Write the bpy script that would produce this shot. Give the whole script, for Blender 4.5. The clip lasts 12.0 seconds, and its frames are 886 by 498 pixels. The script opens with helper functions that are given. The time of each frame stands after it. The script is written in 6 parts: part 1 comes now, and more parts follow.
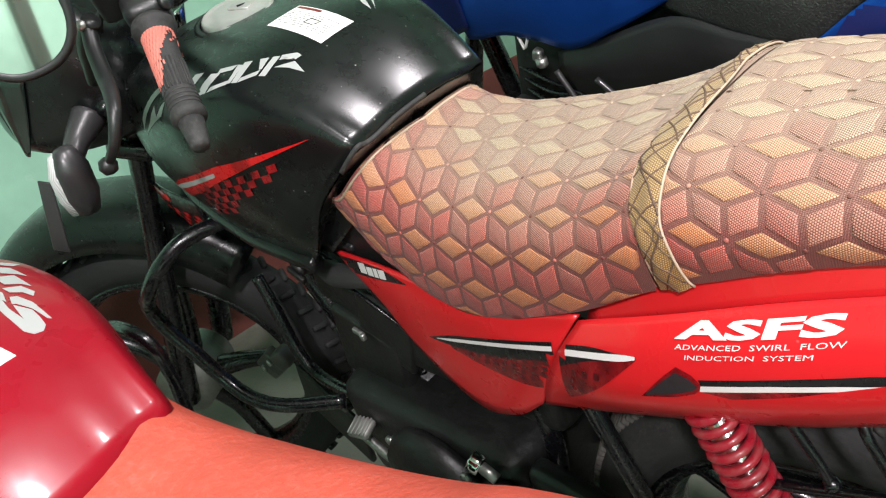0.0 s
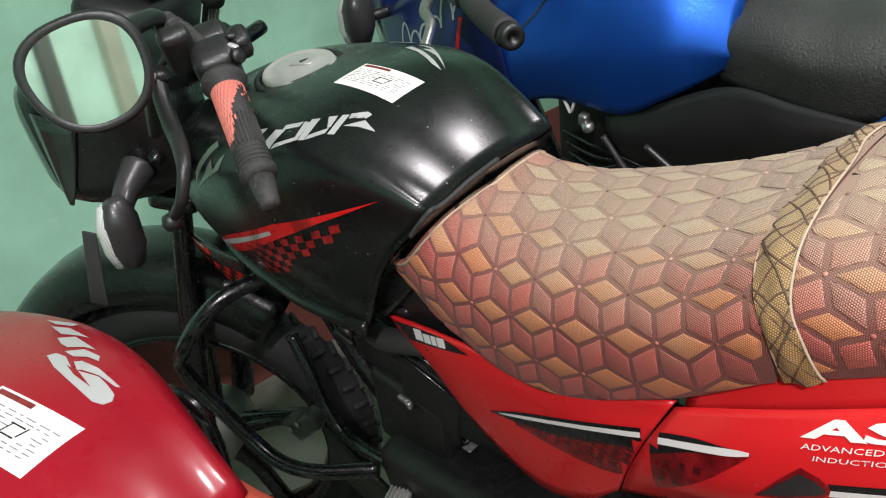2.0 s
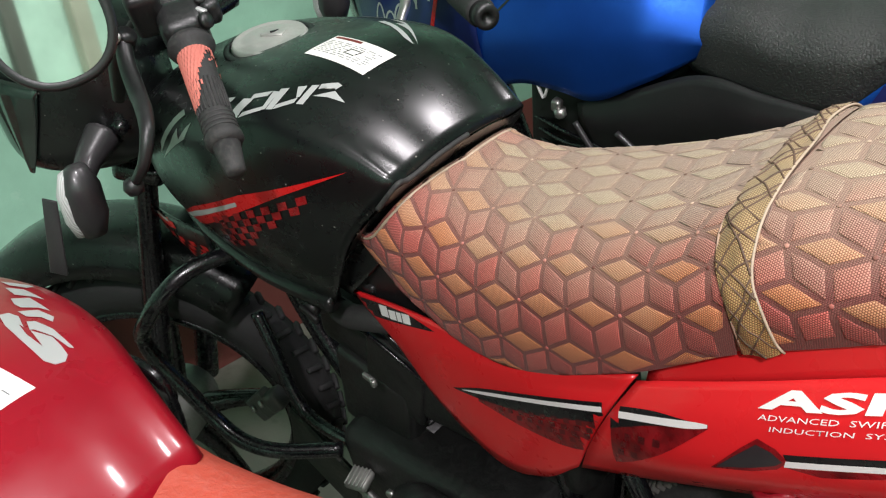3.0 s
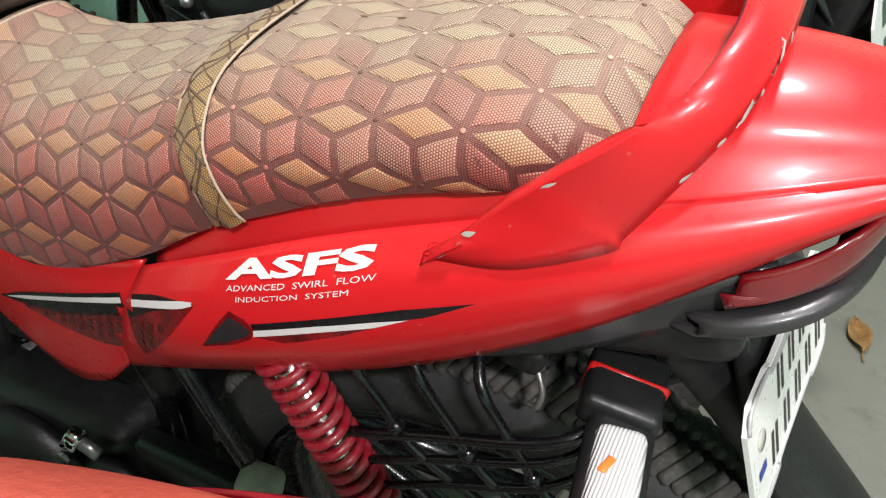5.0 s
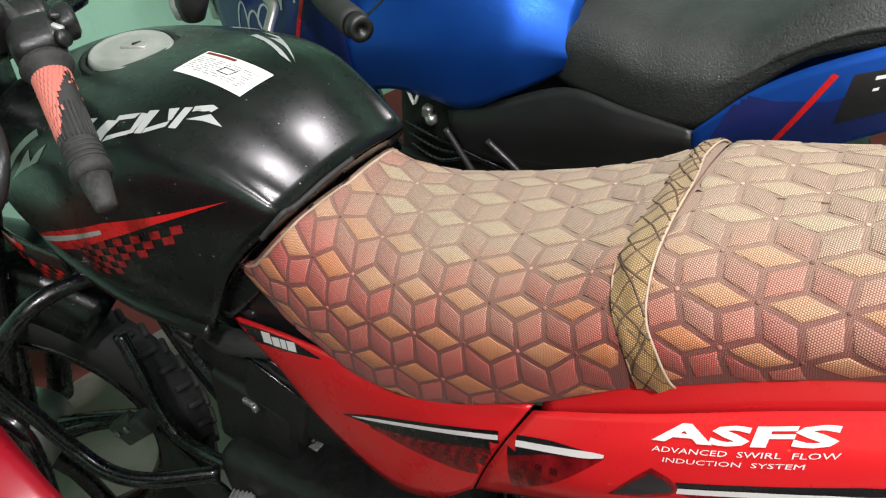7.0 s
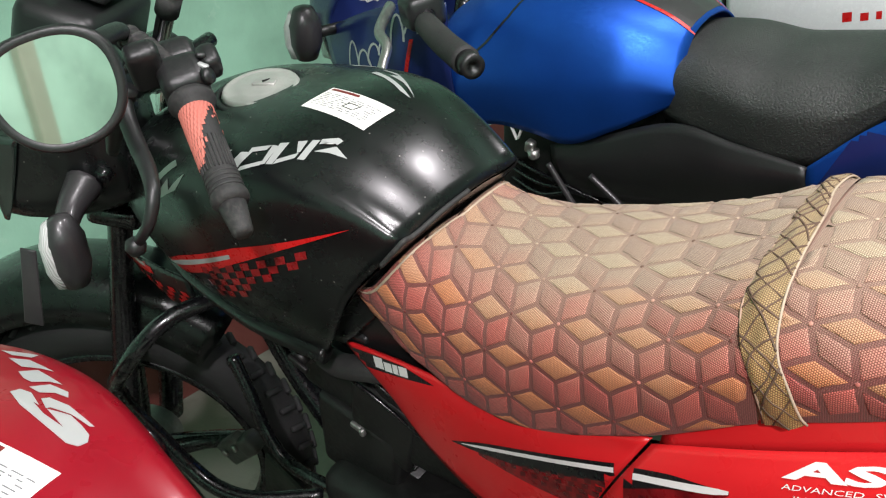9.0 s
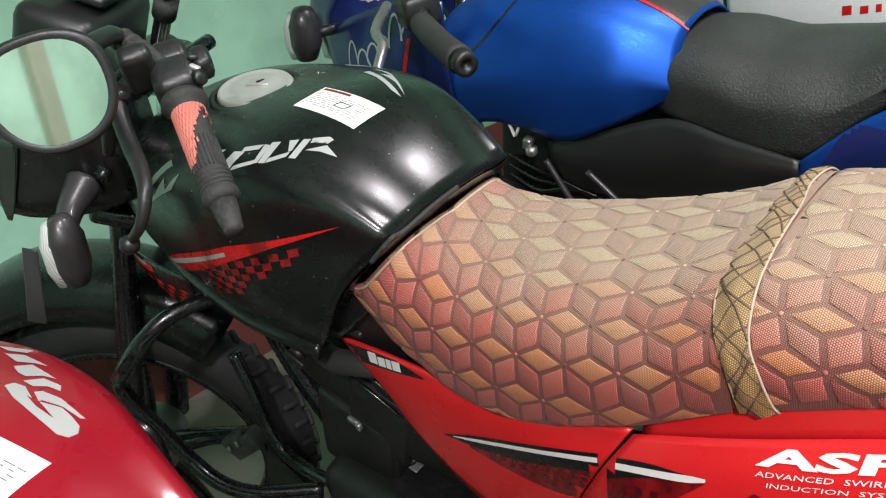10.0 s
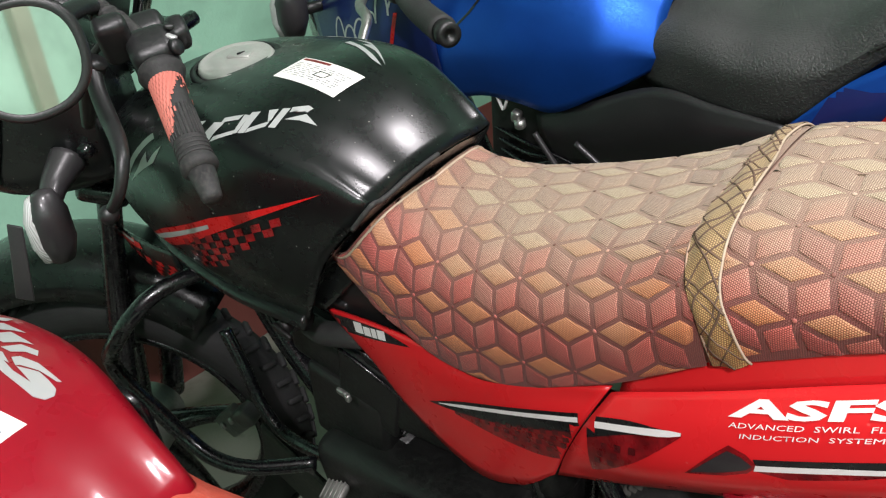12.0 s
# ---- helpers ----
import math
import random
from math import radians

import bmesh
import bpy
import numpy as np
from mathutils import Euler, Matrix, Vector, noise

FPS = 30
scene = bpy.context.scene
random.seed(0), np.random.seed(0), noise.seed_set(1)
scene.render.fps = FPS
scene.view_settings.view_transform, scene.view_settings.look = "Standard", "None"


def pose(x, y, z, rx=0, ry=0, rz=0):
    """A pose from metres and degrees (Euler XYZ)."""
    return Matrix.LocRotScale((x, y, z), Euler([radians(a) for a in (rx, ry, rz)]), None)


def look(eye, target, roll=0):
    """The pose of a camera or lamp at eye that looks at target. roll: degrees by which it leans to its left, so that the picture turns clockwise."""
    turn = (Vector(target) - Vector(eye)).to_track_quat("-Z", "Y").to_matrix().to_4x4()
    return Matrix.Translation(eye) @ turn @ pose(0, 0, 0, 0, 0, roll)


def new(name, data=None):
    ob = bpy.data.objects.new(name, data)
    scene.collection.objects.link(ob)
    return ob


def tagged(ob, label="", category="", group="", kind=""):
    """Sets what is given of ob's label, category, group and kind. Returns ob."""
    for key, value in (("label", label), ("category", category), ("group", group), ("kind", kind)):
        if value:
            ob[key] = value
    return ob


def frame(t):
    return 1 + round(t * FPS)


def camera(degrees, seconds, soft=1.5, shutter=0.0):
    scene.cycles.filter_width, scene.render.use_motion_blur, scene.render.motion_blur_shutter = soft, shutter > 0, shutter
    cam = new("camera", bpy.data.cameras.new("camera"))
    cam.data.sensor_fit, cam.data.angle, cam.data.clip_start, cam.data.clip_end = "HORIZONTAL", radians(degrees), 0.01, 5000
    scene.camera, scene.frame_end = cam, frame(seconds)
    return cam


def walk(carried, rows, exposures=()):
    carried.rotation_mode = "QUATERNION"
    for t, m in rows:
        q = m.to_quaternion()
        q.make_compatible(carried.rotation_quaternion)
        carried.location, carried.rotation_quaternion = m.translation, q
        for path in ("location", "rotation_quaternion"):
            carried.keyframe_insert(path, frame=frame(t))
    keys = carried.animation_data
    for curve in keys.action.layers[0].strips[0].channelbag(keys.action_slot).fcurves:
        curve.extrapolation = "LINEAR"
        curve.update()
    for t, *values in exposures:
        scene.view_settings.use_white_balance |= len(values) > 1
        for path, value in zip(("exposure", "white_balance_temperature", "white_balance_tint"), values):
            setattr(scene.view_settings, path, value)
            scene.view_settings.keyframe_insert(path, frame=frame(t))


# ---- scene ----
cam = camera(59.6, 12.0, soft=1.2)
PATH = [
    (0, (0.709, -0.577, 1.075), (-0.67, 0.524, 0.134), -13.5),
    (0.5, (0.677, -0.59, 1.098), (-0.73, 0.532, 0.224), -14.9),
    (1, (0.654, -0.593, 1.101), (-0.76, 0.562, 0.284), -13.7),
    (1.5, (0.638, -0.602, 1.093), (-0.763, 0.567, 0.273), -11.7),
    (2, (0.637, -0.6, 1.087), (-0.764, 0.566, 0.263), -10.9),
    (2.5, (0.641, -0.599, 1.08), (-0.751, 0.573, 0.251), -10.0),
    (2.7, (0.639, -0.602, 1.077), (-0.746, 0.575, 0.244), -9.7),
    (4.3, (0.699, -0.55, 1.024), (-0.273, 0.901, 0.049), -1.6),
    (4.5, (0.717, -0.532, 1.022), (-0.211, 0.917, 0.003), -1.9),
    (5, (0.762, -0.5, 1.019), (-0.007, 0.998, -0.06), -0.4),
    (5.5, (0.802, -0.498, 1.04), (0.102, 1.032, -0.041), 0.1),
    (6, (0.778, -0.512, 1.044), (0.058, 1.016, -0.026), -1.0),
    (6.3, (0.744, -0.542, 1.055), (-0.1, 0.956, 0.034), -0.2),
    (6.5, (0.683, -0.544, 1.063), (-0.2, 0.926, 0.035), -2.3),
    (6.8, (0.63, -0.572, 1.084), (-0.388, 0.859, 0.126), -4.2),
    (7, (0.607, -0.599, 1.105), (-0.447, 0.824, 0.175), -4.9),
    (7.5, (0.587, -0.632, 1.108), (-0.606, 0.718, 0.241), -6.6),
    (7.7, (0.582, -0.642, 1.11), (-0.61, 0.727, 0.269), -4.4),
    (9.3, (0.599, -0.627, 1.11), (-0.657, 0.689, 0.28), -7.1),
    (9.5, (0.603, -0.628, 1.108), (-0.661, 0.68, 0.276), -7.3),
    (10, (0.618, -0.623, 1.11), (-0.648, 0.685, 0.281), -7.4),
    (10.5, (0.622, -0.623, 1.096), (-0.644, 0.678, 0.257), -7.4),
    (11, (0.631, -0.61, 1.099), (-0.627, 0.687, 0.243), -7.9),
    (11.5, (0.633, -0.616, 1.094), (-0.625, 0.679, 0.234), -8.5),
    (12, (0.636, -0.618, 1.092), (-0.626, 0.672, 0.23), -8.5),
]
walk(cam, [(t, look(eye, target, roll)) for t, eye, target, roll in PATH],
     [(0.0, 0.34), (0.5, 0.08), (1.0, 0.02), (2.5, -0.04), (4.5, 0.06), (5.5, -0.10), (6.5, -0.10), (7.2, 0.14), (9.5, 0.08), (12.0, 0.05)])

# ---------------------------------------------------------------- light
world = bpy.data.worlds.new("room_world")
scene.world = world
world.use_nodes = True
world.node_tree.nodes["Background"].inputs[0].default_value = (0.75, 1.0, 0.86, 1)
world.node_tree.nodes["Background"].inputs[1].default_value = 0.02


def ceiling_lamp(x, y, z, size, power, color):
    """The light of a round ceiling lamp; the fitting is built with the room."""
    data = bpy.data.lights.new("ceiling_light", "AREA")
    data.shape, data.size = "DISK", size
    data.energy, data.color = power, color
    ob = new("ceiling_light", data)
    ob.matrix_world = pose(x, y, z)
    return ob


LAMP_COLOR = (1.0, 0.935, 0.975)
# Out of view; the fourth is added to brighten the wall in the mirror
LAMPS = [(1.15, -0.50, 2.60, 0.17, 40.0), (0.80, 0.85, 2.60, 0.17, 24.0), (1.7, -1.85, 2.60, 0.20, 94.0), (3.1, -2.0, 2.60, 0.20, 42.0)]
for lx, ly, lz, ls, lp in LAMPS:
    ceiling_lamp(lx, ly, lz, ls, lp, LAMP_COLOR)


# ---------------------------------------------------------------- materials
def shader(name):
    m = bpy.data.materials.new(name)
    m.use_nodes = True
    t = m.node_tree
    return m, t, t.nodes["Principled BSDF"]


def node(t, kind, **inputs):
    n = t.nodes.new(kind)
    for k, v in inputs.items():
        n.inputs[k.replace("_", " ")].default_value = v
    return n


def ramp(t, fac, stops):
    r = t.nodes.new("ShaderNodeValToRGB")
    e = r.color_ramp.elements
    while len(e) < len(stops):
        e.new(0.5)
    for s, (p, c) in zip(e, stops):
        s.position, s.color = p, (*c, 1) if len(c) == 3 else c
    t.links.new(fac, r.inputs[0])
    return r.outputs[0]


def surface(name, color, rough=0.5, metal=0.0, coat=0.0, vary=0.12, scale=9.0, bump=0.0, bump_scale=120.0, dust=0.0,
            dust_color=(0.30, 0.28, 0.24), spec=0.5, specks=0.0, coat_rough=0.10):
    """A painted, plastic or metal surface: colour and gloss vary at two scales, with fine relief and dust."""
    m, t, b = shader(name)
    co = t.nodes.new("ShaderNodeTexCoord")
    big = node(t, "ShaderNodeTexNoise", Scale=scale, Detail=4.0, Roughness=0.6)
    fine = node(t, "ShaderNodeTexNoise", Scale=bump_scale, Detail=3.0, Roughness=0.65)
    for n in (big, fine):
        t.links.new(co.outputs["Object"], n.inputs["Vector"])
    dark = tuple(c * (1 - vary) for c in color)
    light = tuple(min(1, c * (1 + vary)) for c in color)
    col = ramp(t, big.outputs[0], [(0.3, dark), (0.7, light)])
    if dust:
        mask = ramp(t, fine.outputs[0], [(0.45, (0, 0, 0)), (0.75, (1, 1, 1))])
        soft = ramp(t, big.outputs[0], [(0.35, (0, 0, 0)), (0.65, (1, 1, 1))])
        mul = node(t, "ShaderNodeMath")
        mul.operation = "MULTIPLY"
        t.links.new(mask, mul.inputs[0])
        t.links.new(soft, mul.inputs[1])
        amount = node(t, "ShaderNodeMath")
        amount.operation = "MULTIPLY"
        amount.inputs[1].default_value = dust
        t.links.new(mul.outputs[0], amount.inputs[0])
        mix = t.nodes.new("ShaderNodeMix")
        mix.data_type = "RGBA"
        t.links.new(amount.outputs[0], mix.inputs[0])
        t.links.new(col, mix.inputs[6])
        mix.inputs[7].default_value = (*dust_color, 1)
        col = mix.outputs[2]
    if specks:
        cells = node(t, "ShaderNodeTexVoronoi", Scale=75.0)
        t.links.new(co.outputs["Object"], cells.inputs["Vector"])
        near_spot = ramp(t, cells.outputs["Distance"], [(0.03, (specks,) * 3), (0.085, (0, 0, 0))])
        some = ramp(t, cells.outputs["Color"], [(0.55, (0, 0, 0)), (0.62, (1, 1, 1))])
        spot_on = node(t, "ShaderNodeMath")
        spot_on.operation = "MULTIPLY"
        t.links.new(near_spot, spot_on.inputs[0])
        t.links.new(some, spot_on.inputs[1])
        blend = t.nodes.new("ShaderNodeMix")
        blend.data_type = "RGBA"
        t.links.new(spot_on.outputs[0], blend.inputs[0])
        t.links.new(col, blend.inputs[6])
        blend.inputs[7].default_value = (0.55, 0.53, 0.48, 1)
        col = blend.outputs[2]
    t.links.new(col, b.inputs["Base Color"])
    lo, hi = max(0.02, rough - 0.06 - 0.1 * dust), min(1, rough + 0.08 + 0.25 * dust)
    r = ramp(t, fine.outputs[0], [(0.35, (lo,) * 3), (0.7, (hi,) * 3)])
    t.links.new(r, b.inputs["Roughness"])
    b.inputs["Metallic"].default_value = metal
    b.inputs["Coat Weight"].default_value = coat
    b.inputs["Coat Roughness"].default_value = coat_rough
    b.inputs["Specular IOR Level"].default_value = spec
    if bump:
        bp = node(t, "ShaderNodeBump", Strength=bump, Distance=0.002)
        t.links.new(fine.outputs[0], bp.inputs["Height"])
        t.links.new(bp.outputs[0], b.inputs["Normal"])
    return m


BLACK_PAINT = surface("black_paint", (0.005, 0.006, 0.006), 0.30, coat=0.65, vary=0.15, bump_scale=40, specks=0.45, coat_rough=0.24, spec=0.22)
RED_PAINT = surface("red_paint", (0.66, 0.017, 0.021), 0.32, coat=0.28, vary=0.035, bump_scale=30, specks=0.12, spec=0.3)
RED_DEEP = surface("deep_red_paint", (0.24, 0.003, 0.012), 0.32, coat=0.32, vary=0.06, bump_scale=30, spec=0.3)
BLUE_PAINT = surface("matte_blue_paint", (0.010, 0.086, 0.46), 0.44, metal=0.70, vary=0.10, bump_scale=300)
NAVY_PAINT = surface("navy_paint", (0.008, 0.018, 0.10), 0.35, coat=0.2, vary=0.15, bump_scale=260)
BLACK_PLASTIC = surface("black_plastic", (0.011, 0.0115, 0.012), 0.40, vary=0.15, bump=0.08, bump_scale=500, dust=0.05)
GREY_PLASTIC = surface("grey_plastic", (0.030, 0.028, 0.030), 0.36, coat=0.25, vary=0.15, bump=0.06, bump_scale=500, dust=0.05)
RUBBER = surface("black_rubber", (0.020, 0.020, 0.020), 0.7, vary=0.25, bump=0.2, bump_scale=300, dust=0.14)
TYRE_RUBBER = surface("dusty_tyre_rubber", (0.030, 0.028, 0.026), 0.82, vary=0.3, bump=0.2, bump_scale=200, dust=0.3)
# Tyre rubber darkened to carry the shade around the front wheel
SHADED_RUBBER = surface("shaded_tyre_rubber", (0.012, 0.012, 0.012), 0.75, vary=0.25, bump=0.2, bump_scale=200, dust=0.06)
DUSTY_TREAD = surface("dusty_tread_rubber", (0.050, 0.047, 0.042), 0.85, vary=0.3, bump=0.2, bump_scale=200, dust=0.35)
ENGINE_BLACK = surface("engine_black", (0.007, 0.007, 0.0068), 0.46, vary=0.4, bump=0.25, bump_scale=140, dust=0.03)
TUBE_BLACK = surface("black_tube_paint", (0.004, 0.004, 0.005), 0.26, coat=0.35, vary=0.2)
STEEL = surface("dull_steel", (0.42, 0.42, 0.40), 0.38, metal=0.9, vary=0.2, dust=0.3)
CHROME = surface("chrome", (0.75, 0.76, 0.75), 0.12, metal=1.0, vary=0.1, dust=0.15)
ALLOY_DARK = surface("dirty_dark_alloy", (0.11, 0.11, 0.105), 0.5, metal=0.4, vary=0.35, bump=0.2, dust=0.3)
ENGINE_DUSTY = surface("dusty_dark_plate", (0.020, 0.019, 0.018), 0.7, vary=0.4, bump=0.25, bump_scale=140, dust=0.35)
ALLOY = surface("grey_alloy", (0.30, 0.30, 0.28), 0.5, metal=0.6, vary=0.3, bump=0.2, dust=0.4)
CAP_METAL = surface("brushed_cap", (0.50, 0.50, 0.47), 0.42, metal=0.55, vary=0.12, scale=30, dust=0.3)
RED_SPRING = surface("red_spring_paint", (0.30, 0.010, 0.022), 0.35, coat=0.3, vary=0.2, dust=0.25)
GRIP_RED = surface("worn_red_rubber", (0.52, 0.15, 0.115), 0.75, vary=0.2, bump=0.2, bump_scale=300, dust=0.25)
WHITE_INK = surface("white_print", (0.80, 0.80, 0.78), 0.4, vary=0.05, dust=0.15)
SILVER_INK = surface("silver_print", (0.48, 0.49, 0.48), 0.38, metal=0.3, vary=0.08)
BLACK_INK = surface("black_print", (0.010, 0.010, 0.011), 0.3, coat=0.3, vary=0.1)
DARK_RED_INK = surface("dark_red_print", (0.20, 0.006, 0.009), 0.3, coat=0.3, vary=0.55, scale=55)
RED_INK = surface("red_print", (0.55, 0.012, 0.012), 0.3, coat=0.3, vary=0.08)
HEADER_INK = surface("dull_red_header_print", (0.16, 0.018, 0.018), 0.4, vary=0.5, scale=220)
CHECK_DARK = surface("dark_square_print", (0.085, 0.006, 0.008), 0.3, coat=0.3, vary=0.3, scale=45)
CHECK_RED = surface("faded_red_print", (0.26, 0.007, 0.009), 0.3, coat=0.3, vary=0.45, scale=45)
GREY_INK = surface("grey_print", (0.18, 0.18, 0.19), 0.6, vary=0.1)
BLUE_INK = surface("blue_print", (0.05, 0.07, 0.35), 0.5, vary=0.1)
PLATE_WHITE = surface("plate_white", (0.78, 0.79, 0.76), 0.35, vary=0.06, dust=0.3)
LABEL_WHITE = surface("label_white", (0.80, 0.79, 0.74), 0.4, vary=0.05, dust=0.15)
CHIPPED = surface("bare_chipped_plastic", (0.42, 0.42, 0.38), 0.6, vary=0.25, scale=60)
LAMP_RED = surface("red_lamp_lens", (0.22, 0.006, 0.012), 0.08, coat=1.0, vary=0.2, scale=25)
AMBER = surface("amber_bulb", (0.75, 0.22, 0.04), 0.3, vary=0.15)


def ribbed_lens():
    m, t, b = shader("clear_ribbed_lens")
    co = t.nodes.new("ShaderNodeTexCoord")
    wave = node(t, "ShaderNodeTexWave", Scale=150.0, Distortion=1.2)
    t.links.new(co.outputs["Object"], wave.inputs["Vector"])
    bp = node(t, "ShaderNodeBump", Strength=0.45, Distance=0.002)
    t.links.new(wave.outputs[1], bp.inputs["Height"])
    t.links.new(bp.outputs[0], b.inputs["Normal"])
    col = ramp(t, wave.outputs[1], [(0.1, (0.66, 0.67, 0.65)), (0.9, (0.84, 0.85, 0.84))])
    t.links.new(col, b.inputs["Base Color"])
    b.inputs["Roughness"].default_value = 0.12
    b.inputs["Transmission Weight"].default_value = 0.25
    b.inputs["IOR"].default_value = 1.45
    return m


LENS_CLEAR = ribbed_lens()
LENS_GREEN = surface("dusty_headlamp_glass", (0.010, 0.017, 0.014), 0.12, coat=0.9, vary=0.45, scale=18, dust=0.05, coat_rough=0.05)
RED_REXINE = surface("red_rexine", (0.43, 0.066, 0.040), 0.55, vary=0.16, scale=14, bump=0.5, bump_scale=160, dust=0.12)
BLACK_REXINE = surface("black_rexine", (0.024, 0.027, 0.025), 0.50, vary=0.2, bump=1.0, bump_scale=330, dust=0.10)
WHITE_PAINT = surface("white_body_paint", (0.75, 0.76, 0.76), 0.25, coat=0.5, vary=0.05, dust=0.1)
LEAF_BROWN = surface("dry_leaf", (0.27, 0.15, 0.05), 0.7, vary=0.35, scale=60, bump=0.4)


def mirror_glass():
    m, t, b = shader("mirror_glass")
    b.inputs["Base Color"].default_value = (0.80, 0.72, 0.73, 1)
    b.inputs["Metallic"].default_value = 1.0
    b.inputs["Roughness"].default_value = 0.03
    return m


MIRROR = mirror_glass()


def wall_paint(name, color, stain, rough, dark=0.75, spread=0.60):
    m, t, b = shader(name)
    co = t.nodes.new("ShaderNodeTexCoord")
    big = node(t, "ShaderNodeTexNoise", Scale=1.7, Detail=5.0, Roughness=0.62)
    mid = node(t, "ShaderNodeTexNoise", Scale=14.0, Detail=5.0, Roughness=0.7)
    fine = node(t, "ShaderNodeTexNoise", Scale=110.0, Detail=3.0, Roughness=0.6)
    for n in (big, mid, fine):
        t.links.new(co.outputs["Object"], n.inputs["Vector"])
    base = ramp(t, big.outputs[0], [(0.32, tuple(c * dark for c in color)), (0.62, color)])
    mask = ramp(t, mid.outputs[0], [(spread, (0, 0, 0)), (spread + 0.15, (0.65, 0.65, 0.65))])
    mix = t.nodes.new("ShaderNodeMix")
    mix.data_type = "RGBA"
    t.links.new(mask, mix.inputs[0])
    t.links.new(base, mix.inputs[6])
    mix.inputs[7].default_value = (*stain, 1)
    t.links.new(mix.outputs[2], b.inputs["Base Color"])
    b.inputs["Roughness"].default_value = rough
    bp = node(t, "ShaderNodeBump", Strength=0.25, Distance=0.004)
    t.links.new(fine.outputs[0], bp.inputs["Height"])
    t.links.new(bp.outputs[0], b.inputs["Normal"])
    return m


POST_PAINT = wall_paint("olive_post_paint", (0.27, 0.34, 0.24), (0.33, 0.40, 0.30), 0.6)
DARK_POST = wall_paint("dark_green_post_paint", (0.055, 0.075, 0.055), (0.08, 0.10, 0.075), 0.6)
# Strong broad tone contrast paints in the uneven reflections of glossy wall paint
GREEN_WALL = wall_paint("green_wall_paint", (0.35, 0.62, 0.465), (0.46, 0.66, 0.53), 0.42, 0.58)
RED_DADO = wall_paint("oxide_red_dado_paint", (0.19, 0.055, 0.045), (0.14, 0.05, 0.04), 0.55)
CONCRETE = wall_paint("grey_cement_floor", (0.235, 0.235, 0.195), (0.150, 0.145, 0.118), 0.55, 0.78, 0.54)
CEILING_WHITE = wall_paint("white_ceiling_paint", (0.72, 0.78, 0.72), (0.6, 0.62, 0.58), 0.8, 0.9)


def cover_fabric(name, low, high, ratio):
    """Printed mesh seat cover: colour runs from the flanks to the crown of the seat, whose top light is painted in as
    paler tan, with a woven dot relief.
    """
    m, t, b = shader(name)
    uv = t.nodes.new("ShaderNodeUVMap")
    sep = t.nodes.new("ShaderNodeSeparateXYZ")
    t.links.new(uv.outputs[0], sep.inputs[0])
    info = t.nodes.new("ShaderNodeObjectInfo")
    co = t.nodes.new("ShaderNodeTexCoord")
    wear = node(t, "ShaderNodeTexNoise", Scale=14.0, Detail=4.0, Roughness=0.6)
    t.links.new(co.outputs["Object"], wear.inputs["Vector"])
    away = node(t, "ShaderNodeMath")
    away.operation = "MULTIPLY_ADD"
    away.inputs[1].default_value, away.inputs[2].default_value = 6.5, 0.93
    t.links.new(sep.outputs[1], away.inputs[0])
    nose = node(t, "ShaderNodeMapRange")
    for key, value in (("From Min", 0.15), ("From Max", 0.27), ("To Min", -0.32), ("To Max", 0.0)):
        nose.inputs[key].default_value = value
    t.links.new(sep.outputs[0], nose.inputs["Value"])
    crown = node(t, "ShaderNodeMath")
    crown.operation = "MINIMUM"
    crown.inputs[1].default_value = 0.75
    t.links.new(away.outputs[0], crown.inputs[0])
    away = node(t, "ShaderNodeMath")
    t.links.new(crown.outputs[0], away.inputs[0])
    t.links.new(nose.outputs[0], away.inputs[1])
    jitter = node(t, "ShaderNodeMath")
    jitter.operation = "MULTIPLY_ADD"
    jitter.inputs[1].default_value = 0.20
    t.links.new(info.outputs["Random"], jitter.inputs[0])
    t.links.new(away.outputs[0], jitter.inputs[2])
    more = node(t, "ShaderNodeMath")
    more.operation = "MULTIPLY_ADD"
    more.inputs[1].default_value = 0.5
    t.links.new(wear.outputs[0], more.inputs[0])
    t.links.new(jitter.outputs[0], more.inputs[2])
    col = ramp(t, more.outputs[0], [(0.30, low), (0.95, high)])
    # woven cells, about 1.7 mm apart
    heights = []
    for ax, ay in ((4700.0, 0.0), (2350.0, 4070.0), (2350.0, -4070.0)):
        sx = node(t, "ShaderNodeMath")
        sx.operation = "MULTIPLY"
        sx.inputs[1].default_value = ax
        t.links.new(sep.outputs[0], sx.inputs[0])
        sy = node(t, "ShaderNodeMath")
        sy.operation = "MULTIPLY_ADD"
        sy.inputs[1].default_value = ay
        t.links.new(sep.outputs[1], sy.inputs[0])
        t.links.new(sx.outputs[0], sy.inputs[2])
        c = node(t, "ShaderNodeMath")
        c.operation = "COSINE"
        t.links.new(sy.outputs[0], c.inputs[0])
        heights.append(c.outputs[0])
    total = heights[0]
    for h in heights[1:]:
        s = node(t, "ShaderNodeMath")
        t.links.new(total, s.inputs[0])
        t.links.new(h, s.inputs[1])
        total = s.outputs[0]
    dots = node(t, "ShaderNodeMapRange")
    dots.inputs["From Min"].default_value, dots.inputs["From Max"].default_value = -1.5, 2.0
    t.links.new(total, dots.inputs["Value"])
    mix = t.nodes.new("ShaderNodeMix")
    mix.data_type, mix.blend_type = "RGBA", "MULTIPLY"
    mix.inputs[0].default_value = ratio
    t.links.new(col, mix.inputs[6])
    shade = ramp(t, dots.outputs[0], [(0.18, (0.26, 0.18, 0.16)), (0.62, (1.08, 1.08, 1.08))])
    t.links.new(shade, mix.inputs[7])
    t.links.new(mix.outputs[2], b.inputs["Base Color"])
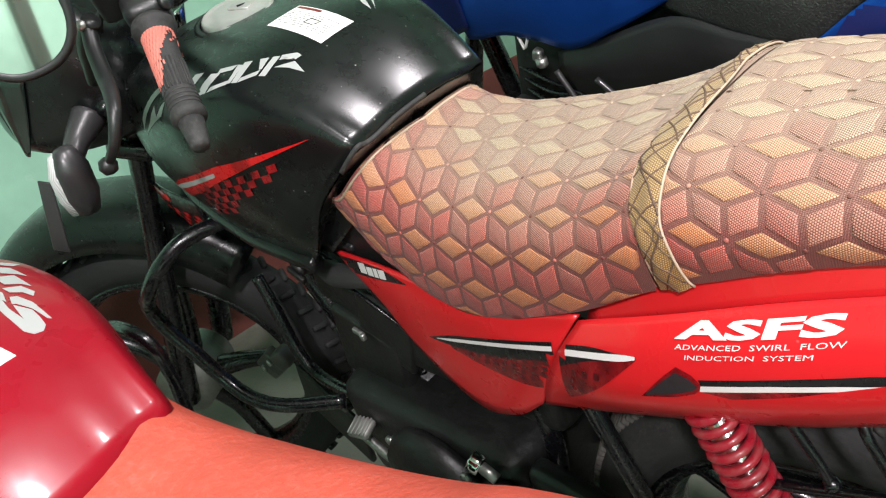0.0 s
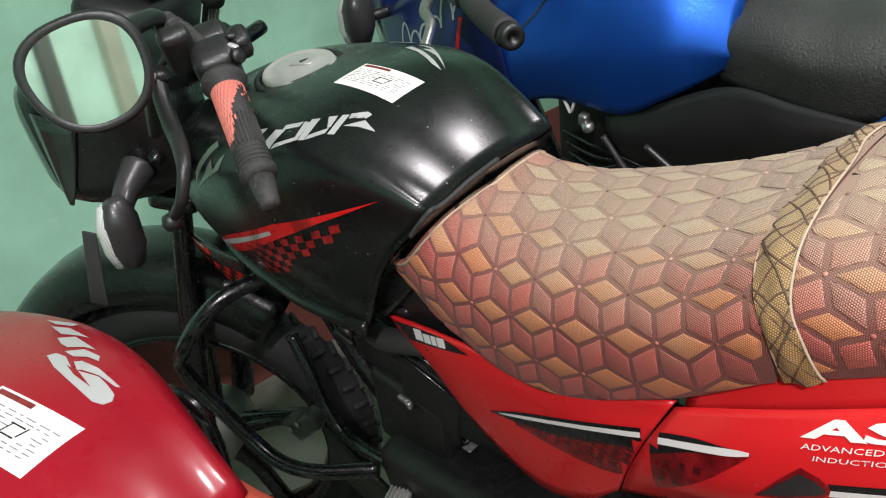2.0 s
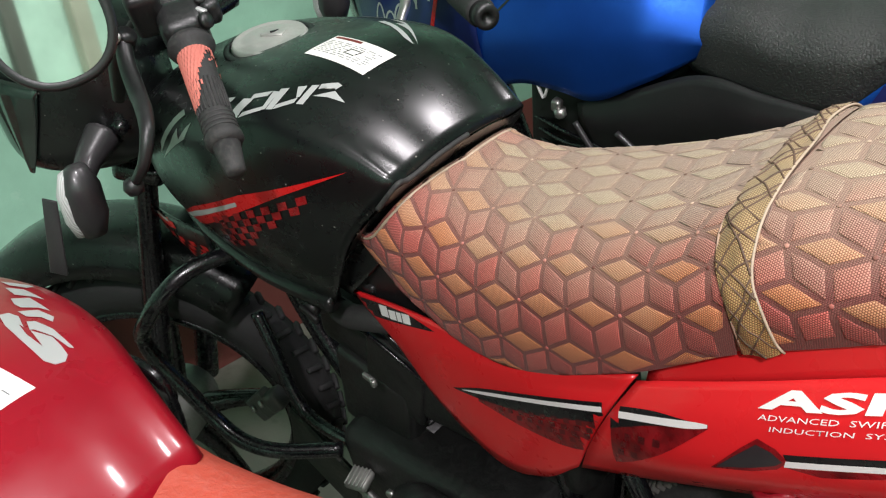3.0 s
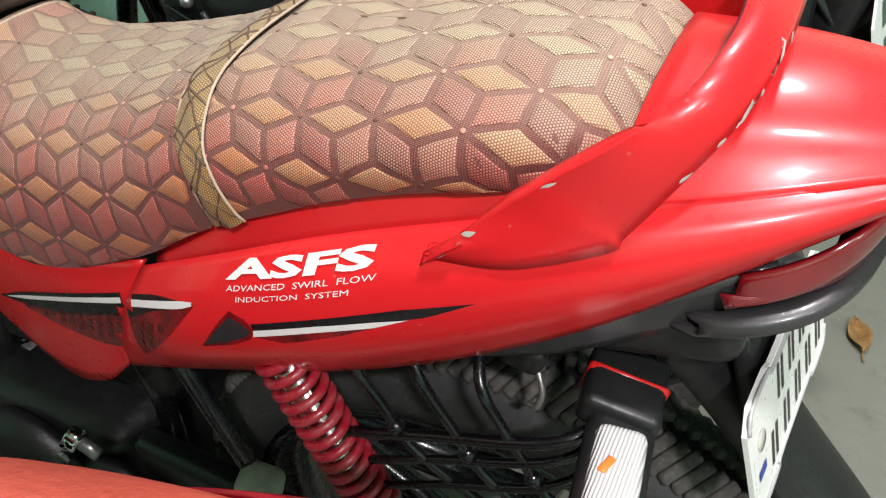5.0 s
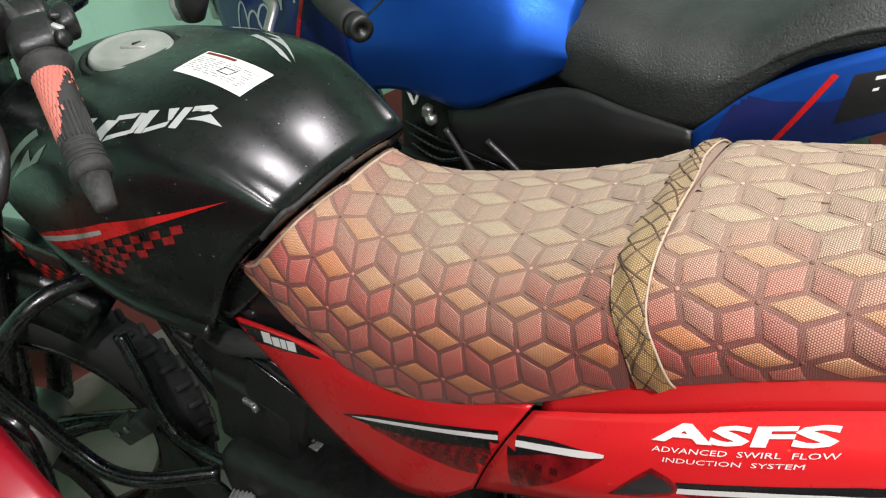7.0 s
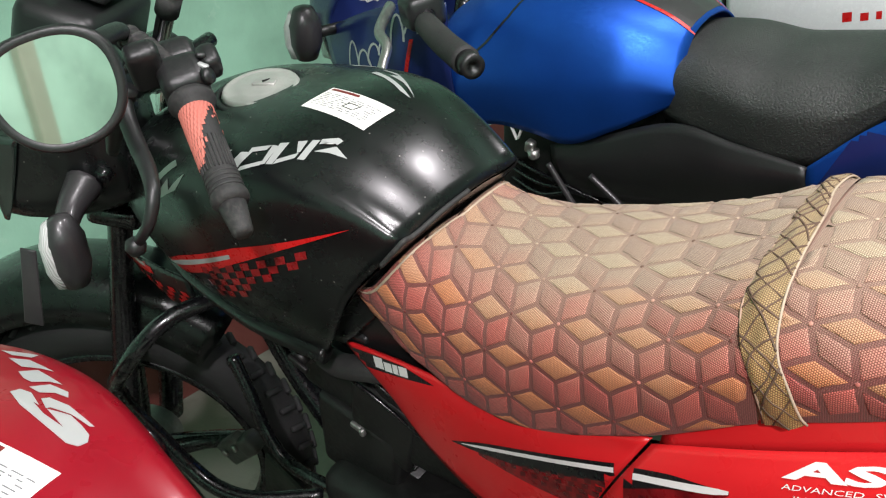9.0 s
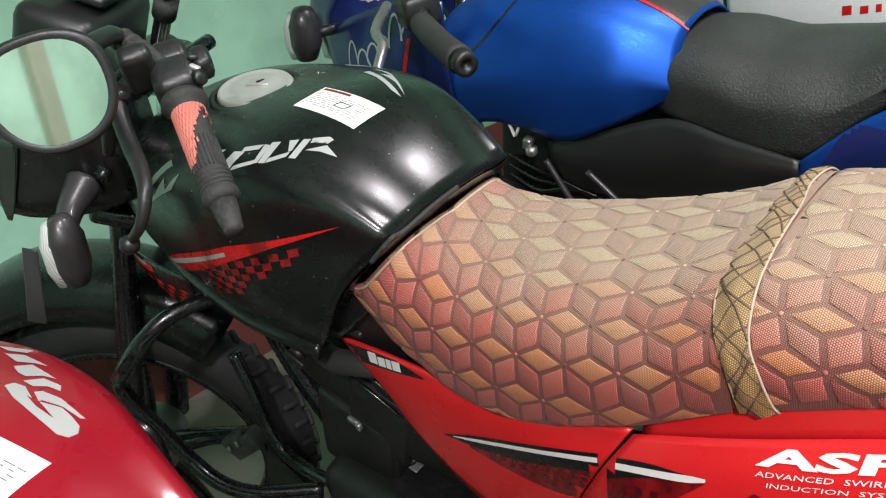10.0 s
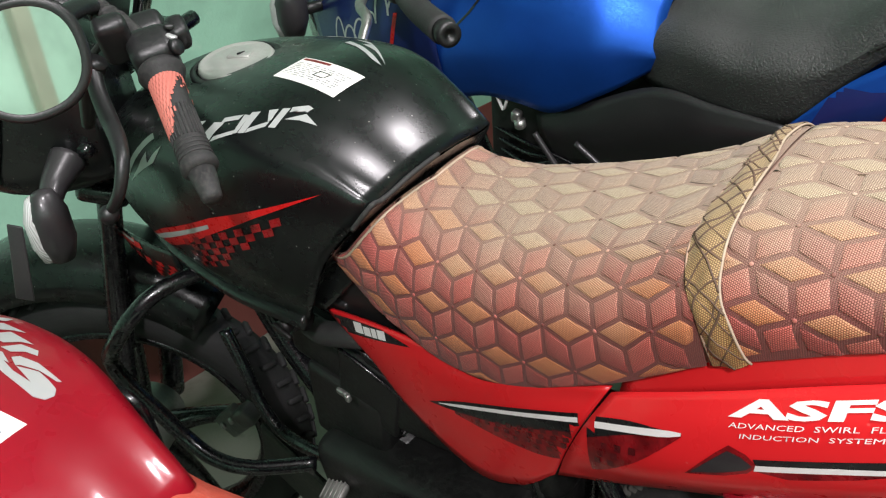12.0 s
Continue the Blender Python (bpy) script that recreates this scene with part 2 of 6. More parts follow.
    b.inputs["Roughness"].default_value = 0.68
    b.inputs["Sheen Weight"].default_value = 0.1
    bp = node(t, "ShaderNodeBump", Strength=0.5, Distance=0.0006)
    t.links.new(dots.outputs[0], bp.inputs["Height"])
    t.links.new(bp.outputs[0], b.inputs["Normal"])
    return m


# First colour for the flanks, second for the crown, paled for light from above
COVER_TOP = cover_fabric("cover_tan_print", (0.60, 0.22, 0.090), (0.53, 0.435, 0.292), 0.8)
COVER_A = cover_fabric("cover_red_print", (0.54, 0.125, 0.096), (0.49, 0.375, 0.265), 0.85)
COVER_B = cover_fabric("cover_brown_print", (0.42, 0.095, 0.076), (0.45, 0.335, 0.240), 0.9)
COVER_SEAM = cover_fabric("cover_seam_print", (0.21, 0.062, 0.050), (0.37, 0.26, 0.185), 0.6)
COVER_BAND = cover_fabric("cover_band_print", (0.40, 0.23, 0.075), (0.40, 0.30, 0.15), 0.85)
BAND_LINE = surface("dark_band_print", (0.10, 0.058, 0.036), 0.7, vary=0.3, scale=60)
PIPING = surface("cream_piping", (0.42, 0.33, 0.24), 0.6, vary=0.2, scale=60)


# ---------------------------------------------------------------- mesh helpers
def part(name, bm, material, parent=None, label="", smooth=True, mods=()):
    """Links a bmesh as one mesh object under a thing or a part."""
    me = bpy.data.meshes.new(name)
    bm.to_mesh(me)
    bm.free()
    me.materials.append(material)
    if smooth:
        me.shade_smooth()
    ob = new(name, me)
    if parent is not None:
        ob.parent = parent
    if label:
        tagged(ob, label)
    return ob


def thing(name, m, label, category, group="", kind=""):
    ob = new(name)
    ob.matrix_world = m
    return tagged(ob, label, category, group, kind)


def crv(ps, n):
    """n points along a smooth curve through the given ones."""
    ps = np.array(ps, float)
    k = len(ps)
    t = np.linspace(0, k - 1, n)
    i = np.clip(t.astype(int), 0, k - 2)
    f = (t - i)[:, None]
    ext = np.vstack([2 * ps[0] - ps[1], ps, 2 * ps[-1] - ps[-2]])
    a, b, c, d = ext[i], ext[i + 1], ext[i + 2], ext[i + 3]
    return 0.5 * (2 * b + (c - a) * f + (2 * a - 5 * b + 4 * c - d) * f * f + (3 * b - a - 3 * c + d) * f ** 3)


def kv(x, keys):
    """Smooth value at x between keyed values, with no overshoot."""
    xs, vs = [k[0] for k in keys], [k[1] for k in keys]
    if x <= xs[0]:
        return vs[0]
    if x >= xs[-1]:
        return vs[-1]
    i = max(j for j in range(len(xs)) if xs[j] <= x)
    i = min(i, len(xs) - 2)
    slope = [(vs[j + 1] - vs[j]) / (xs[j + 1] - xs[j]) for j in range(len(xs) - 1)]

    def tangent(j):
        if j in (0, len(xs) - 1):
            return slope[min(j, len(slope) - 1)]
        p, q = slope[j - 1], slope[j]
        return 0.0 if p * q <= 0 else 2 * p * q / (p + q)
    h = xs[i + 1] - xs[i]
    f = (x - xs[i]) / h
    return ((2 * f ** 3 - 3 * f * f + 1) * vs[i] + (f ** 3 - 2 * f * f + f) * h * tangent(i)
            + (3 * f * f - 2 * f ** 3) * vs[i + 1] + (f ** 3 - f * f) * h * tangent(i + 1))


def sheet(grid, closed=False):
    """A bmesh from a grid of points (rows by columns)."""
    bm = bmesh.new()
    g = np.array(grid, float)
    r, c = g.shape[:2]
    vs = [[bm.verts.new(g[i, j]) for j in range(c)] for i in range(r)]
    for i in range(r - 1):
        for j in range(c - (0 if closed else 1)):
            q = (vs[i][j], vs[i][(j + 1) % c], vs[i + 1][(j + 1) % c], vs[i + 1][j])
            bm.faces.new(q)
    return bm


def spline_grid(ctrl, nu, nv):
    """Control rows, smoothed both ways."""
    rows = [crv(r, nv) for r in ctrl]
    return np.stack([crv([r[j] for r in rows], nu) for j in range(nv)], axis=1)


def thicken(bm, t):
    """Gives a sheet a thickness t towards the back of its faces."""
    bm.normal_update()
    front = list(bm.faces)
    rim = [e for e in bm.edges if len(e.link_faces) == 1]
    back = {v: bm.verts.new(v.co - v.normal * t) for v in list(bm.verts)}
    for f in front:
        bm.faces.new([back[v] for v in reversed(f.verts)])
    for e in rim:
        a, b = e.verts
        f = e.link_faces[0]
        vs = list(f.verts)
        k = vs.index(a)
        if vs[(k + 1) % len(vs)] != b:
            a, b = b, a
        bm.faces.new((b, a, back[a], back[b]))
    return bm


def flip_y(g):
    g = np.array(g, float).copy()
    g[..., 1] *= -1
    return g[:, ::-1]


def outward(bm, way):
    """Turns a sheet so that its faces look along way."""
    bm.normal_update()
    s = sum((f.normal * f.calc_area() for f in bm.faces), Vector())
    if s.dot(Vector(way)) < 0:
        bmesh.ops.reverse_faces(bm, faces=bm.faces[:])
    return bm


def pipe(ps, radius, n=None, sides=12, caps=True):
    """A tube along a smooth curve; radius may be a list along it."""
    n = n or max(2, (len(ps) - 1) * 8 + 1)
    line = crv(ps, n) if len(ps) > 2 else np.array([np.array(ps[0]) + (np.array(ps[1]) - np.array(ps[0])) * f for f in np.linspace(0, 1, max(2, n // 4))])
    n = len(line)
    rad = np.interp(np.linspace(0, 1, n), np.linspace(0, 1, len(radius)), radius) if isinstance(radius, (list, tuple)) else [radius] * n
    bm = bmesh.new()
    up = None
    rings = []
    for i in range(n):
        d = Vector(line[min(i + 1, n - 1)] - line[max(i - 1, 0)]).normalized()
        if up is None:
            up = d.orthogonal().normalized()
        up = (up - d * up.dot(d)).normalized()
        side = d.cross(up)
        rings.append([bm.verts.new(Vector(line[i]) + (up * math.cos(a) + side * math.sin(a)) * rad[i])
                      for a in (2 * math.pi * k / sides for k in range(sides))])
    for a, b in zip(rings, rings[1:]):
        for k in range(sides):
            bm.faces.new((a[k], a[(k + 1) % sides], b[(k + 1) % sides], b[k]))
    if caps:
        bm.faces.new(rings[0][::-1])
        bm.faces.new(rings[-1])
    bmesh.ops.recalc_face_normals(bm, faces=bm.faces[:])
    return bm


def lathe(profile, m=None, sides=32, closed=False):
    """Turns a profile of (radius, height) about z, then moves it by m."""
    bm = bmesh.new()
    rings = []
    for r, z in profile:
        rings.append([bm.verts.new((r * math.cos(2 * math.pi * k / sides), r * math.sin(2 * math.pi * k / sides), z)) for k in range(sides)])
    pairs = list(zip(rings, rings[1:])) + ([(rings[-1], rings[0])] if closed else [])
    for a, b in pairs:
        for k in range(sides):
            bm.faces.new((a[k], a[(k + 1) % sides], b[(k + 1) % sides], b[k]))
    if not closed:
        for r, ring in ((profile[0][0], rings[0][::-1]), (profile[-1][0], rings[-1])):
            if r > 1e-6:
                bm.faces.new(ring)
    bmesh.ops.remove_doubles(bm, verts=bm.verts[:], dist=1e-6)
    bmesh.ops.recalc_face_normals(bm, faces=bm.faces[:])
    if m is not None:
        bm.transform(m)
    return bm


def block(sx, sy, sz, m=None, bevel=0.006, segments=2, taper=1.0):
    """A bevelled block about its centre, narrower at the top by taper."""
    bm = bmesh.new()
    bmesh.ops.create_cube(bm, size=1)
    for v in bm.verts:
        k = taper if v.co.z > 0 else 1.0
        v.co = Vector((v.co.x * sx * k, v.co.y * sy * k, v.co.z * sz))
    bmesh.ops.bevel(bm, geom=bm.edges[:], offset=min(bevel, 0.45 * min(sx, sy, sz)), segments=segments, affect="EDGES", profile=0.5)
    if m is not None:
        bm.transform(m)
    return bm


def joined(*bms):
    out = bmesh.new()
    for b in bms:
        me = bpy.data.meshes.new("joint")
        b.to_mesh(me)
        b.free()
        out.from_mesh(me)
        bpy.data.meshes.remove(me)
    return out


def axis_pose(p, d):
    """A pose at p whose z axis points along d."""
    return Matrix.Translation(Vector(p)) @ Vector(d).to_track_quat("Z", "Y").to_matrix().to_4x4()


def plate(outline, depth, m=None):
    """A flat outline of (x, y), given a depth."""
    bm = bmesh.new()
    f = bm.faces.new([bm.verts.new((x, y, 0)) for x, y in outline])
    r = bmesh.ops.extrude_face_region(bm, geom=[f])
    for v in r["geom"]:
        if isinstance(v, bmesh.types.BMVert):
            v.co.z += depth
    bmesh.ops.recalc_face_normals(bm, faces=bm.faces[:])
    if m is not None:
        bm.transform(m)
    return bm


# decals: flat artwork laid on a curved panel
from mathutils.bvhtree import BVHTree


def hull_of(*obs):
    vs, fs = [], []
    for ob in obs:
        k = len(vs)
        vs += [v.co.copy() for v in ob.data.vertices]
        fs += [[i + k for i in p.vertices] for p in ob.data.polygons]
    return BVHTree.FromPolygons(vs, fs)


def art(polys):
    bm = bmesh.new()
    for p in polys:
        bm.faces.new([bm.verts.new((x, y, 0)) for x, y in p])
    bmesh.ops.triangulate(bm, faces=bm.faces[:])
    return bm


def lay(name, bm, hull, frame_m, material, parent, step=0.008, lift=0.0006, label="", reach=0.3):
    """Lays flat artwork on a panel: frame_m sets the artwork's plane, its -z axis the way in which it is pressed on."""
    xs = [v.co.x for v in bm.verts]
    ys = [v.co.y for v in bm.verts]
    for lo, hi, nrm in ((min(xs), max(xs), (1, 0, 0)), (min(ys), max(ys), (0, 1, 0))):
        k = int((hi - lo) / step)
        for i in range(1, k + 1):
            at = lo + (hi - lo) * i / (k + 1)
            bmesh.ops.bisect_plane(bm, geom=bm.verts[:] + bm.edges[:] + bm.faces[:], plane_co=Vector(nrm) * at, plane_no=nrm)
    way = (frame_m.to_3x3() @ Vector((0, 0, -1))).normalized()
    gone = []
    for v in bm.verts:
        p = frame_m @ v.co
        at, n, _, _ = hull.ray_cast(p - way * 0.15, way, reach)
        if at is None:
            gone.append(v)
            continue
        n = n if n.dot(way) < 0 else -n
        v.co = at + n * lift
    bmesh.ops.delete(bm, geom=gone, context="VERTS")
    return part(name, bm, material, parent, label)


def plane_at(p, right, up):
    """The plane of a piece of artwork: its origin, the way its x runs and about which way up it stands."""
    x = Vector(right).normalized()
    z = x.cross(Vector(up)).normalized()
    y = z.cross(x)
    return Matrix((( x.x, y.x, z.x, p[0]), (x.y, y.y, z.y, p[1]), (x.z, y.z, z.z, p[2]), (0, 0, 0, 1)))


def lettering(text, height, stretch=1.0, slant=0.0, bold=0.0):
    data = bpy.data.curves.new("letters", "FONT")
    data.body, data.size, data.resolution_u = text, height / 0.69, 2
    data.offset = bold
    ob = new("letters", data)
    bpy.context.view_layer.update()
    me = bpy.data.meshes.new_from_object(ob.evaluated_get(bpy.context.evaluated_depsgraph_get()))
    bpy.data.objects.remove(ob)
    bm = bmesh.new()
    bm.from_mesh(me)
    bpy.data.meshes.remove(me)
    for v in bm.verts:
        v.co.x = v.co.x * stretch + slant * v.co.y
    return bm


def bars(rows):
    """Plain bars (x, y, w, h, slant)."""
    return art([[(x, y), (x + w, y), (x + w + s * h, y + h), (x + s * h, y + h)] for x, y, w, h, s in rows])


# ---------------------------------------------------------------- the room
WX, WY, DADO = -1.08, 2.26, 0.35
XE, YS, TOP = 4.2, -3.0, 2.75


def wall(name, x0, x1, y0, y1, z0, z1, mat, label):
    bm = block(x1 - x0, y1 - y0, z1 - z0, pose((x0 + x1) / 2, (y0 + y1) / 2, (z0 + z1) / 2), bevel=0.002, segments=1)
    return tagged(part(name, bm, mat, None, label, smooth=False), category="wall", kind="structure")


wall("wall_west", WX - 0.15, WX, YS, WY, 0.0, TOP, GREEN_WALL, "pale green painted plaster wall in front of the bikes")
wall("wall_north", WX - 0.15, XE, WY, WY + 0.15, 0.0, TOP, GREEN_WALL, "pale green painted plaster wall beyond the bikes")
wall("wall_east", XE, XE + 0.15, YS, WY + 0.15, 0.0, TOP, GREEN_WALL, "pale green painted plaster wall behind the bikes")
wall("wall_south", WX - 0.15, XE + 0.15, YS - 0.15, YS, 0.0, TOP, GREEN_WALL, "pale green painted plaster wall of the room")
wall("trim_west", WX, WX + 0.004, YS, WY - 0.004, 0.0, DADO, RED_DADO, "dull oxide red painted band along the wall foot")
wall("trim_north", WX, XE, WY - 0.004, WY, 0.0, DADO, RED_DADO, "dull oxide red painted band along the wall foot")
fl = part("floor", block(XE - WX + 0.3, WY - YS + 0.3, 0.12, pose((XE + WX) / 2, (WY + YS) / 2, -0.06), 0.002, 1), CONCRETE, None, "rough grey cement floor with dark stains", smooth=False)
tagged(fl, category="floor", kind="structure")
cl = part("ceiling", block(XE - WX + 0.3, WY - YS + 0.3, 0.1, pose((XE + WX) / 2, (WY + YS) / 2, TOP + 0.05), 0.002, 1), CEILING_WHITE, None, "plain white painted ceiling slab", smooth=False)
tagged(cl, category="ceiling", kind="structure")
wall("trim_post", 2.80, 2.92, YS, YS + 0.05, 0.0, TOP, POST_PAINT, "shallow plastered wall post, dull olive green")
wall("trim_post_2", 2.38, 2.47, YS, YS + 0.04, 0.0, TOP, DARK_POST, "narrow dark green painted wall post")
# Assumed fittings for the lamps, none of them in view
for lx, ly, lz, ls, lp in LAMPS:
    lamp = thing("ceiling_lamp", pose(lx, ly, TOP), "unseen round white surface lamp under the ceiling", "lamp", "ceiling lamps")
    part("housing", lathe([(0.0, 0.0), (ls / 2 + 0.03, 0.0), (ls / 2 + 0.03, -0.11), (ls / 2 + 0.012, -0.13), (ls / 2 + 0.008, -0.12), (0.0, -0.12)], None, 48), WHITE_PAINT, lamp)

# ---------------------------------------------------------------- motorcycle parts
LEAN_DEG = 7.0


def spot(x, y):
    return pose(x, y, 0, LEAN_DEG, 0, 0)


TANK_TOP = [(-0.30, 0.918), (-0.22, 0.944), (-0.13, 0.949), (-0.03, 0.948), (0.04, 0.9375), (0.10, 0.904), (0.145, 0.862), (0.17, 0.834)]
NEAR_TOP = [(-0.30, 0.918), (-0.22, 0.944), (-0.13, 0.949), (-0.03, 0.948), (0.04, 0.938), (0.10, 0.914), (0.145, 0.880), (0.17, 0.855)]
TANK_W = [(-0.30, 0.125), (-0.22, 0.150), (-0.10, 0.158), (0.02, 0.140), (0.08, 0.116), (0.17, 0.088)]
TANK_MID = [(-0.30, 0.845), (-0.2, 0.845), (0.0, 0.855), (0.10, 0.845), (0.17, 0.80)]
TANK_LOW = [(-0.30, 0.790), (-0.24, 0.752), (-0.12, 0.718), (-0.03, 0.702), (0.03, 0.690), (0.17, 0.690)]
TANK_REAR = [(0.66, -0.010), (0.70, 0.008), (0.73, 0.038), (0.76, 0.056), (0.785, 0.065), (0.83, 0.119), (0.87, 0.151), (0.90, 0.156)]
NEAR_REAR = [(0.66, -0.010), (0.70, 0.008), (0.73, 0.038), (0.76, 0.056), (0.785, 0.068), (0.83, 0.136), (0.87, 0.180), (0.90, 0.188)]


def tank_point(x, v, top):
    """A point of the tank's skin: v from the crown (0) to the lower edge (1)."""
    w, zt, zm, zl = kv(x, TANK_W), kv(x, top), kv(x, TANK_MID), kv(x, TANK_LOW)
    prof = [(0, zt), (0.42 * w, zt - 0.004), (0.74 * w, zt - 0.020), (0.95 * w, (zt + zm) / 2 + 0.008),
            (w, zm - 0.012), (0.95 * w, (zm + zl) / 2 - 0.01), (0.80 * w, zl)]
    return crv(prof, 33)[round(v * 32)]


def tank_half(side, top, rear):
    cols = []
    for j in range(33):
        v = j / 32
        back = 0.15
        for _ in range(12):
            back += 0.5 * (kv(tank_point(back, v, top)[1], rear) - back)
        front = -0.285 - 0.02 * math.sin(math.pi * v)
        col = []
        for i in range(37):
            x = front + (back - front) * i / 36
            y, z = tank_point(x, v, top)
            col.append((x, side * y, z))
        cols.append(col)
    return np.array(cols).transpose(1, 0, 2)


def fuel_tank(bike, paint, top, rear):
    left, right = tank_half(-1, top, rear), tank_half(1, top, rear)
    grid = np.concatenate([np.array(left)[:, ::-1], np.array(right)[:, 1:]], axis=1)
    for _ in range(6):
        grid[:, 1:-1] = (grid[:, :-2] + 2 * grid[:, 1:-1] + grid[:, 2:]) / 4
    for _ in range(7):
        grid[1:-1] = (grid[:-2] + 2 * grid[1:-1] + grid[2:]) / 4
    bm = outward(sheet(grid), (0, 0, 1))
    thicken(bm, 0.004)
    tank = part("fuel_tank", bm, paint, bike)
    arch = [grid[-1][k] for k in range(0, len(grid[-1]), 2)]
    wall_rows = [[(p[0] - 0.002 - 0.05 * f, p[1] * (1 - 0.35 * f), p[2] - 0.004 - 0.06 * f * (p[2] - 0.66) / 0.2) for p in arch] for f in (0.0, 0.3, 0.7, 1.0)]
    part("tank_back", outward(sheet(wall_rows), (1, 0, 0)), paint, tank)
    part("tank_floor", block(0.33, 0.17, 0.012, pose(-0.125, 0, 0.728, 0, 10, 0), 0.004), BLACK_PLASTIC, tank)
    return tank, np.array(left)


def tank_label(tank, hull, bike, dx=0.0, dy=0.0):
    w, h = 0.082, 0.046
    m = plane_at((0.020 + dx, -0.015 + dy, 0.95), (0.86, 0.02, -0.12), (0.0, 1.0, 0.2))
    lay("warning_label", art([[(-w / 2, -h / 2), (w / 2, -h / 2), (w / 2, h / 2), (-w / 2, h / 2)]]), hull, m, LABEL_WHITE, tank, label="white printed tyre and caution sticker")
    rows = []
    rng = random.Random(5)
    for k in range(8):
        y = h / 2 - 0.013 - k * 0.0034
        x = -w / 2 + 0.004
        while x < w / 2 - 0.010:
            ln = rng.uniform(0.003, 0.010)
            if not (-0.006 < x < 0.016 and 1 < k < 6):
                rows.append((x, y, ln, 0.0009, 0))
            x += ln + rng.uniform(0.002, 0.004)
    lay("label_print", bars(rows), hull, m, GREY_INK, tank, lift=0.0010, step=0.02)
    lay("label_header", bars([(-w / 2 + 0.003, h / 2 - 0.0062, 0.038, 0.0042, 0)]), hull, m, HEADER_INK, tank, lift=0.0010)
    lay("label_picture", bars([(0.0, -0.006, 0.012, 0.0012, 0.4), (-0.001, 0.003, 0.014, 0.0012, 0.4), (-0.002, -0.006, 0.0014, 0.010, 0.3), (0.012, -0.004, 0.0014, 0.009, 0.3)]), hull, m, BLACK_INK, tank, lift=0.0010)


# a slanted, saw-toothed emblem in plain strokes
EMBLEM = [
    [(-0.0138, 0.0162), (-0.0009, 0.0227), (0.0379, 0.0280), (0.0622, 0.0337), (0.0665, 0.0260), (0.0375, 0.0218)],
    [(-0.0137, 0.0119), (0.0200, 0.0129), (0.0485, 0.0185), (0.0441, 0.0091), (0.0792, 0.0152), (0.0710, 0.0103), (0.0578, 0.0056)],
    [(0.1100, 0.0060), (0.1250, 0.0080), (0.1380, 0.0310), (0.1250, 0.0320)],
    [(0.1370, 0.0030), (0.1500, 0.0030), (0.1630, 0.0243), (0.1501, 0.0265)],
    [(0.1590, 0.0245), (0.1775, 0.0255), (0.1816, 0.0314), (0.1605, 0.0304)],
    [(0.1520, 0.0030), (0.1768, 0.0072), (0.1790, 0.0125), (0.1560, 0.0080)],
    [(0.1770, 0.0078), (0.1816, 0.0085), (0.1888, 0.0296), (0.1822, 0.0314)],
    [(0.1826, 0.0081), (0.1893, 0.0075), (0.1983, 0.0334), (0.1893, 0.0332)],
    [(0.1900, 0.0075), (0.2085, 0.0143), (0.2110, 0.0206), (0.1918, 0.0130)],
    [(0.2090, 0.0205), (0.2120, 0.0215), (0.2154, 0.0353), (0.2064, 0.0343)],
    [(0.2110, 0.0130), (0.2176, 0.0124), (0.2262, 0.0360), (0.2195, 0.0358)],
    [(0.2265, 0.0310), (0.2380, 0.0340), (0.2416, 0.0310), (0.2457, 0.0363), (0.2412, 0.0398), (0.2275, 0.0372)],
    [(0.2237, 0.0225), (0.2370, 0.0215), (0.2525, 0.0165), (0.2416, 0.0292)],
]


def tank_emblem(tank, hull, side, label):
    if side < 0:
        m = plane_at((-0.163, -0.156, 0.855), (1, 0.32, 0.205), (0, 0.8, 0.6))
    else:
        m = plane_at((0.045, 0.066, 0.925), (-1, 0.32, -0.24), (0, -0.8, 0.6))
    for p in EMBLEM:
        lay("emblem_stroke", art([p]), hull, m, SILVER_INK, tank, step=0.012, label=label)


def cap_of(tank):
    cap = part("fuel_cap", lathe([(0.0, 0.0), (0.047, 0.0), (0.050, 0.004), (0.047, 0.010), (0.044, 0.0105), (0.042, 0.009), (0.030, 0.0125), (0.0, 0.0135)],
                                 pose(-0.113, -0.015, 0.9435, 4, 9.0, 0) @ Matrix.Scale(0.88, 4), 48), CAP_METAL, tank, "dusty brushed metal fuel cap")
    part("keyhole_cover", block(0.026, 0.014, 0.004, pose(-0.107, -0.012, 0.9548, 4, 9, 30), 0.0015), CAP_METAL, cap)
    part("key_slot", block(0.012, 0.0016, 0.002, pose(-0.105, -0.011, 0.9570, 4, 9, 100), 0.0004), BLACK_INK, cap)
    part("cap_ring", lathe([(0.052, 0.0), (0.060, 0.0), (0.060, 0.004), (0.052, 0.006)], pose(-0.113, -0.015, 0.9435, 4, 9.0, 0) @ Matrix.Scale(0.88, 4), 48, closed=True), BLACK_PLASTIC, tank)


SEAT_TOP = [(0.07, 0.858), (0.11, 0.848), (0.15, 0.831), (0.20, 0.826), (0.25, 0.832), (0.32, 0.845), (0.37, 0.858), (0.41, 0.872), (0.44, 0.886), (0.48, 0.897),
            (0.54, 0.903), (0.62, 0.916), (0.665, 0.915), (0.688, 0.905), (0.698, 0.890), (0.703, 0.872)]
